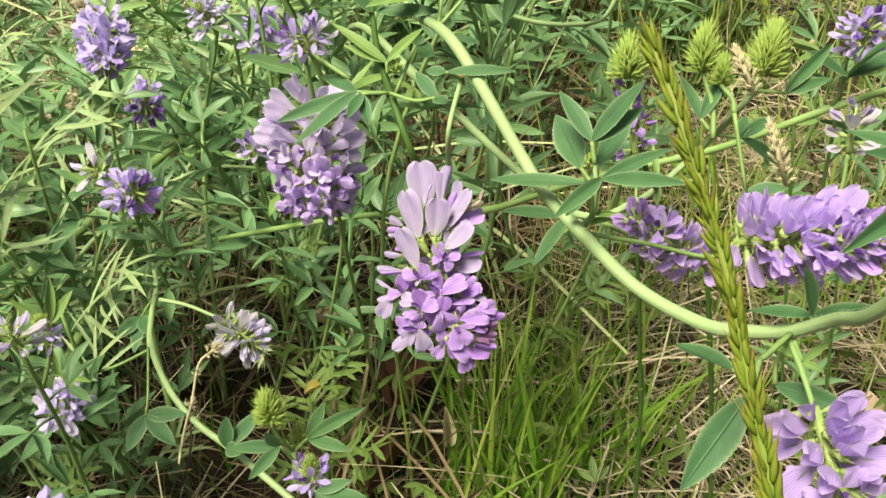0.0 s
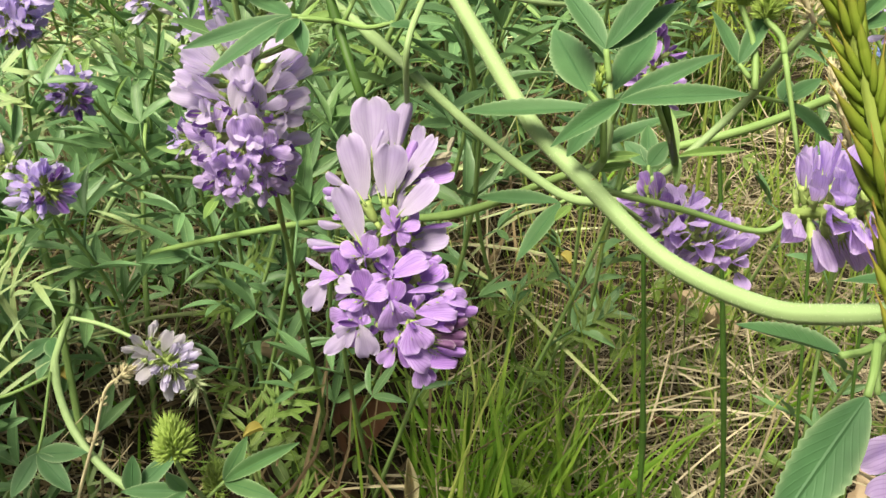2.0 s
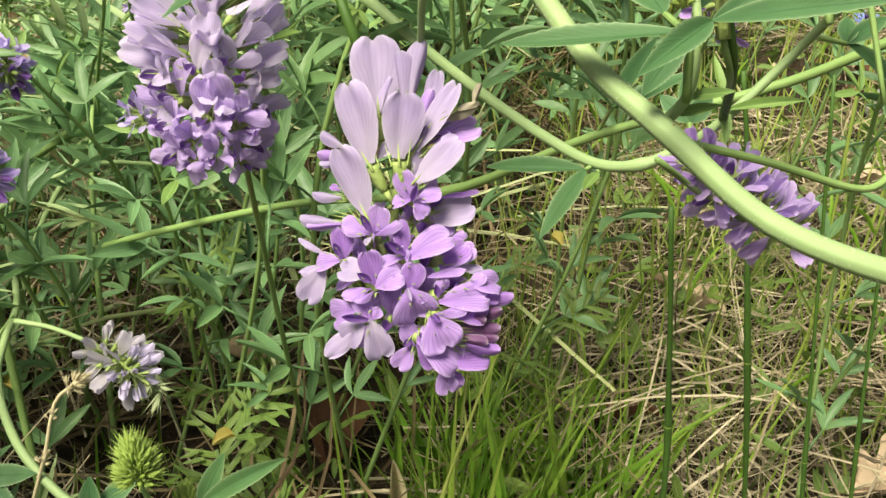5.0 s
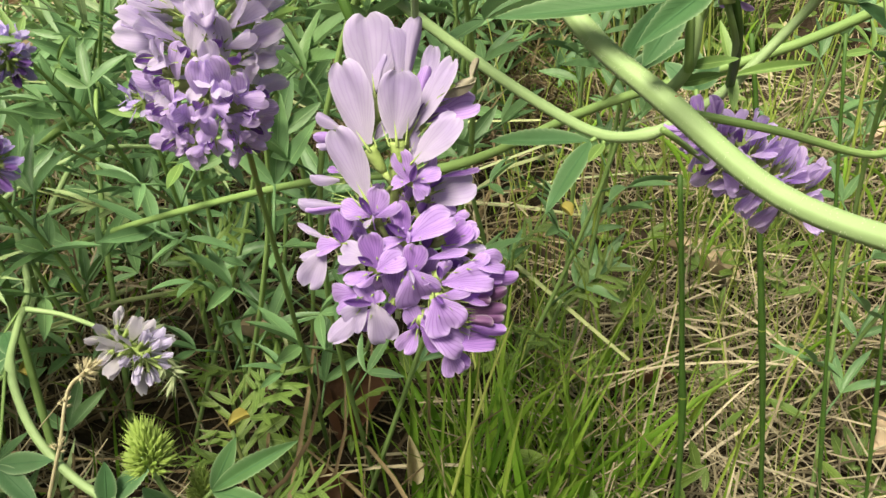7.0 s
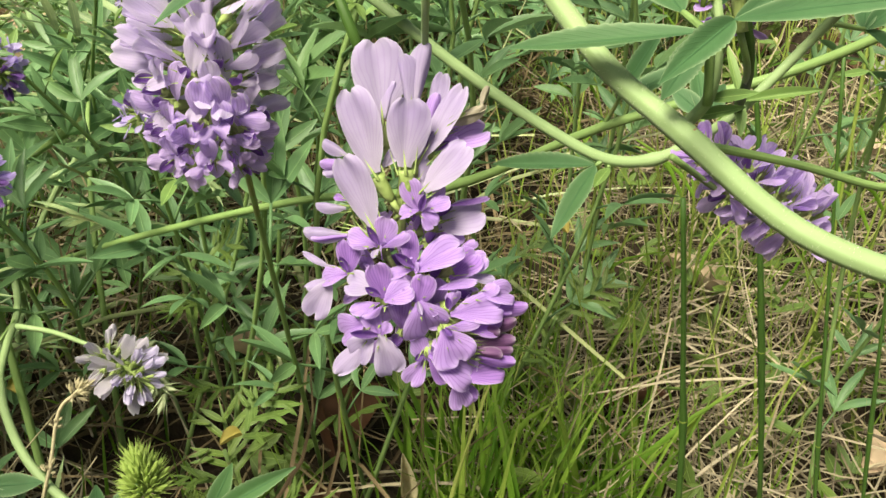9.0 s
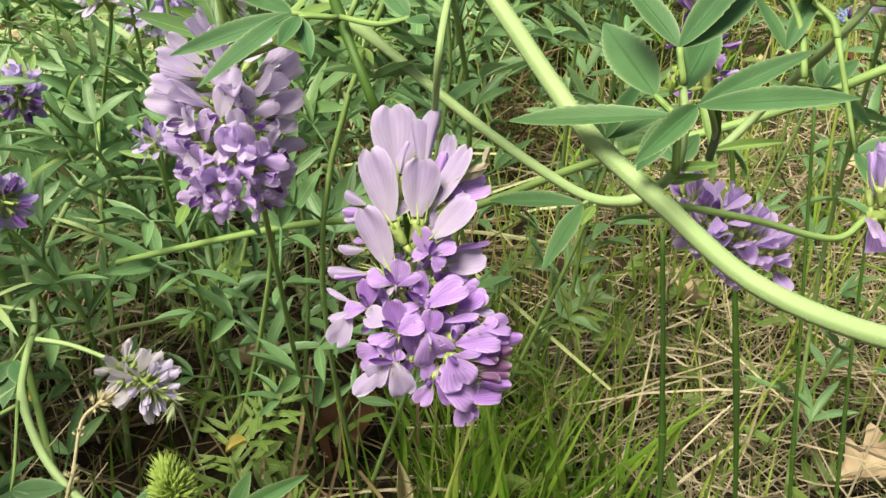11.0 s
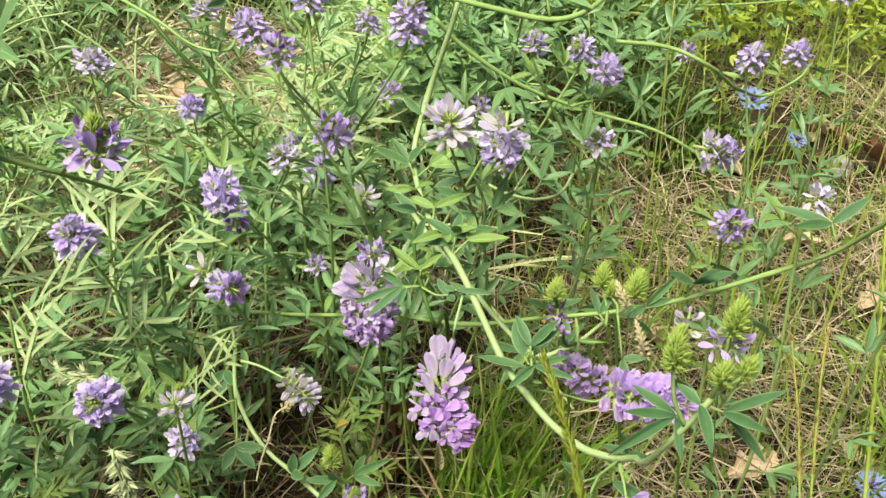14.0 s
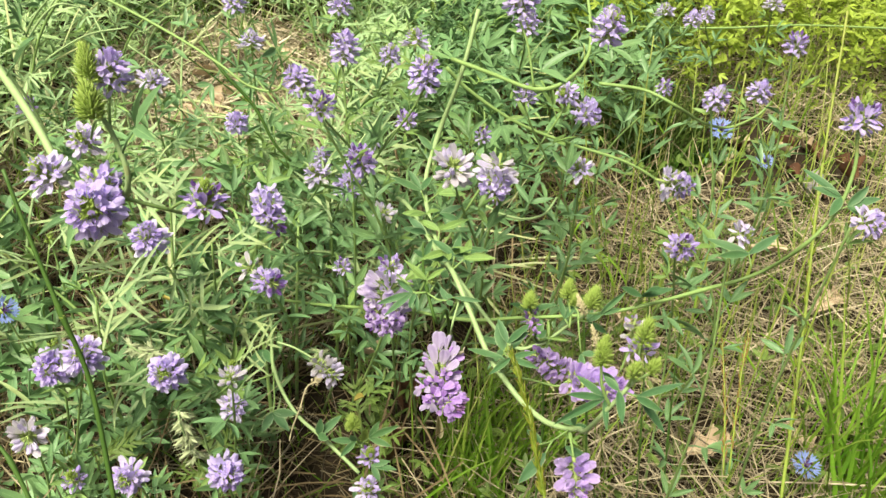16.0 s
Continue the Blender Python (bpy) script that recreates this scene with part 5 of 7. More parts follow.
def climbing_stem():
    """The second stem: it bows under the first and rises to a group of green bud clusters."""
    path = smooth_path([(-0.0420, 0.3600, 0.1700), (-0.0250, 0.2900, 0.1990), (-0.0063, 0.2460, 0.1971), (0.0063, 0.2332, 0.1893), (0.0165, 0.2184, 0.1842), (0.0255, 0.2055, 0.1806), (0.0327, 0.1957, 0.1789),
                        (0.0387, 0.1907, 0.1804), (0.0442, 0.1906, 0.1831), (0.0496, 0.1884, 0.1882), (0.0600, 0.1889, 0.1996), (0.0609, 0.1755, 0.2115), (0.0634, 0.1738, 0.2167)], 6)
    stem = thing("alfalfa_plant", path[0], "slender green alfalfa stem with clusters of unopened buds", "plant stem", "alfalfa stems")
    part("stem", Shape().add(*tube(path, (0.0012, 0.0006), 10, knobs=((12, 0.35), (42, 0.3)))).mesh("stem", STEM), stem)
    part("node", node_ring(path, 12, 0.0012), stem, None, "reddish joint of the stem")
    part("stem_hair", stem_hairs(path[34:], 0.0009, 500, 8, 0.0004), stem)
    bud_head(stem, (0.0642, 0.1745, 0.2181), (0.1, 0.1, 1), 0.0105, 0.0062, 64, 11)
    for foot, top, ln, rad, k in (((0.0568, 0.1764, 0.2047), (0.0546, 0.1826, 0.2164), 0.0100, 0.0055, 12), ((0.0598, 0.1750, 0.2106), (0.0577, 0.1795, 0.2148), 0.0065, 0.0036, 13)):
        part("side_shoot", Shape().add(*tube(smooth_path([foot, Vector(foot).lerp(Vector(top), 0.5) + Vector((0.001, 0, 0)), top], 4), (0.0006, 0.0005), 6)).mesh("side_shoot", STEM_GREEN), stem)
        bud_head(stem, top, (0.02, 0.1, 1), ln, rad, 50, k)
    bud_head(stem, (0.0366, 0.1673, 0.2199), (0.0, 0.1, 1), 0.0075, 0.0056, 46, 14)
    part("side_shoot", Shape().add(*tube(smooth_path([(0.0499, 0.1893, 0.1879), (0.0423, 0.1696, 0.2009), (0.0386, 0.1697, 0.2136), (0.0370, 0.1680, 0.2191)], 5), (0.0007, 0.0005), 7)).mesh("side_shoot", STEM_DARK), stem)
    # dried flowers beside the buds
    for a, b, k in (((0.0617, 0.1711, 0.2159), (0.0565, 0.1743, 0.2262), 15), ((0.0708, 0.1701, 0.1970), (0.0642, 0.1722, 0.2138), 16)):
        ob = bud_head(stem, a, Vector(b) - Vector(a), (Vector(b) - Vector(a)).length, 0.0034, 30, k, "dried_spike", HUSK)
        tagged(ob, "straw-coloured dried flowers")
    part("side_shoot", Shape().add(*tube([(0.0726, 0.1689, 0.1862), (0.0717, 0.1698, 0.1921), (0.0708, 0.1701, 0.1970)], (0.0005, 0.0004), 6)).mesh("side_shoot", STEM_DARK), stem)
    near_leaf(stem, [(0.0496, 0.1887, 0.1889), (0.0497, 0.1880, 0.1899)], [(0.0490, 0.1944, 0.1964), (0.0593, 0.1837, 0.1931), (0.0494, 0.1851, 0.1857)], 0.0016, LEAF_YOUNG, seed=21)
    near_leaf(stem, [(0.0618, 0.1892, 0.2005), (0.0672, 0.1907, 0.1993)], [(0.0784, 0.1916, 0.1925), (0.0697, 0.1966, 0.2027), (0.0753, 0.1961, 0.2021)], 0.0030, seed=22)
    near_leaf(stem, [(0.0327, 0.1956, 0.1787), (0.0313, 0.1953, 0.1779)], [(0.0227, 0.1840, 0.1719), (0.0169, 0.2051, 0.1744)], 0.0034, seed=23)
    near_leaf(stem, [(0.0337, 0.1956, 0.1787), (0.0331, 0.1941, 0.1779)], [(0.0295, 0.1883, 0.1769)], 0.0018, LEAF_YOUNG, seed=24)
    near_leaf(stem, [(-0.0056, 0.2447, 0.1967), (-0.0060, 0.2414, 0.1943)], [(-0.0119, 0.2405, 0.1967), (-0.0039, 0.2361, 0.1925), (-0.0079, 0.2347, 0.1939)], 0.0018, LEAF_YOUNG, seed=25)
    near_leaf(stem, [(0.0598, 0.1750, 0.2106), (0.0627, 0.1695, 0.1960)], [(0.0703, 0.1682, 0.1978), (0.0634, 0.1610, 0.1928)], 0.0030, seed=26)
    near_leaf(stem, [(0.0560, 0.1772, 0.2062), (0.0543, 0.1782, 0.2082)], [(0.0512, 0.1846, 0.2158), (0.0600, 0.1831, 0.2172)], 0.0030, seed=27)
    near_leaf(stem, [(0.0629, 0.1733, 0.2157), (0.0691, 0.1750, 0.2146)], [(0.0787, 0.1783, 0.2163), (0.0770, 0.1837, 0.2181), (0.0807, 0.1839, 0.2226)], 0.0026, seed=28)
    near_leaf(stem, [(0.0458, 0.1900, 0.1842), (0.0460, 0.1922, 0.1867)], [(0.0420, 0.1960, 0.1899), (0.0468, 0.1993, 0.1926), (0.0487, 0.1920, 0.1913)], 0.0034, seed=29)
    return stem


climbing_stem()


def trailing_stem():
    """The long thin stem that runs across behind and lifts at its far end."""
    path = smooth_path([(-0.1150, 0.3450, 0.0900), (-0.0700, 0.3000, 0.1200), (-0.0232, 0.2700, 0.1420), (0.0126, 0.2500, 0.1530), (0.0400, 0.2260, 0.1740), (0.0700, 0.2130, 0.1880),
                        (0.0903, 0.2020, 0.2020), (0.1230, 0.2130, 0.2080), (0.1500, 0.2200, 0.2160), (0.1567, 0.1964, 0.2457), (0.1662, 0.1960, 0.2646), (0.1702, 0.2010, 0.2830), (0.1681, 0.2043, 0.2985)], 6)
    stem = thing("alfalfa_plant", path[0], "long thin pale green alfalfa stem trailing sideways", "plant stem", "alfalfa stems")
    part("stem", Shape().add(*tube(path, (0.0010, 0.0008), 10, knobs=((18, 0.3), (42, 0.3), (54, 0.3)))).mesh("stem", STEM_GREEN), stem)
    raceme(stem, path[-1], (0.0, 0.1, 1), 0.012, 0.0095, 14, "dark", 31)
    bud_head(stem, Vector(path[-1]) + Vector((0, 0, 0.011)), (0, 0.1, 1), 0.006, 0.0045, 20, 32)
    near_leaf(stem, [(0.1729, 0.2001, 0.2755), (0.1672, 0.1974, 0.2709)], [(0.1518, 0.2092, 0.2774), (0.1554, 0.2011, 0.2734), (0.1596, 0.1862, 0.2678)], 0.0040, seed=33)
    near_leaf(stem, [(0.1662, 0.1960, 0.2646), (0.1700, 0.1956, 0.2679)], [(0.1776, 0.1977, 0.2772), (0.1829, 0.1955, 0.2734), (0.1742, 0.1857, 0.2668)], 0.0040, seed=34)
    near_leaf(stem, [(0.1366, 0.1947, 0.2333), (0.1348, 0.1979, 0.2387)], [(0.1165, 0.2052, 0.2416), (0.1194, 0.1922, 0.2391), (0.1462, 0.1987, 0.2497)], 0.0040, seed=35)
    near_leaf(stem, [(0.0903, 0.2020, 0.2020), (0.0920, 0.2000, 0.2100)], [(0.1050, 0.1960, 0.2180), (0.0800, 0.1950, 0.2170), (0.0960, 0.1900, 0.2230)], 0.0040, seed=36)
    near_leaf(stem, [(0.0400, 0.2260, 0.1740), (0.0420, 0.2240, 0.1800)], [(0.0560, 0.2200, 0.1880), (0.0330, 0.2150, 0.1900), (0.0450, 0.2150, 0.1950)], 0.0040, seed=37)
    return stem


trailing_stem()


def upright_tip():
    """The leafy young tip that stands behind the two drooping flowers."""
    path = smooth_path([(0.0050, 0.2550, 0.1300), (0.0010, 0.2250, 0.1750), (-0.0029, 0.1829, 0.1966), (-0.0086, 0.1863, 0.2116), (-0.0113, 0.1893, 0.2215), (-0.0123, 0.1933, 0.2332)], 6)
    stem = thing("alfalfa_plant", path[0], "dark green young alfalfa stem with fresh leaves", "plant stem", "alfalfa stems")
    part("stem", Shape().add(*tube(path, (0.0009, 0.0006), 8, knobs=((18, 0.4),))).mesh("stem", STEM_DARK), stem)
    near_leaf(stem, [(-0.0088, 0.1851, 0.2115), (-0.0150, 0.1823, 0.2127)], [(-0.0309, 0.1773, 0.2079), (-0.0235, 0.1899, 0.2144), (-0.0268, 0.1718, 0.2061)], 0.0030, seed=41)
    near_leaf(stem, [(-0.0088, 0.1851, 0.2115), (-0.0140, 0.1821, 0.2123)], [(-0.0162, 0.1739, 0.2098), (-0.0123, 0.1751, 0.2078)], 0.0026, seed=44)
    near_leaf(stem, [(-0.0084, 0.1841, 0.2118), (-0.0031, 0.1796, 0.2117), (0.0010, 0.1780, 0.2129)], [(-0.0030, 0.1824, 0.2170), (0.0032, 0.1738, 0.2134)], 0.0030, seed=42)
    near_leaf(stem, [(-0.0089, 0.1860, 0.2153), (-0.0090, 0.1861, 0.2177)], [(-0.0201, 0.1892, 0.2256), (-0.0011, 0.1865, 0.2245), (-0.0175, 0.1886, 0.2203)], 0.0024, LEAF_YOUNG, seed=43)
    bud_head(stem, (-0.0073, 0.1860, 0.2153), (0.2, 0, 1), 0.0035, 0.0022, 12, 45, "leaf_bud")
    near_leaf(stem, [(-0.0117, 0.1899, 0.2225), (-0.0112, 0.1910, 0.2268)], [(-0.0161, 0.1896, 0.2306), (0.0021, 0.1884, 0.2280), (-0.0081, 0.1923, 0.2356)], 0.0030, seed=46)
    near_leaf(stem, [(0.0064, 0.1700, 0.2191), (0.0032, 0.1687, 0.2209)], [(0.0157, 0.1652, 0.2227), (-0.0005, 0.1707, 0.2205)], 0.0022, seed=47)
    near_leaf(stem, [(-0.0073, 0.1851, 0.2114), (-0.0032, 0.1898, 0.2202)], [(0.0006, 0.1898, 0.2180), (-0.0027, 0.1919, 0.2220)], 0.0040, seed=48)
    part("peduncle", Shape().add(*tube(smooth_path([(-0.0166, 0.1854, 0.2144), (-0.0223, 0.1872, 0.2177), (-0.0252, 0.1884, 0.2200)], 4), (0.0005, 0.0005), 6)).mesh("peduncle", STEM_GREEN), stem)
    core = raceme(stem, (-0.0249, 0.1882, 0.2197), (-0.25, 0, 1), 0.0050, 0.0065, 7, "dark", 49)
    return stem


upright_tip()


def left_stem():
    path = smooth_path([(-0.1300, 0.3550, 0.0600), (-0.1160, 0.3200, 0.1100), (-0.1076, 0.3000, 0.1000), (-0.1023, 0.2757, 0.0994), (-0.0965, 0.2560, 0.1000), (-0.0854, 0.2364, 0.0967),
                        (-0.0751, 0.2274, 0.0904), (-0.0632, 0.2199, 0.0867), (-0.0518, 0.2120, 0.0825), (-0.0391, 0.2036, 0.0770)], 6)
    stem = thing("alfalfa_plant", path[0], "pale green alfalfa stem bending down to the grass", "plant stem", "alfalfa stems")
    part("stem", Shape().add(*tube(path, (0.0010, 0.0011), 10, knobs=((24, 0.4), (42, 0.2)))).mesh("stem", STEM), stem)
    near_leaf(stem, [(-0.0966, 0.2535, 0.1013), (-0.0923, 0.2355, 0.0952), (-0.0920, 0.2301, 0.0916)], [(-0.0969, 0.2216, 0.0841), (-0.0812, 0.2225, 0.0855), (-0.0786, 0.2289, 0.0932)], 0.0052, seed=51)
    near_leaf(stem, [(-0.1047, 0.2893, 0.1005), (-0.1082, 0.2811, 0.0959)], [(-0.1156, 0.2730, 0.0915), (-0.1089, 0.2707, 0.0870), (-0.1024, 0.2699, 0.0960)], 0.0050, seed=52)
    near_leaf(stem, [(-0.0632, 0.2199, 0.0867), (-0.0637, 0.2162, 0.0905)], [(-0.0518, 0.2221, 0.1012), (-0.0576, 0.2094, 0.0946), (-0.0625, 0.2164, 0.1015)], 0.0046, seed=53)
    spent = smooth_path([(-0.0993, 0.2781, 0.1049), (-0.0888, 0.2747, 0.1047), (-0.0753, 0.2642, 0.1062)], 4)
    part("side_shoot", Shape().add(*tube(spent, (0.0008, 0.0006), 6)).mesh("side_shoot", STEM), stem)
    raceme(stem, spent[-1], Vector((-0.0541, 0.2458, 0.1032)) - Vector(spent[-1]), 0.024, 0.0090, 22, "spent", 54)
    part("side_shoot", Shape().add(*tube(smooth_path([(-0.0966, 0.2530, 0.1005), (-0.1090, 0.2519, 0.0944), (-0.1204, 0.2505, 0.0919)], 4), (0.0006, 0.0005), 6)).mesh("side_shoot", STEM_GREEN), stem)
    return stem


left_stem()


def low_bud_shoot():
    """A short shoot with three fresh bud clusters, low in front."""
    path = smooth_path([(-0.0280, 0.2300, 0.0500), (-0.0330, 0.1980, 0.0950), (-0.0352, 0.1815, 0.1056), (-0.0367, 0.1863, 0.1147)], 5)
    stem = thing("alfalfa_shoot", path[0], "low alfalfa shoot with fresh green bud clusters", "alfalfa shoot", "alfalfa shoots")
    part("stem", Shape().add(*tube(path, (0.0010, 0.0007), 8)).mesh("stem", STEM_GREEN), stem)
    bud_head(stem, (-0.0405, 0.1822, 0.1282), (-0.1, 0, 1), 0.0085, 0.0062, 56, 61)
    bud_head(stem, (-0.0352, 0.1886, 0.1146), (0.0, 0, 1), 0.0080, 0.0042, 44, 62)
    raceme(stem, (-0.0314, 0.1798, 0.1110), (0, -0.2, 1), 0.004, 0.0070, 9, "dark", 63)
    bud_head(stem, (-0.0312, 0.1798, 0.1130), (0, -0.2, 1), 0.0070, 0.0045, 34, 64)
    part("side_shoot", Shape().add(*tube(smooth_path([path[-1], (-0.0392, 0.1833, 0.1219), (-0.0407, 0.1828, 0.1272)], 4), (0.0005, 0.0005), 6)).mesh("side_shoot", STEM_GREEN), stem)
    near_leaf(stem, [path[-1], (-0.0327, 0.1865, 0.1192)], [(-0.0280, 0.1892, 0.1285), (-0.0180, 0.1856, 0.1299), (-0.0212, 0.1790, 0.1219)], 0.0034, seed=65)
    near_leaf(stem, [path[-2], (-0.0392, 0.1823, 0.1200)], [(-0.0515, 0.1806, 0.1211), (-0.0415, 0.1789, 0.1264), (-0.0457, 0.1737, 0.1167)], 0.0034, seed=66)
    near_leaf(stem, [path[-4], (-0.0298, 0.1762, 0.1106)], [(-0.0209, 0.1754, 0.1152), (-0.0167, 0.1734, 0.1114), (-0.0249, 0.1686, 0.1068)], 0.0034, seed=67)
    return stem


low_bud_shoot()

# ---------------------------------------------------------------- the flowering shoots of the patch


def flowering(centre, length, radius, n, stage, seed, label, axis=(0, -0.05, 1), drift=(0.0, 0.07), leaves=9, buds=0, bow=0.16):
    """A shoot that carries its flower head at a given place and stands on the ground behind and below it."""
    c, a = Vector(centre), Vector(axis).normalized()
    foot = c - a * length * 0.5
    rx, ry = c.x + drift[0], c.y + drift[1]
    root = (rx, ry, ground_z(rx, ry) - 0.003)
    ob = shoot(root, foot, label, leaves + 3, seed=seed, head=(stage, length, radius, n, a), bow=bow, bare=0.2)
    if buds:
        bud_head(ob, foot + a * length * 0.8, a, 0.006, 0.0045, buds, seed + 3)
    return ob


UPRIGHT = "violet alfalfa flower head upright on a leafy stem"
PALE_ONE = "pale lilac alfalfa flower head on a leafy stem"
DARK_ONE = "dark violet alfalfa flower head with unopened buds"
SPENT_ONE = "fading whitish alfalfa flower head on a leafy stem"
SMALL_ONE = "small violet alfalfa flower among the foliage"

flowering((-0.0640, 0.2998, 0.2842), 0.020, 0.0095, 18, "fresh", 101, UPRIGHT, (0.1, 0, 1))
flowering((-0.0208, 0.2901, 0.2765), 0.024, 0.0105, 22, "fresh", 102, UPRIGHT, (0.1, -0.2, 1), (-0.02, 0.09))
flowering((-0.0270, 0.2950, 0.2930), 0.010, 0.0080, 8, "pale", 103, PALE_ONE)
flowering((-0.0823, 0.2669, 0.2766), 0.016, 0.0090, 16, "fresh", 104, UPRIGHT, (-0.3, -0.2, 0.8))
flowering((-0.0650, 0.2310, 0.2790), 0.012, 0.0080, 12, "dark", 105, DARK_ONE, (0.1, -0.3, 1), (0, 0.1))
flowering((-0.0523, 0.2828, 0.2279), 0.014, 0.0100, 18, "dark", 106, DARK_ONE, (0, -0.5, 1))
flowering((-0.0657, 0.3363, 0.1854), 0.018, 0.0100, 18, "fresh", 107, UPRIGHT, (0.4, -0.4, 0.6))
flowering((-0.0860, 0.3400, 0.1890), 0.014, 0.0090, 12, "pale", 108, PALE_ONE, (-0.3, -0.3, 0.8))
flowering((-0.1046, 0.2844, 0.1950), 0.022, 0.0105, 22, "fresh", 109, UPRIGHT, (0.1, -0.5, -0.5))
flowering((-0.1100, 0.3270, 0.1620), 0.016, 0.0095, 18, "dark", 110, DARK_ONE, (0.2, -0.6, -0.3))
flowering((-0.1645, 0.2605, 0.1811), 0.018, 0.0115, 22, "fading", 111, PALE_ONE, (0, -0.6, 0.8))
flowering((-0.1430, 0.2111, 0.1299), 0.018, 0.0120, 24, "fresh", 112, UPRIGHT, (0, -0.7, 0.5), (0.03, 0.06))
flowering((-0.1114, 0.2186, 0.1035), 0.016, 0.0090, 14, "pale", 113, PALE_ONE, (0.3, -0.5, 0.6), (0.02, 0.05))
flowering((-0.1050, 0.2850, 0.1440), 0.018, 0.0105, 16, "dark", 114, UPRIGHT, (0.6, -0.5, 0.1), (-0.02, 0.05))
flowering((-0.1170, 0.2880, 0.1500), 0.008, 0.0085, 5, "spent", 115, SPENT_ONE, (-0.5, -0.4, 0.5))
flowering((-0.0014, 0.2157, 0.2600), 0.018, 0.0100, 18, "spent", 116, SPENT_ONE, (0, -0.6, 0.8), (-0.015, 0.10))
flowering((0.0200, 0.2470, 0.2420), 0.026, 0.0105, 24, "pale", 117, PALE_ONE, (-0.1, -0.5, -0.7), (-0.03, 0.08))
flowering((0.1659, 0.4064, 0.2357), 0.016, 0.0105, 16, "fresh", 118, UPRIGHT, (0.2, -0.2, 1), (0, 0.06))
flowering((0.2081, 0.4546, 0.2261), 0.014, 0.0105, 14, "fresh", 119, UPRIGHT, (0.3, -0.2, 0.9), (0, 0.05))
flowering((0.2088, 0.4109, 0.2746), 0.014, 0.0090, 14, "dark", 120, SMALL_ONE, (0, -0.2, 1), (0.02, 0.08))
flowering((0.1409, 0.4520, 0.2247), 0.010, 0.0070, 10, "dark", 121, SMALL_ONE)
flowering((0.0720, 0.3355, 0.2470), 0.016, 0.0095, 16, "fresh", 122, UPRIGHT, (0.5, -0.4, -0.2))
flowering((0.0600, 0.3376, 0.2560), 0.012, 0.0080, 10, "fresh", 123, UPRIGHT, (-0.3, -0.4, 0.3))
flowering((0.0324, 0.2924, 0.2693), 0.010, 0.0075, 9, "fresh", 124, SMALL_ONE)
flowering((0.0143, 0.3545, 0.2182), 0.010, 0.0065, 9, "dark", 127, SMALL_ONE)
flowering((0.1214, 0.2962, 0.2240), 0.022, 0.0095, 16, "fading", 128, PALE_ONE, (0.95, -0.2, -0.1), (0.03, 0.06), 5)
flowering((0.1241, 0.2656, 0.2025), 0.013, 0.0090, 14, "dark", 129, UPRIGHT, (0.2, -0.6, 0.5), (0.03, 0.05), 5)
flowering((0.1330, 0.2100, 0.2420), 0.008, 0.0075, 8, "pale", 130, SMALL_ONE, (0.5, -0.4, 0.3), (0.01, 0.05), 4)
flowering((-0.1585, 0.4295, 0.1804), 0.012, 0.0100, 14, "fresh", 131, UPRIGHT, (0, -0.5, 0.8))
flowering((-0.2195, 0.4381, 0.2022), 0.014, 0.0110, 14, "pale", 132, PALE_ONE, (0.3, -0.3, 0.8))
flowering((-0.0605, 0.2813, 0.1608), 0.008, 0.0065, 9, "dark", 133, SMALL_ONE)
flowering((-0.0279, 0.1960, 0.2180), 0.006, 0.0060, 5, "dark", 134, SMALL_ONE, (-0.2, -0.2, 1), (0.0, 0.15), 3, 0, 0.0)
flowering((-0.0382, 0.2822, 0.1974), 0.011, 0.0074, 9, "spent", 135, SPENT_ONE, (0.2, -0.4, 0.6))
flowering((0.0732, 0.3296, 0.2125), 0.012, 0.0085, 10, "pale", 136, PALE_ONE, (-0.2, -0.4, 0.6))
flowering((-0.1090, 0.2148, 0.1305), 0.008, 0.0060, 6, "fresh", 137, SMALL_ONE, buds=18)
flowering((-0.1975, 0.1992, 0.1369), 0.022, 0.0120, 22, "fresh", 143, UPRIGHT, (0.1, -0.6, 0.4), (-0.04, 0.04), 6, 0, 0.05)
flowering((-0.1795, 0.1950, 0.1492), 0.022, 0.0115, 20, "fading", 144, PALE_ONE, (0.2, -0.5, 0.6), (-0.04, 0.04), 6, 0, 0.05)
flowering((-0.1985, 0.1663, 0.1204), 0.016, 0.0105, 14, "spent", 145, SPENT_ONE, (0.3, -0.6, 0.3), (-0.03, 0.04), 5, 0, 0.05)
flowering((-0.1070, 0.1837, 0.0896), 0.018, 0.0115, 20, "fresh", 146, UPRIGHT, (0.4, -0.7, 0.2), (0.0, 0.05), 5, 0, 0.05)
flowering((-0.1542, 0.1725, 0.0910), 0.014, 0.0105, 16, "fading", 147, PALE_ONE, (0, -0.8, 0.5), (0.0, 0.05), 5, 0, 0.05)
flowering((-0.1784, 0.1633, 0.0953), 0.008, 0.0075, 8, "dark", 148, SMALL_ONE, (0, -0.3, 0.9), (-0.01, 0.05), 5, 20, 0.05)
flowering((0.1755, 0.1851, 0.2658), 0.012, 0.0085, 10, "fading", 149, PALE_ONE, (0.6, -0.5, 0.3), (0.03, 0.10), 3, 0, 0.03)
flowering((-0.3638, 0.5324, 0.1331), 0.012, 0.0110, 12, "dark", 150, SMALL_ONE)
flowering((-0.2423, 0.5014, 0.1774), 0.014, 0.0110, 12, "pale", 151, PALE_ONE)
flowering((-0.0347, 0.3841, 0.2121), 0.010, 0.0085, 10, "dark", 152, DARK_ONE)
flowering((-0.0554, 0.3758, 0.1983), 0.008, 0.0070, 8, "fresh", 153, SMALL_ONE)
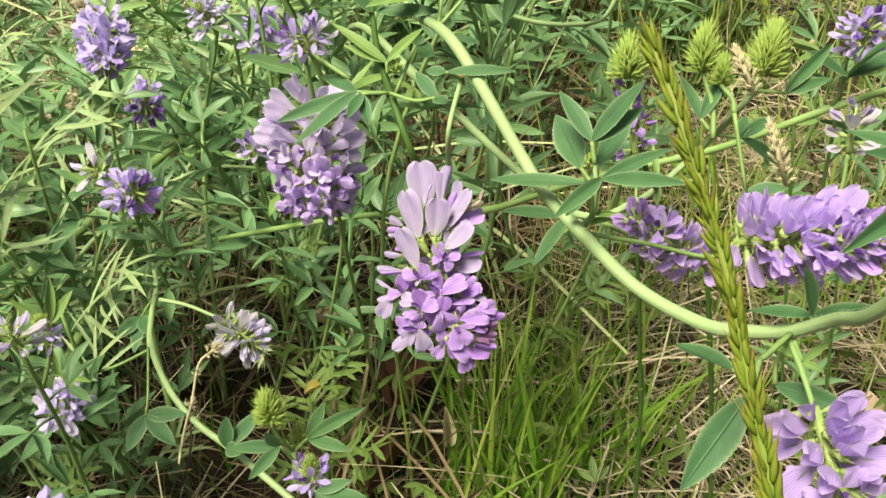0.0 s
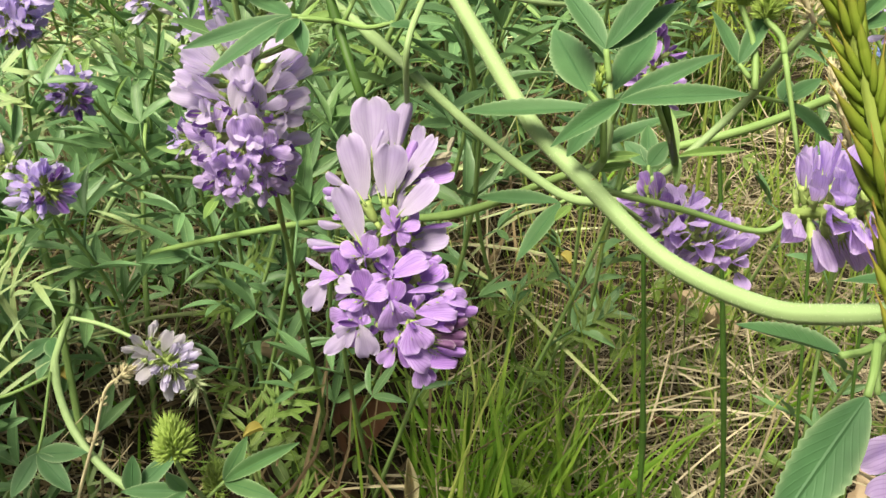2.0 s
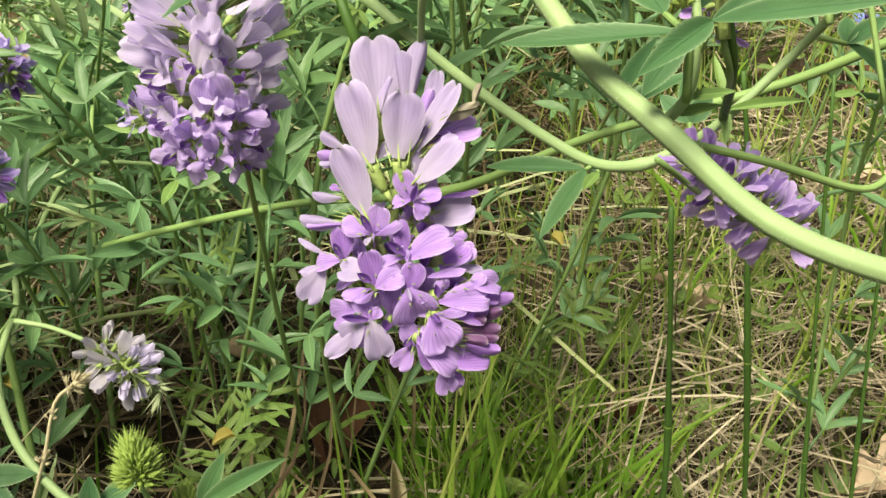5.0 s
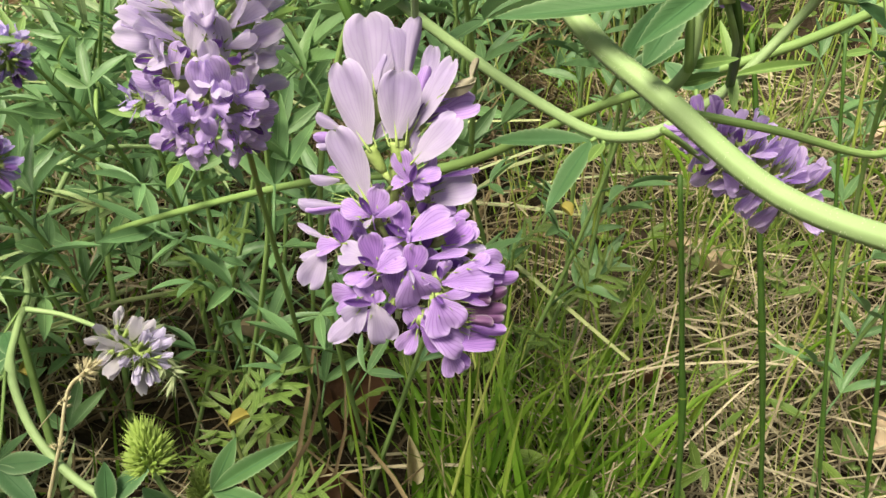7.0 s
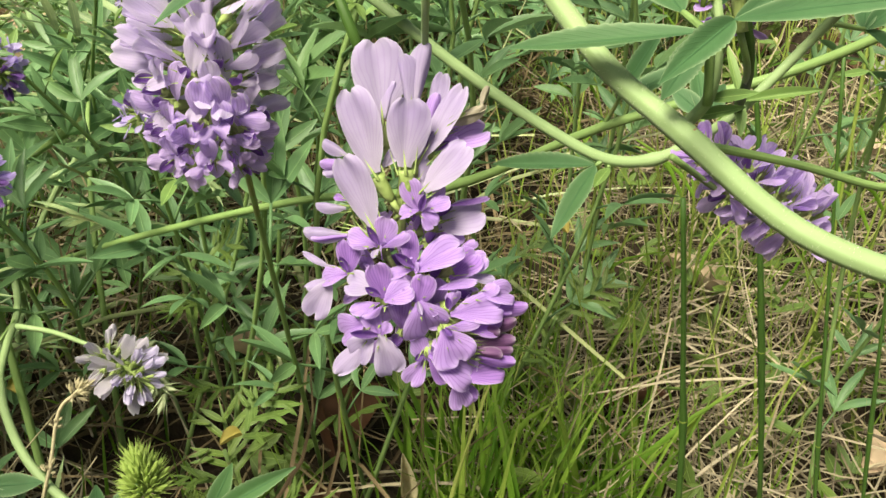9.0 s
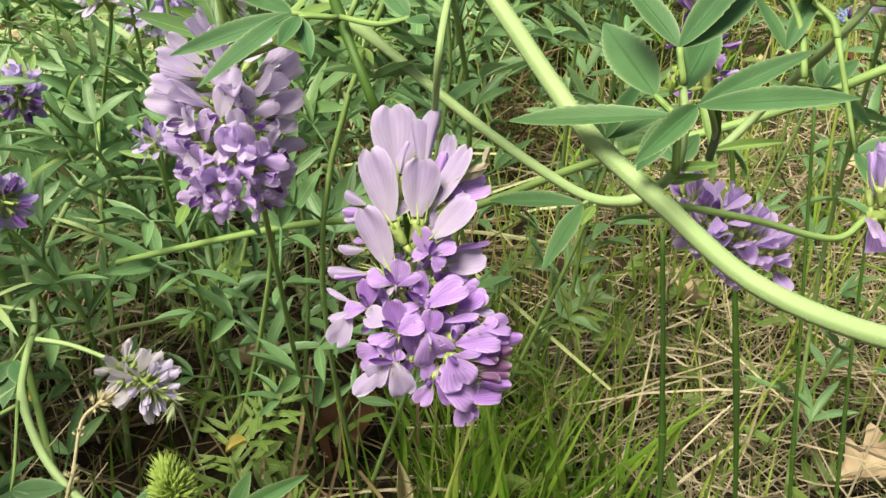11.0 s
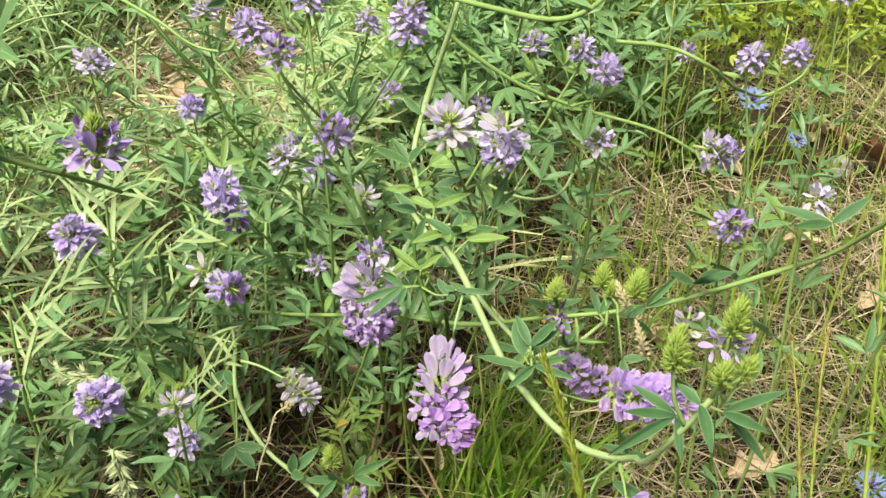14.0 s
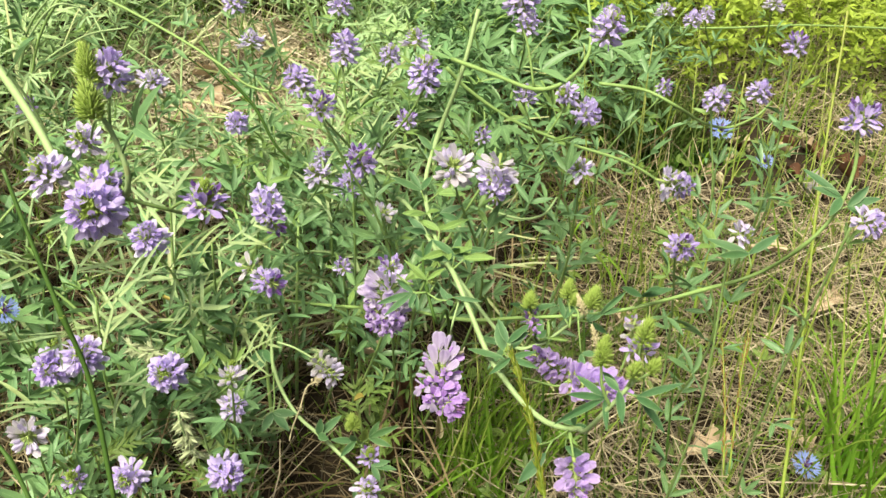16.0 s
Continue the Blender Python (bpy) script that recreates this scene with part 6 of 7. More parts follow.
flowering((-0.0525, 0.4431, 0.2337), 0.014, 0.0100, 12, "fresh", 154, SMALL_ONE)
flowering((-0.0906, 0.4588, 0.2608), 0.012, 0.0100, 12, "fresh", 155, SMALL_ONE)
flowering((0.0410, 0.4593, 0.2599), 0.014, 0.0100, 12, "fresh", 156, SMALL_ONE)
flowering((-0.1838, 0.5357, 0.2350), 0.014, 0.0110, 12, "fresh", 157, SMALL_ONE)
flowering((0.1331, 0.6962, 0.2077), 0.012, 0.0100, 10, "pale", 158, SMALL_ONE)
flowering((-0.1489, 0.4434, 0.2353), 0.012, 0.0100, 10, "pale", 159, SMALL_ONE)
flowering((-0.0310, 0.1683, 0.1021), 0.008, 0.0080, 8, "fading", 160, SMALL_ONE, (0, -0.6, 0.7), (0, 0.04), 3, 0, 0.05)
flowering((-0.0957, 0.4241, 0.1615), 0.014, 0.0090, 12, "fresh", 162, UPRIGHT)
flowering((-0.1032, 0.1897, 0.1475), 0.010, 0.0070, 8, "spent", 163, SPENT_ONE, (0, -0.3, 0.8), (-0.02, 0.06), 4)

# flower heads gone over, whose pale florets hang


def spent_head(top, tip, n, seed):
    """A withered head: an axis that hangs, with limp greenish-white florets."""
    rng = random.Random(seed)
    top, tip = Vector(top), Vector(tip)
    root = (top.x + 0.004, top.y + 0.05, ground_z(top.x + 0.004, top.y + 0.05) - 0.003)
    path = smooth_path([root, (top.x, top.y + 0.03, top.z * 0.7), top, top.lerp(tip, 0.5) + Vector((0, -0.003, 0)), tip], 6)
    ob = thing("withered_flower", root, "withered greenish-white alfalfa flower head hanging limp", "flower", "withered flowers")
    part("stalk", Shape().add(*tube(path, (0.0007, 0.0004), 6)).mesh("stalk", STEM), ob)
    for k in range(n):
        f = (k + 0.5) / n
        spot = top.lerp(tip, f)
        a = k * 2.4 + rng.uniform(-0.4, 0.4)
        out = Vector((math.cos(a), math.sin(a) - 0.3, rng.uniform(-0.9, 0.25)))
        part("floret", bud_mesh(SPENT), ob, frame_of(spot, out, (0, 0, 1), rng.uniform(0.006, 0.0095)))
    return ob


spent_head((-0.1330, 0.195, 0.1180), (-0.1255, 0.193, 0.0870), 26, 1)
spent_head((-0.1790, 0.250, 0.1150), (-0.1610, 0.248, 0.1120), 18, 2)
spent_head((-0.0800, 0.300, 0.0860), (-0.0690, 0.298, 0.0680), 16, 3)

# curved stems of the patch, bare of flowers where they show


def bare_stem(points, thick, label, mat=STEM, leaves=0, seed=0):
    path = smooth_path(points, 6)
    ob = thing("alfalfa_plant", path[0], label, "plant stem", "alfalfa stems")
    part("stem", Shape().add(*tube(path, thick, 8)).mesh("stem", mat), ob)
    rng = random.Random(seed)
    for k in range(leaves):
        i = int((k + 0.5) / leaves * (len(path) - 2))
        along = (path[i + 1] - path[i]).normalized()
        out = Matrix.Rotation(k * 2.4 + rng.random(), 3, along) @ along.orthogonal().normalized()
        part("leaf", trefoil_mesh(LEAF_FAR, rng.randrange(6)), ob, frame_of(path[i], out + along * 0.5 + Vector((0, 0, 0.3)), (0, -0.3, 1), rng.uniform(0.024, 0.034)))
    return ob


loop = bare_stem([(-0.0069, 0.2698, 0.2936), (0.0120, 0.2528, 0.2940), (0.0313, 0.2261, 0.2977), (0.0448, 0.2284, 0.3015), (0.0566, 0.2542, 0.3057), (0.0579, 0.2723, 0.3167), (0.0546, 0.2933, 0.3327)], (0.0011, 0.0008),
          "pale stem curving up out of the foliage", STEM_GREEN, 5, 1)
bare_stem([(-0.0105, 0.3254, 0.2698), (0.0032, 0.3292, 0.2563), (0.0310, 0.3309, 0.2391), (0.0626, 0.3354, 0.2268), (0.1003, 0.3312, 0.2191), (0.1248, 0.3252, 0.2087)], (0.0012, 0.0008), "thin green stem running down the bank", STEM_GREEN, 4, 2)
bare_stem([(0.0842, 0.3829, 0.2480), (0.1127, 0.3822, 0.2464), (0.1347, 0.3778, 0.2387), (0.1622, 0.4115, 0.2167), (0.1885, 0.4392, 0.2043), (0.2043, 0.4348, 0.2164), (0.2132, 0.4402, 0.2255)], (0.0012, 0.0008), "thin stem sagging under two flowers", STEM_GREEN, 3, 3)
bare_stem([(-0.2240, 0.3576, 0.2877), (-0.1930, 0.3425, 0.2814), (-0.1596, 0.3261, 0.2729), (-0.1336, 0.3105, 0.2657), (-0.1173, 0.3055, 0.2570), (-0.1016, 0.3050, 0.2560), (-0.1016, 0.3209, 0.2633), (-0.1096, 0.3302, 0.2791)], (0.0009, 0.0006), "pale stem arching over the foliage", STEM_GREEN, 5, 4)
arch = bare_stem([(-0.2016, 0.1902, 0.3185), (-0.1838, 0.1764, 0.3047), (-0.1639, 0.1577, 0.2925), (-0.1447, 0.1380, 0.2786), (-0.1338, 0.1314, 0.2770), (-0.1186, 0.1227, 0.2818), (-0.1134, 0.1181, 0.2935), (-0.1177, 0.1202, 0.3070), (-0.1212, 0.1192, 0.3153)], (0.0019, 0.0008),
                 "thick pale stem arching over, with flowers at its drooping tip", STEM, 3, 5)


def side_head(stem, start, centre, axis, length, radius, n, stage, seed, buds=0):
    """A flower head on a short stalk of a stem."""
    c, a = Vector(centre), Vector(axis).normalized()
    foot = c - a * length * 0.5
    mid = Vector(start).lerp(foot, 0.5) + Vector((0, 0, 0.004))
    part("peduncle", Shape().add(*tube(smooth_path([start, mid, foot], 5), (0.0006, 0.0005), 6)).mesh("peduncle", STEM_GREEN), stem)
    raceme(stem, foot, a, length, radius, n, stage, seed)
    if buds:
        bud_head(stem, foot + a * length * 0.6, a, 0.008, 0.0050, buds, seed + 3)


side_head(loop, (0.0579, 0.2723, 0.3167), (0.0583, 0.2190, 0.3295), (0.2, -0.3, 1), 0.018, 0.0090, 16, "fresh", 125)
side_head(loop, (0.0313, 0.2261, 0.2977), (0.0220, 0.2350, 0.3350), (0, -0.1, 1), 0.020, 0.0090, 18, "fresh", 126)
side_head(arch, (-0.1043, 0.1300, 0.2743), (-0.0817, 0.1010, 0.2950), (0.1, -0.1, 1), 0.010, 0.0090, 10, "dark", 138, 32)
side_head(arch, (-0.1297, 0.1227, 0.2819), (-0.1011, 0.0620, 0.3110), (0.1, -0.8, 0.5), 0.014, 0.0100, 22, "fresh", 139)
side_head(arch, (-0.1216, 0.1228, 0.2819), (-0.1239, 0.1195, 0.2863), (0.3, -0.5, -0.3), 0.018, 0.0092, 18, "dark", 140)
side_head(arch, (-0.1189, 0.1211, 0.3086), (-0.1186, 0.1263, 0.3273), (0.15, -0.2, 0.9), 0.016, 0.0085, 16, "fresh", 141)
side_head(arch, (-0.1516, 0.1455, 0.2814), (-0.1499, 0.1343, 0.2822), (-0.2, -0.4, 0.5), 0.016, 0.0090, 14, "pale", 142)
side_head(arch, (-0.1241, 0.1275, 0.3097), (-0.1500, 0.1684, 0.2809), (0, -0.5, 0.5), 0.012, 0.0080, 10, "pale", 161)
part("side_shoot", Shape().add(*tube(smooth_path([(-0.1186, 0.1227, 0.2818), (-0.1043, 0.1300, 0.2743), (-0.0987, 0.1549, 0.2574)], 5), (0.0008, 0.0006), 6)).mesh("side_shoot", STEM_GREEN), arch)
bud_head(arch, (-0.1213, 0.1145, 0.3152), (-0.1, 0, 1), 0.0130, 0.0075, 60, 70)
bud_head(arch, (-0.1232, 0.1206, 0.3255), (-0.1, 0, 1), 0.0140, 0.0062, 60, 71)
bare_stem([(-0.2010, 0.2360, 0.0331), (-0.1827, 0.2524, 0.0424), (-0.1650, 0.2698, 0.0536), (-0.1496, 0.2978, 0.0630), (-0.1441, 0.3283, 0.0764)], (0.0026, 0.0020), "old woody brown-green alfalfa stem", STEM_GREEN, 0, 7)
bare_stem([(-0.2111, 0.3142, 0.0489), (-0.1867, 0.3276, 0.0735), (-0.1554, 0.3511, 0.0960), (-0.1294, 0.3735, 0.1161), (-0.1105, 0.4008, 0.1244)], (0.0026, 0.0020), "old woody brown-green alfalfa stem", STEM_GREEN, 0, 8)
bare_stem([(0.0181, 0.2874, 0.2050), (0.0279, 0.2855, 0.2016), (0.0407, 0.2848, 0.2003), (0.0525, 0.2958, 0.1992), (0.0593, 0.3097, 0.2028)], (0.0008, 0.0007), "thin curved stalk below a pale flower", STEM, 1, 9)
bare_stem([(-0.1722, 0.4029, 0.2462), (-0.1542, 0.3934, 0.2288), (-0.1363, 0.3936, 0.2083), (-0.1234, 0.3918, 0.1843), (-0.1132, 0.3955, 0.1702)], (0.0012, 0.0009), "dark green stem across the foliage", STEM_DARK, 2, 10)
bare_stem([(0.1798, 0.7910, 0.1710), (0.2695, 0.7948, 0.1764), (0.3528, 0.8004, 0.1849), (0.4606, 0.8036, 0.1889)], (0.0012, 0.0010), "fallen pale stalk lying across the weeds", STEM_GREEN, 0, 11)
# pale stems that lean and cross through the patch
rng_stem = random.Random(57)
for k in range(34):
    x, y = rng_stem.uniform(-0.42, 0.03), rng_stem.uniform(0.26, 0.82)
    if x > -0.10 + 0.35 * (y - 0.26):
        x -= 0.12
    turn, reach = rng_stem.uniform(0, 6.28), rng_stem.uniform(0.07, 0.15)
    way = Vector((math.cos(turn), math.sin(turn) * 0.7, 0))
    g, tall = ground_z(x, y), rng_stem.uniform(0.10, 0.17)
    p = Vector((x, y, g + 0.01))
    bare_stem([p, p + way * reach * 0.25 + Vector((0, 0, tall * 0.62)), p + way * reach * 0.65 + Vector((0, 0, tall * 0.95)), p + way * reach + Vector((0, 0, tall * rng_stem.uniform(0.8, 1.15)))],
              (rng_stem.uniform(0.0010, 0.0015), 0.0007), "pale green alfalfa stem leaning through the foliage", STEM if k % 3 else STEM_GREEN, 3, 60 + k)
# dark wiry stems at the back of the patch
for k in range(12):
    x, y = rng_stem.uniform(-0.45, -0.10), rng_stem.uniform(0.50, 0.85)
    turn, reach = rng_stem.uniform(-0.6, 0.6) + (3.14 if k % 2 else 0.0), rng_stem.uniform(0.08, 0.15)
    way = Vector((math.cos(turn), math.sin(turn) * 0.6, 0))
    p = Vector((x, y, ground_z(x, y) + 0.005))
    bare_stem([p, p + way * reach * 0.4 + Vector((0, 0, 0.05)), p + way * reach + Vector((0, 0, rng_stem.uniform(0.08, 0.13)))], (0.0009, 0.0006), "thin dark stem leaning over bleached litter", STEM_DARK, 2, 120 + k)
# ---------------------------------------------------------------- grasses that stand alone


def culm(points, thick, label, mat=CULM):
    path = smooth_path(points, 6)
    ob = thing("tall_grass", path[0], label, "grass", "tall grasses")
    part("stalk", Shape().add(*tube(path, thick, 7, knobs=((len(path) // 2, 0.5),))).mesh("stalk", mat), ob)
    i = len(path) // 2
    ring = tube([path[i] - Vector((0, 0, 0.0008)), path[i], path[i] + Vector((0, 0, 0.0008))], [thick[0] * 1.05, thick[0] * 1.35, thick[0] * 1.0], 7)
    part("joint", Shape().add(*ring).mesh("joint", CULM), ob)
    if mat is STEM_DARK:
        return ob
    way = Vector((math.sin(path[0].x * 900), math.cos(path[0].x * 700) * 0.4, 1.6)).normalized()
    base = np.array([path[len(path) // 3]])
    side = unit(np.cross(np.array([way]), np.array([[0.2, 1.0, 0.1]])))
    bend = np.array([[way.x * 0.6, way.y * 0.6, -0.5]])
    blade = ribbons(base, np.array([way]), side, np.array([0.055]), np.array([0.0009]), bend, (0.8, 1, 0.9, 0.6, 0.05))
    part("blade", mesh_fast("blade", *blade, GRASS), ob)
    return ob


def on_ground(x, y):
    return (x, y, ground_z(x, y) - 0.004)


for a, b in (((0.1750, 0.3900, 0.2600), (0.178, 0.380)), ((0.2300, 0.3600, 0.2300), (0.215, 0.350)), ((0.2550, 0.3550, 0.2700), (0.235, 0.340)), ((0.1200, 0.4200, 0.2700), (0.125, 0.410))):
    g = on_ground(*b)
    mid = Vector(a).lerp(Vector(g), 0.5) + Vector((0.003, 0.002, 0))
    culm([g, mid, a], (0.0006, 0.0004), "thin upright yellow-green grass stalk", CULM)
for low, mid, top in (((0.0594, 0.2114, 0.0899), (0.0559, 0.2114, 0.1305), (0.0517, 0.2114, 0.1652)),
                      ((0.09, 0.2342, 0.0676), (0.0759, 0.2342, 0.1566), (0.0703, 0.2342, 0.1849)),
                      ((0.1373, 0.2869, 0.0174), (0.1289, 0.2869, 0.0797), (0.1164, 0.2869, 0.1718)),
                      ((0.156, 0.29, 0.0135), (0.1474, 0.29, 0.083), (0.1421, 0.29, 0.1328))):
    low, mid = Vector(low), Vector(mid)
    g = low + (low - mid).normalized() * 0.06
    g.z = ground_z(g.x, g.y) - 0.004
    culm([g, low, mid, top], (0.0007, 0.0005), "thin upright dark green grass stalk", STEM_DARK)
rng_culm = random.Random(31)
for k in range(30):
    x, y = rng_culm.uniform(0.06, 0.46), rng_culm.uniform(0.34, 0.80)
    if x < 0.04 + 0.25 * (y - 0.34):
        continue
    g = Vector(on_ground(x, y))
    tip = g + Vector((rng_culm.gauss(0, 0.018), rng_culm.gauss(0, 0.015), rng_culm.uniform(0.10, 0.24)))
    culm([g, g.lerp(tip, 0.5) + Vector((rng_culm.gauss(0, 0.004), 0, 0)), tip], (0.0007, 0.0003), "thin upright yellow-green grass stalk", CULM)
culm([(-0.1145, 0.0735, 0.1785), (-0.1239, 0.0885, 0.2238), (-0.1318, 0.0922, 0.2499), (-0.1413, 0.0994, 0.2721), (-0.1516, 0.1081, 0.2968)], (0.0010, 0.0007), "slender dark grass stalk leaning across the patch", STEM_DARK)
culm([(-0.1577, 0.0928, 0.1527), (-0.1683, 0.1015, 0.1677), (-0.1759, 0.1058, 0.1750)], (0.0010, 0.0008), "slender dark grass stalk", STEM_DARK)


def seed_spike(points, label, width, n, seed, thick=0.0006, mat=SPIKE):
    """A grass ear: overlapping pointed spikelets, two rows, each with a fine awn."""
    rng = random.Random(seed)
    path = smooth_path(points, 8)
    ear = thing("grass_ear", path[0], label, "grass ear", "grass ears")
    part("stalk", Shape().add(*tube(path, (thick, thick * 0.6), 7)).mesh("stalk", CULM), ear)
    for k in range(n):
        step = (0.12 + 0.88 * k / n) * (len(path) - 1)
        i = min(len(path) - 2, int(step))
        root = path[i].lerp(path[i + 1], step - i)
        along = (path[i + 1] - path[i]).normalized()
        out = Matrix.Rotation((k % 2) * math.pi + rng.uniform(-1.3, 1.3), 3, along) @ Vector((1, -0.2, 0))
        ahead = along + out * rng.uniform(0.08, 0.40) + Vector((rng.gauss(0, 0.06), rng.gauss(0, 0.06), 0))
        ln = width * rng.uniform(1.9, 3.1) * (1 - 0.3 * k / n)
        s = Shape().add(*tube([(0, ln * y, 0) for y in (0, 0.15, 0.45, 0.75, 1.0, 1.35)], [ln * r for r in (0.02, 0.080, 0.105, 0.070, 0.018, 0.003)], 6))
        part("spikelet", s.mesh("spikelet", mat), ear, frame_of(root + out * thick * 0.8, ahead, out))
    return ear


seed_spike([(0.0442, 0.0829, 0.1872), (0.0415, 0.0856, 0.1953), (0.0385, 0.0885, 0.2062), (0.0345, 0.0922, 0.2205), (0.0300, 0.0955, 0.2332), (0.0246, 0.0995, 0.2460)],
           "olive-green grass ear flushed red on a thin stalk", 0.0016, 150, 81, 0.0005)
seed_spike([(0.1442, 0.1698, 0.1324), (0.1457, 0.1923, 0.1721), (0.1476, 0.2035, 0.1921)], "thin reddish-green grass ear", 0.0016, 30, 82, 0.0005, EAR_RED)
seed_spike([(0.1960, 0.2102, 0.0717), (0.2004, 0.2586, 0.1538), (0.2026, 0.3021, 0.2276), (0.2099, 0.3523, 0.3127)], "tall yellow-green grass ear swaying over the straw", 0.0026, 40, 83, 0.0010)
seed_spike([(0.1466, 0.1807, 0.1208), (0.1445, 0.1980, 0.1501), (0.1402, 0.2151, 0.1793)], "thin reddish-green grass ear", 0.0016, 30, 84, 0.0005, EAR_RED)

# ---------------------------------------------------------------- mugwort and lobed weeds


def lobed_surface(seed, pairs=4, slim=0.05, ln=0.42, twice=True):
    """A feathered leaf of length 1 along +Y: slim pointed lobes in pairs on a winged midrib."""
    rng = random.Random(seed)
    s = Shape()

    def lobe(m, length, wide):
        def fn(u, v):
            w = wide * (0.55 + 0.65 * math.sin(math.pi * min(1, u * 0.9 + 0.1))) * (1 - u ** 5)
            return (v * w, u * length, abs(v) * w * 0.35 + 0.10 * length * math.sin(u * 2.5 + seed))
        s.add(*sheet(fn, 6, 2), 0, m)

    lobe(Matrix(), 1.0, slim * 0.9)
    for k in range(pairs):
        y = 0.28 + 0.55 * k / pairs
        for sgn in (-1, 1):
            turn = sgn * rng.uniform(26, 56)
            size = ln * (1 - 0.45 * k / pairs) * rng.uniform(0.8, 1.15)
            m = pose(0, y + rng.uniform(-0.03, 0.03), 0.03, rng.uniform(-18, 18), rng.uniform(-20, 20), turn)
            lobe(m, size, slim)
            if twice and size > ln * 0.75 and rng.random() < 0.7:
                lobe(m @ pose(0, size * 0.5, 0.01, 0, 0, sgn * 35), size * 0.45, slim * 0.8)
    return s


LOBES = {}


def lobed_mesh(mat, kind):
    key = (mat.name, kind)
    if key not in LOBES:
        shape = lobed_surface(kind, 3, 0.017, 0.58, False) if mat is MUGWORT else lobed_surface(kind + 20, 4, 0.026, 0.46)
        LOBES[key] = shape.mesh("leaf", mat)
    return LOBES[key]


def weed(root, top, n, size, mat, label, category, seed, name="mugwort_plant", flat=0.2):
    rng = random.Random(seed)
    root, top = Vector(root), Vector(top)
    mid = root.lerp(top, 0.5) + Vector((rng.uniform(-0.01, 0.01), rng.uniform(-0.01, 0.01), 0))
    path = smooth_path([root, mid, top], 8)
    ob = thing(name, root, label, category, category + " plants")
    part("stem", Shape().add(*tube(path, (0.0012, 0.0006), 7)).mesh("stem", STEM_GREEN), ob)
    for k in range(n):
        i = min(len(path) - 2, int((0.25 + 0.75 * (k + 0.5) / n) * (len(path) - 1)))
        along = (path[i + 1] - path[i]).normalized()
        out = Matrix.Rotation(k * 2.4 + rng.uniform(-0.5, 0.5), 3, along) @ along.orthogonal().normalized()
        part("leaf", lobed_mesh(mat, rng.randrange(4)), ob, frame_of(path[i], out + along * (0.3 + 0.6 * k / n), along + Vector((0, -flat, 0)), rng.uniform(*size)))
    return ob


MUG = "silvery-green mugwort with finely cut feathered leaves"
for k, (x, y, z) in enumerate(((-0.187, 0.235, 0.157), (-0.165, 0.300, 0.185), (-0.205, 0.330, 0.175), (-0.139, 0.290, 0.164), (-0.240, 0.300, 0.150),
                               (-0.080, 0.350, 0.190), (-0.085, 0.420, 0.230))):
    weed((x * 0.95, y + 0.03, ground_z(x * 0.95, y + 0.03)), (x, y, z), 6, (0.044, 0.076), MUGWORT, MUG, "mugwort", 200 + k)
weed((-0.110, 0.262, ground_z(-0.110, 0.262)), (-0.1164, 0.2412, 0.122), 6, (0.026, 0.040), MUGWORT, MUG, "mugwort", 210)
LOB = "low weed with deeply lobed green leaves"
for k, (x, y, z) in enumerate(((-0.050, 0.280, 0.060), (-0.062, 0.315, 0.105), (-0.190, 0.215, 0.060), (-0.130, 0.225, 0.055), (0.060, 0.350, 0.060), (0.045, 0.370, 0.075))):
    weed((x, y + 0.015, ground_z(x, y + 0.015)), (x, y, z), 6, (0.022, 0.038), LOBED, LOB, "lobed weed", 230 + k, "lobed_weed", 0.3)

# ---------------------------------------------------------------- cornflowers


def cornflower(place, size, seed, tilt=(0, -0.5, 1)):
    rng = random.Random(seed)
    place = Vector(place)
    ob = thing("cornflower", place, "blue cornflower with ragged trumpet florets", "flower", "cornflowers")
    root = Vector(on_ground(place.x + 0.01, place.y + 0.02))
    part("stem", Shape().add(*tube(smooth_path([root, root.lerp(place, 0.6) + Vector((0.006, 0, 0)), place], 6), (0.0007, 0.0006), 6)).mesh("stem", STEM_GREEN), ob)
    up = Vector(tilt).normalized()
    part("calyx", Shape().add(*tube([place - up * 0.006, place - up * 0.004, place, place + up * 0.002], [0.001, 0.0032, 0.0026, 0.002], 8)).mesh("calyx", BUD), ob)
    side = up.orthogonal().normalized()
    for k in range(9):
        a = k * 2 * math.pi / 9 + rng.uniform(-0.15, 0.15)
        out = Matrix.Rotation(a, 3, up) @ side
        s = Shape()
        for t in (-28, 0, 28):
            s.add(*petal(0.0058, 0.0015, 0.6, 0.6, 0.3, 0.2, 0.2, nu=4, nv=2), 0, pose(0, 0.0055, 0, rng.uniform(-8, 12), 0, t))
        s.add(*tube([(0, 0, 0), (0, 0.006, 0)], (0.0004, 0.0010), 5))
        part("floret", s.mesh("floret", BLUE), ob, frame_of(place, out + up * 0.35, up, size))
    for k in range(10):
        a = k * 2.4
        out = (Matrix.Rotation(a, 3, up) @ side) * (0.0004 * k ** 0.5)
        part("stamen", Shape().add(*tube([place, place + out * 1.5 + up * 0.004, place + out * 3 + up * 0.007], (0.0004, 0.0003), 4)).mesh("stamen", DEEP), ob)
    return ob


cornflower((0.2543, 0.3076, 0.0155), 1.0, 1)
cornflower((0.1893, 0.4596, 0.1926), 1.0, 2, (0, -0.5, 0.9))
cornflower((0.2513, 0.5260, 0.1422), 0.8, 3)
cornflower((-0.2456, 0.2447, 0.1359), 0.8, 4, (0.6, -0.5, 0.6))

# ---------------------------------------------------------------- litter on the ground


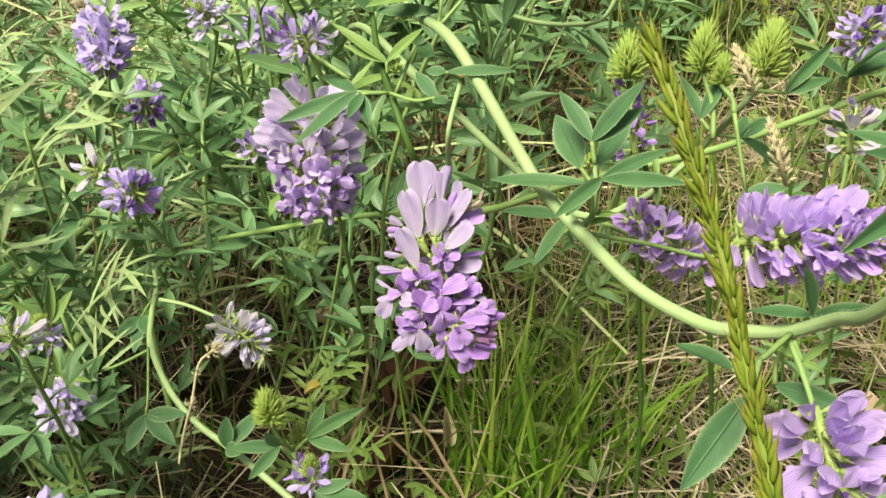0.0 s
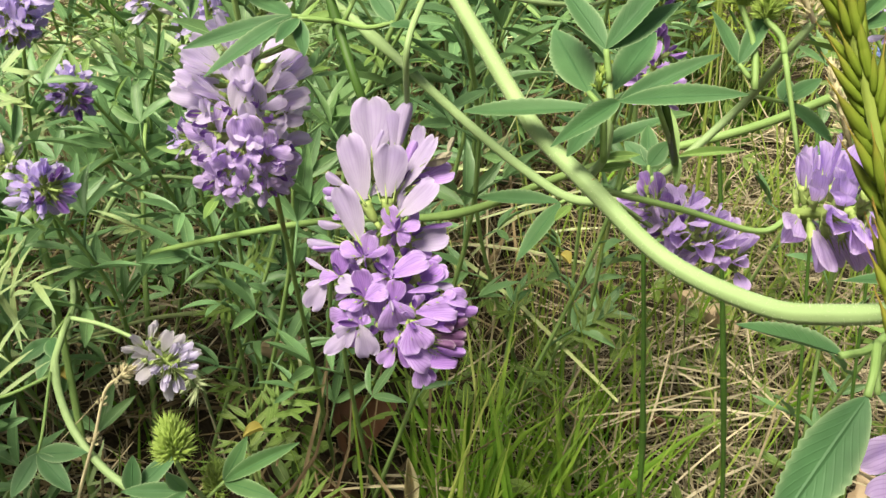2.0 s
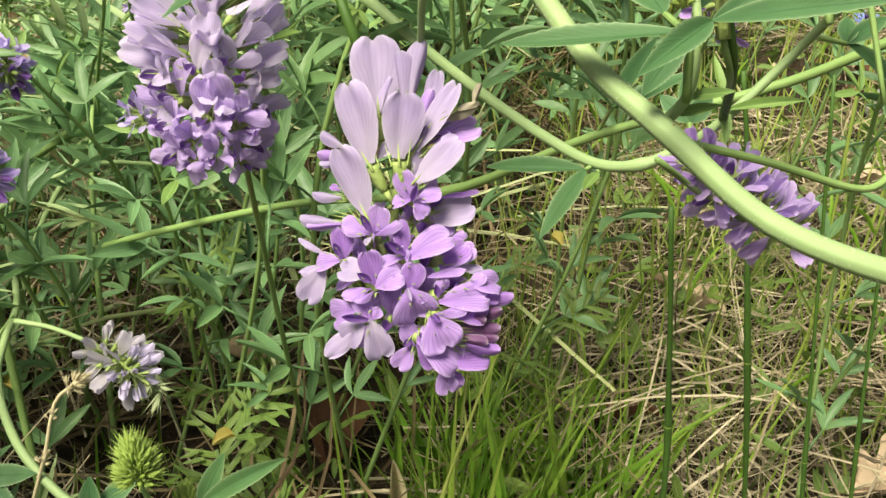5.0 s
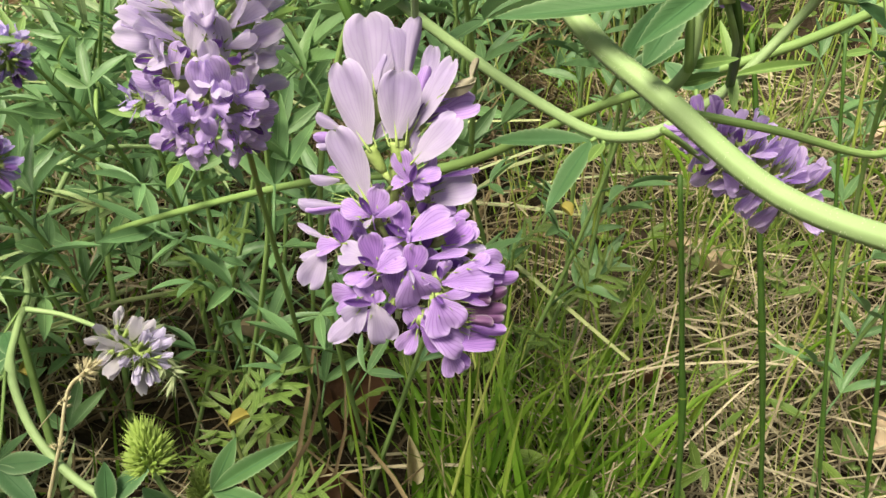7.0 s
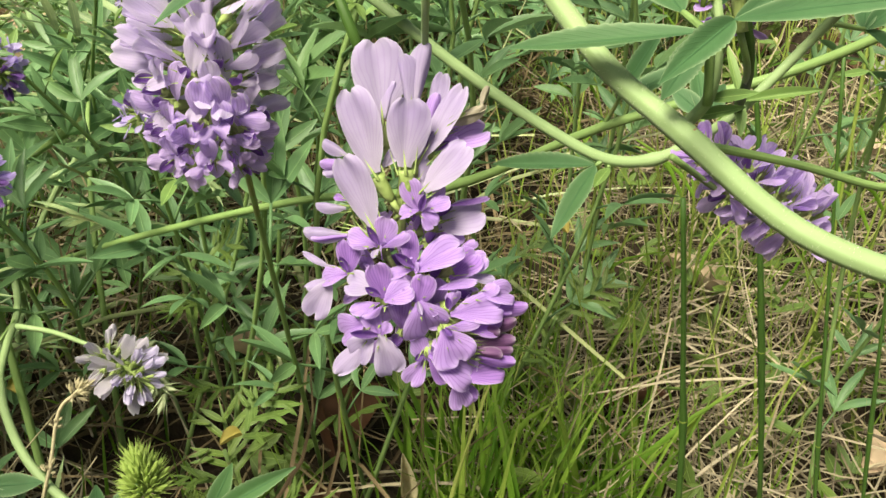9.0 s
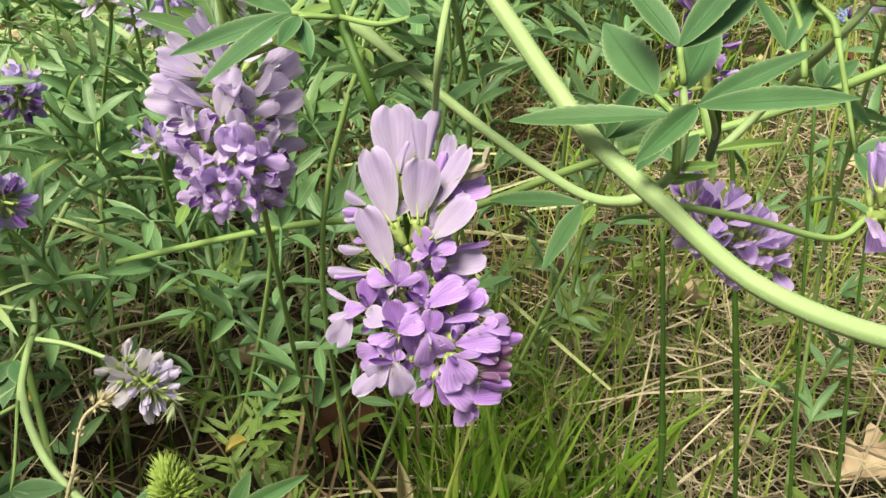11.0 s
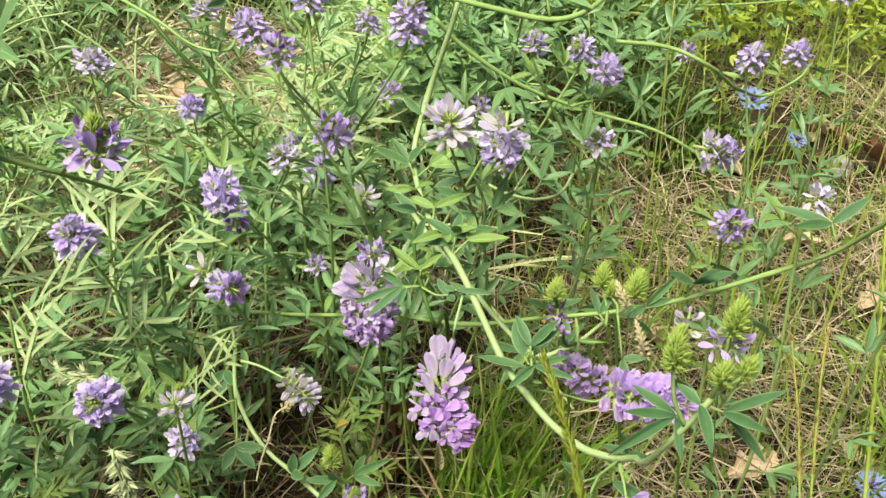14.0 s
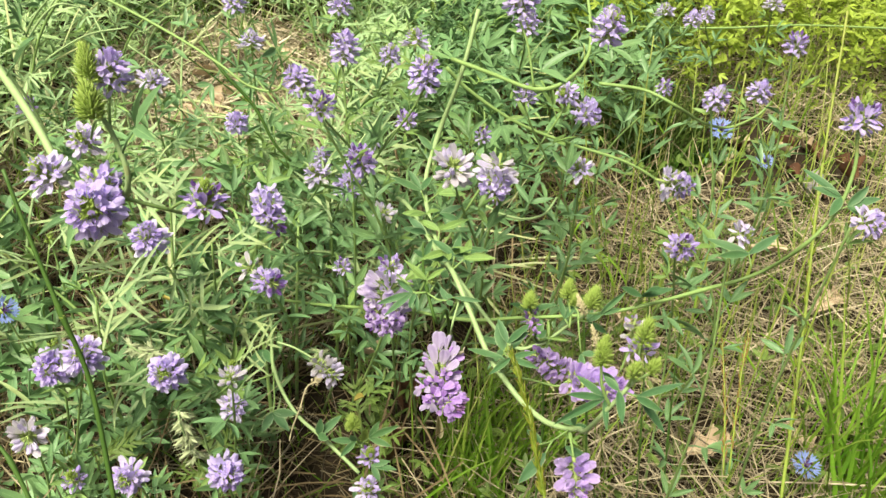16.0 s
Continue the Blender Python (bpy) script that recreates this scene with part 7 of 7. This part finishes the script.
def dead_leaf(place, length, wide, turn, mat, label, seed, curl=0.5, lobes=0, name="dead_leaf", stand=0.0):
    rng = random.Random(seed)
    ph = rng.uniform(0, 6)

    def fn(u, v):
        w = wide / 2 * math.sin(math.pi * min(1, 0.06 + 0.92 * u)) ** 0.7 * (1 + (0.30 * math.sin(u * lobes * 6.28 + ph) if lobes else 0))
        return (v * w, (u - 0.5) * length, curl * w * v * v * 1.4 + 0.07 * length * math.sin(u * 4 + ph) + 0.05 * wide * math.sin(v * 6 + u * 9))

    m = Matrix.Translation(place) @ pose(0, 0, 0, stand, rng.uniform(-15, 15), turn)
    ob = solo(name, Shape().add(*sheet(fn, 18, 8)).mesh(name, mat), label, "dead leaf", "dead leaves", m=m)
    return ob


dead_leaf((0.2748, 0.3697, -0.016), 0.040, 0.018, 20, OAK, "pale dry lobed leaf lying on the straw", 1, 0.5, 3)
dead_leaf((0.3285, 0.4981, 0.030), 0.040, 0.018, -50, OAK, "pale dry lobed leaf lying on the straw", 2, 0.6, 3)
dead_leaf((0.2900, 0.5650, 0.040), 0.034, 0.016, 70, OAK, "pale dry lobed leaf lying on the straw", 3, 0.6, 3)
dead_leaf((0.2000, 0.3400, -0.004), 0.036, 0.020, 110, OAK, "pale dry lobed leaf lying on the straw", 4, 0.6, 3)
dead_leaf((0.1500, 0.4500, 0.020), 0.040, 0.018, 40, OAK, "pale dry leaf half under straw", 5, 0.8)
dead_leaf((-0.0285, 0.3600, 0.006), 0.030, 0.022, 35, BROWN, "curled reddish-brown dead leaf standing in grass", 6, 1.5, 1, stand=35)
dead_leaf((-0.0240, 0.3080, 0.000), 0.030, 0.020, -35, BROWN, "curled reddish-brown dead leaf in dry grass", 7, 1.4, 1, stand=30)
dead_leaf((0.0980, 0.3750, 0.002), 0.035, 0.010, 80, BROWN, "dark curled dead leaf in dry grass", 8, 1.0)
dead_leaf((0.4000, 0.7050, 0.064), 0.030, 0.018, 35, BROWN, "dark curled dead leaf beside a stone", 9, 1.6, 2, stand=25)
dead_leaf((0.0023, 0.3010, 0.0300), 0.018, 0.0055, 10, HUSK, "pale papery husk standing in the grass", 10, 2.6, name="seed_husk", stand=80)
dead_leaf((-0.0480, 0.3400, 0.0560), 0.020, 0.012, 80, OAK, "pale dry tuft of old leaf", 11, 1.0)
for k, (x, y, z, t) in enumerate(((0.0560, 0.3300, 0.1050, 20), (-0.1150, 0.3000, 0.0700, 50), (-0.0500, 0.2900, 0.0560, 120), (-0.1800, 0.3200, 0.1000, 70))):
    dead_leaf((x, y, z), 0.007, 0.004, t, YELLOW, "small yellowed leaf among the stems", 30 + k, 1.2, name="yellow_leaf")


rng_chip = random.Random(12)
for k in range(26):
    x, y = rng_chip.gauss(-0.225, 0.035), rng_chip.gauss(0.69, 0.05)
    dead_leaf((x, y, ground_z(x, y) + rng_chip.uniform(0.006, 0.02)), rng_chip.uniform(0.010, 0.024), rng_chip.uniform(0.006, 0.012), rng_chip.uniform(0, 180), OAK,
              "pale dry leaf scrap on bare soil", 40 + k, 0.9, rng_chip.choice((0, 2)), stand=rng_chip.uniform(-20, 30))


for k in range(14):
    x, y = rng_chip.gauss(-0.235, 0.045), rng_chip.gauss(0.68, 0.07)
    dead_leaf((x, y, ground_z(x, y) + 0.022), rng_chip.uniform(0.018, 0.034), rng_chip.uniform(0.010, 0.018), rng_chip.uniform(0, 180), OAK, "pale curled dry leaf on bleached litter", 80 + k, 1.1, k % 3, stand=rng_chip.uniform(0, 25))


for k in range(22):
    x, y = rng_chip.uniform(0.19, 0.40), rng_chip.uniform(0.70, 0.80)
    dead_leaf((x, y, ground_z(x, y) + 0.006), rng_chip.uniform(0.014, 0.030), rng_chip.uniform(0.008, 0.016), rng_chip.uniform(0, 180), (BROWN, OAK, HUSK)[k % 3],
              ("dark curled dead leaf on bare soil", "tan dry leaf on bare soil", "pale papery leaf scrap on bare soil")[k % 3], 100 + k, 1.2, k % 2, stand=rng_chip.uniform(-10, 30))


def stone(place, size, seed):
    bm = bmesh.new()
    bmesh.ops.create_icosphere(bm, subdivisions=3, radius=1.0)
    for v in bm.verts:
        k = 1 + 0.28 * noise.noise(v.co * 1.3 + Vector((seed, 0, 0))) + 0.06 * noise.noise(v.co * 5)
        v.co = Vector((v.co.x * size[0], v.co.y * size[1], v.co.z * size[2])) * k
    data = bpy.data.meshes.new("stone")
    bm.to_mesh(data)
    bm.free()
    data.materials.append(STONE)
    solo("stone", data, "grey weathered stone on the ground", "stone", "stones", m=Matrix.Translation(place))


stone((0.3736, 0.7050, ground_z(0.3736, 0.705) + 0.012), (0.010, 0.010, 0.013), 1)
stone((-0.1750, 0.5750, ground_z(-0.175, 0.575) + 0.004), (0.040, 0.03, 0.014), 2)

# ---------------------------------------------------------------- foliage that fills the patch


def patch_edge(y):
    """How far to the right the alfalfa reaches at a depth y."""
    return float(np.interp(y, (0.0, 0.24, 0.30, 0.345, 0.40, 0.46, 0.54, 0.64, 0.72, 1.5), (-0.22, -0.160, -0.150, -0.130, -0.085, 0.00, 0.09, 0.14, 0.22, 0.30)))


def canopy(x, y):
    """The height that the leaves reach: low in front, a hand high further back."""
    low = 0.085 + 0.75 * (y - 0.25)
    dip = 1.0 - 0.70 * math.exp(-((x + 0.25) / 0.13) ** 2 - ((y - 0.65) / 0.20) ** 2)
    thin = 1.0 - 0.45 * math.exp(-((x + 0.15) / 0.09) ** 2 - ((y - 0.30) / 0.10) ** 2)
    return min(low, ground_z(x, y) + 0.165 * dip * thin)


def leafy(n, x0, x1, y0, y1, name, mat, label, category, size, ratio, seed, inside, top=canopy, flat=0.7):
    rng = np.random.default_rng(seed)
    pts = []
    while len(pts) < n:
        x, y = rng.uniform(x0, x1), rng.uniform(y0, y1)
        if not inside(x, y):
            continue
        g = ground_z(x, y)
        z = g + (top(x, y) - g) * rng.random() ** 0.6
        if z > g:
            pts.append((x, y, z))
    pts = np.array(pts)
    # three leaflets to a leaf
    turn = rng.uniform(0, 2 * np.pi, n)
    lift = rng.normal(0.25, 0.45, n)
    way = np.stack([np.cos(turn) * np.cos(lift), np.sin(turn) * np.cos(lift), np.sin(lift)], 1)
    up = unit(rng.normal(0, 0.45, (n, 3)) + (0, -0.25 * flat, flat))
    side = unit(np.cross(way, up))
    feet, ways, sides = [], [], []
    for a in (0.0, 0.8, -0.8):
        w = way * np.cos(a) + side * np.sin(a)
        feet.append(pts)
        ways.append(w)
        sides.append(unit(np.cross(w, up)))
    feet, ways, sides = np.concatenate(feet), np.concatenate(ways), np.concatenate(sides)
    m = len(feet)
    ln = rng.uniform(*size, m)
    bend = np.stack([np.zeros(m), np.zeros(m), -rng.uniform(0, 0.3, m)], 1)
    solo(name, mesh_fast(name, *ribbons(feet, ways, sides, ln, ln * ratio, bend, (0.10, 0.75, 1.0, 0.75, 0.06), 0.2), mat), label, category, kind="stuff")


def in_patch(x, y):
    if ((x + 0.235) / 0.10) ** 2 + ((y - 0.69) / 0.15) ** 2 < 1.0 - 0.5 * noise.noise((x * 16, y * 16, 8)):
        return False
    if (x + 0.37) ** 2 + (y - 0.52) ** 2 < 0.08 ** 2 and math.sin(x * 310 + y * 170) > -0.3:
        return False
    return x < patch_edge(y) and y > 0.17


def grown(x, y):
    """The planted ground ends unevenly."""
    return ((x - 0.05) / 0.92) ** 2 + ((y - 0.55) / 0.98) ** 2 < 1.0 + 0.45 * noise.noise((x * 4, y * 4, 7))


def in_clump(x, y):
    return in_patch(x, y) and noise.noise((x * 13, y * 13, 3)) > -0.12


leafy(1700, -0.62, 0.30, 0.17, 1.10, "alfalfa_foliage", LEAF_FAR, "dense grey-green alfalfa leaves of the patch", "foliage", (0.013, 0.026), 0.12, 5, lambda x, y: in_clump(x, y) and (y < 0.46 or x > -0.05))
leafy(3000, -0.62, 0.0, 0.44, 1.20, "sunlit_foliage", LEAF_FAR_LIT, "alfalfa leaves of the patch, green lightened to look sunlit", "foliage", (0.011, 0.023), 0.07, 15, lambda x, y: in_clump(x, y) and x < -0.03, canopy, 1.2)
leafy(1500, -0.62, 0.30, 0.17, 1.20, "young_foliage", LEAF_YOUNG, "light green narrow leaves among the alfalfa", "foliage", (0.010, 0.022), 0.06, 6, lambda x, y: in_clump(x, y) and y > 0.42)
leafy(17000, 0.02, 0.95, 0.78, 1.40, "yellow_green_weeds", WEED, "bright yellow-green weeds behind the straw", "foliage", (0.006, 0.014), 0.15, 7,
      lambda x, y: grown(x, y) and y > 0.83 + 0.025 * math.sin(x * 40) + 0.10 * max(0.0, x - 0.38), lambda x, y: ground_z(x, y) + 0.15)
leafy(500, -0.05, 0.45, 0.25, 0.75, "scattered_weeds", LOBED, "small green weeds scattered in the straw", "foliage", (0.006, 0.016), 0.16, 8, lambda x, y: x > patch_edge(y), lambda x, y: ground_z(x, y) + 0.05)

leafy(7500, -0.85, 0.45, 0.60, 1.60, "far_foliage", LEAF_FAR_LIT, "foliage at the back of the patch, green lightened to look sunlit", "foliage", (0.012, 0.026), 0.09, 9,
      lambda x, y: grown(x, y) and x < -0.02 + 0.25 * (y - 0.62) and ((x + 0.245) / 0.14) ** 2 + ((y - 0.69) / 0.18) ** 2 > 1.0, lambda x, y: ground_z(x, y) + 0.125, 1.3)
rng_patch = random.Random(77)
made = 0
while made < 104:
    px, py = rng_patch.uniform(-0.5, 0.26), rng_patch.uniform(0.2, 1.1)
    if not in_patch(px, py):
        continue
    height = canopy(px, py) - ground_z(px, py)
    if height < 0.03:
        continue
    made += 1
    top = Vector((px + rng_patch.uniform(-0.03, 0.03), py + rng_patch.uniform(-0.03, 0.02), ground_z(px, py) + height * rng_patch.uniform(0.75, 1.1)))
    shoot((px, py, ground_z(px, py) - 0.003), top, "leafy grey-green alfalfa shoot without flowers", 11, (0.024, 0.036), LEAF_FAR_LIT if py > 0.44 and px < -0.04 else LEAF_FAR, seed=300 + made, category="alfalfa shoot",
          buds=14 if made % 4 == 0 else 0)

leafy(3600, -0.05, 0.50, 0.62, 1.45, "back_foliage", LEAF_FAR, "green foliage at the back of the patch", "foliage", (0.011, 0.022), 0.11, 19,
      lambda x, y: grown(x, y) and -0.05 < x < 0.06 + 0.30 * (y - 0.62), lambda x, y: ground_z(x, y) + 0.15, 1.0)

# small flowers far back in the patch
for k in range(26):
    px, py = rng_patch.uniform(-0.55, 0.30), rng_patch.uniform(0.60, 1.25)
    top_z = ground_z(px, py) + rng_patch.uniform(0.15, 0.21)
    flowering((px, py, top_z), 0.013, 0.0100, 10, rng_patch.choice(("fresh", "dark", "pale")), 500 + k, SMALL_ONE, leaves=4)

# rough meadow around, behind the viewer and past the patch


def in_meadow(x, y):
    d = math.hypot(x - 0.05, y - 0.55)
    return 0.72 < d + 0.25 * noise.noise((x * 3, y * 3, 2)) and rng_patch.random() < 1.6 - 0.35 * d


def meadow(n, name, mat, label, length, width):
    feet = []
    while len(feet) < n:
        x, y = rng_patch.gauss(0.05, 1.9), rng_patch.gauss(0.55, 1.9)
        if in_meadow(x, y) and not (math.hypot(x, y + 0.05) < 0.36 + 0.1 * noise.noise((x * 9, y * 9, 4))):
            feet.append((x, y, ground_z(x, y)))
    blades(name, np.array(feet), mat, length, width, (0.1, 0.4), (0.0, 0.4), label, "grass")


meadow(11000, "meadow_grass", GRASS, "rough green grass of the surrounding meadow", (0.04, 0.16), (0.0012, 0.0030))
meadow(11000, "meadow_straw", STRAW, "dry grass of the surrounding meadow", (0.04, 0.12), (0.0012, 0.0026))
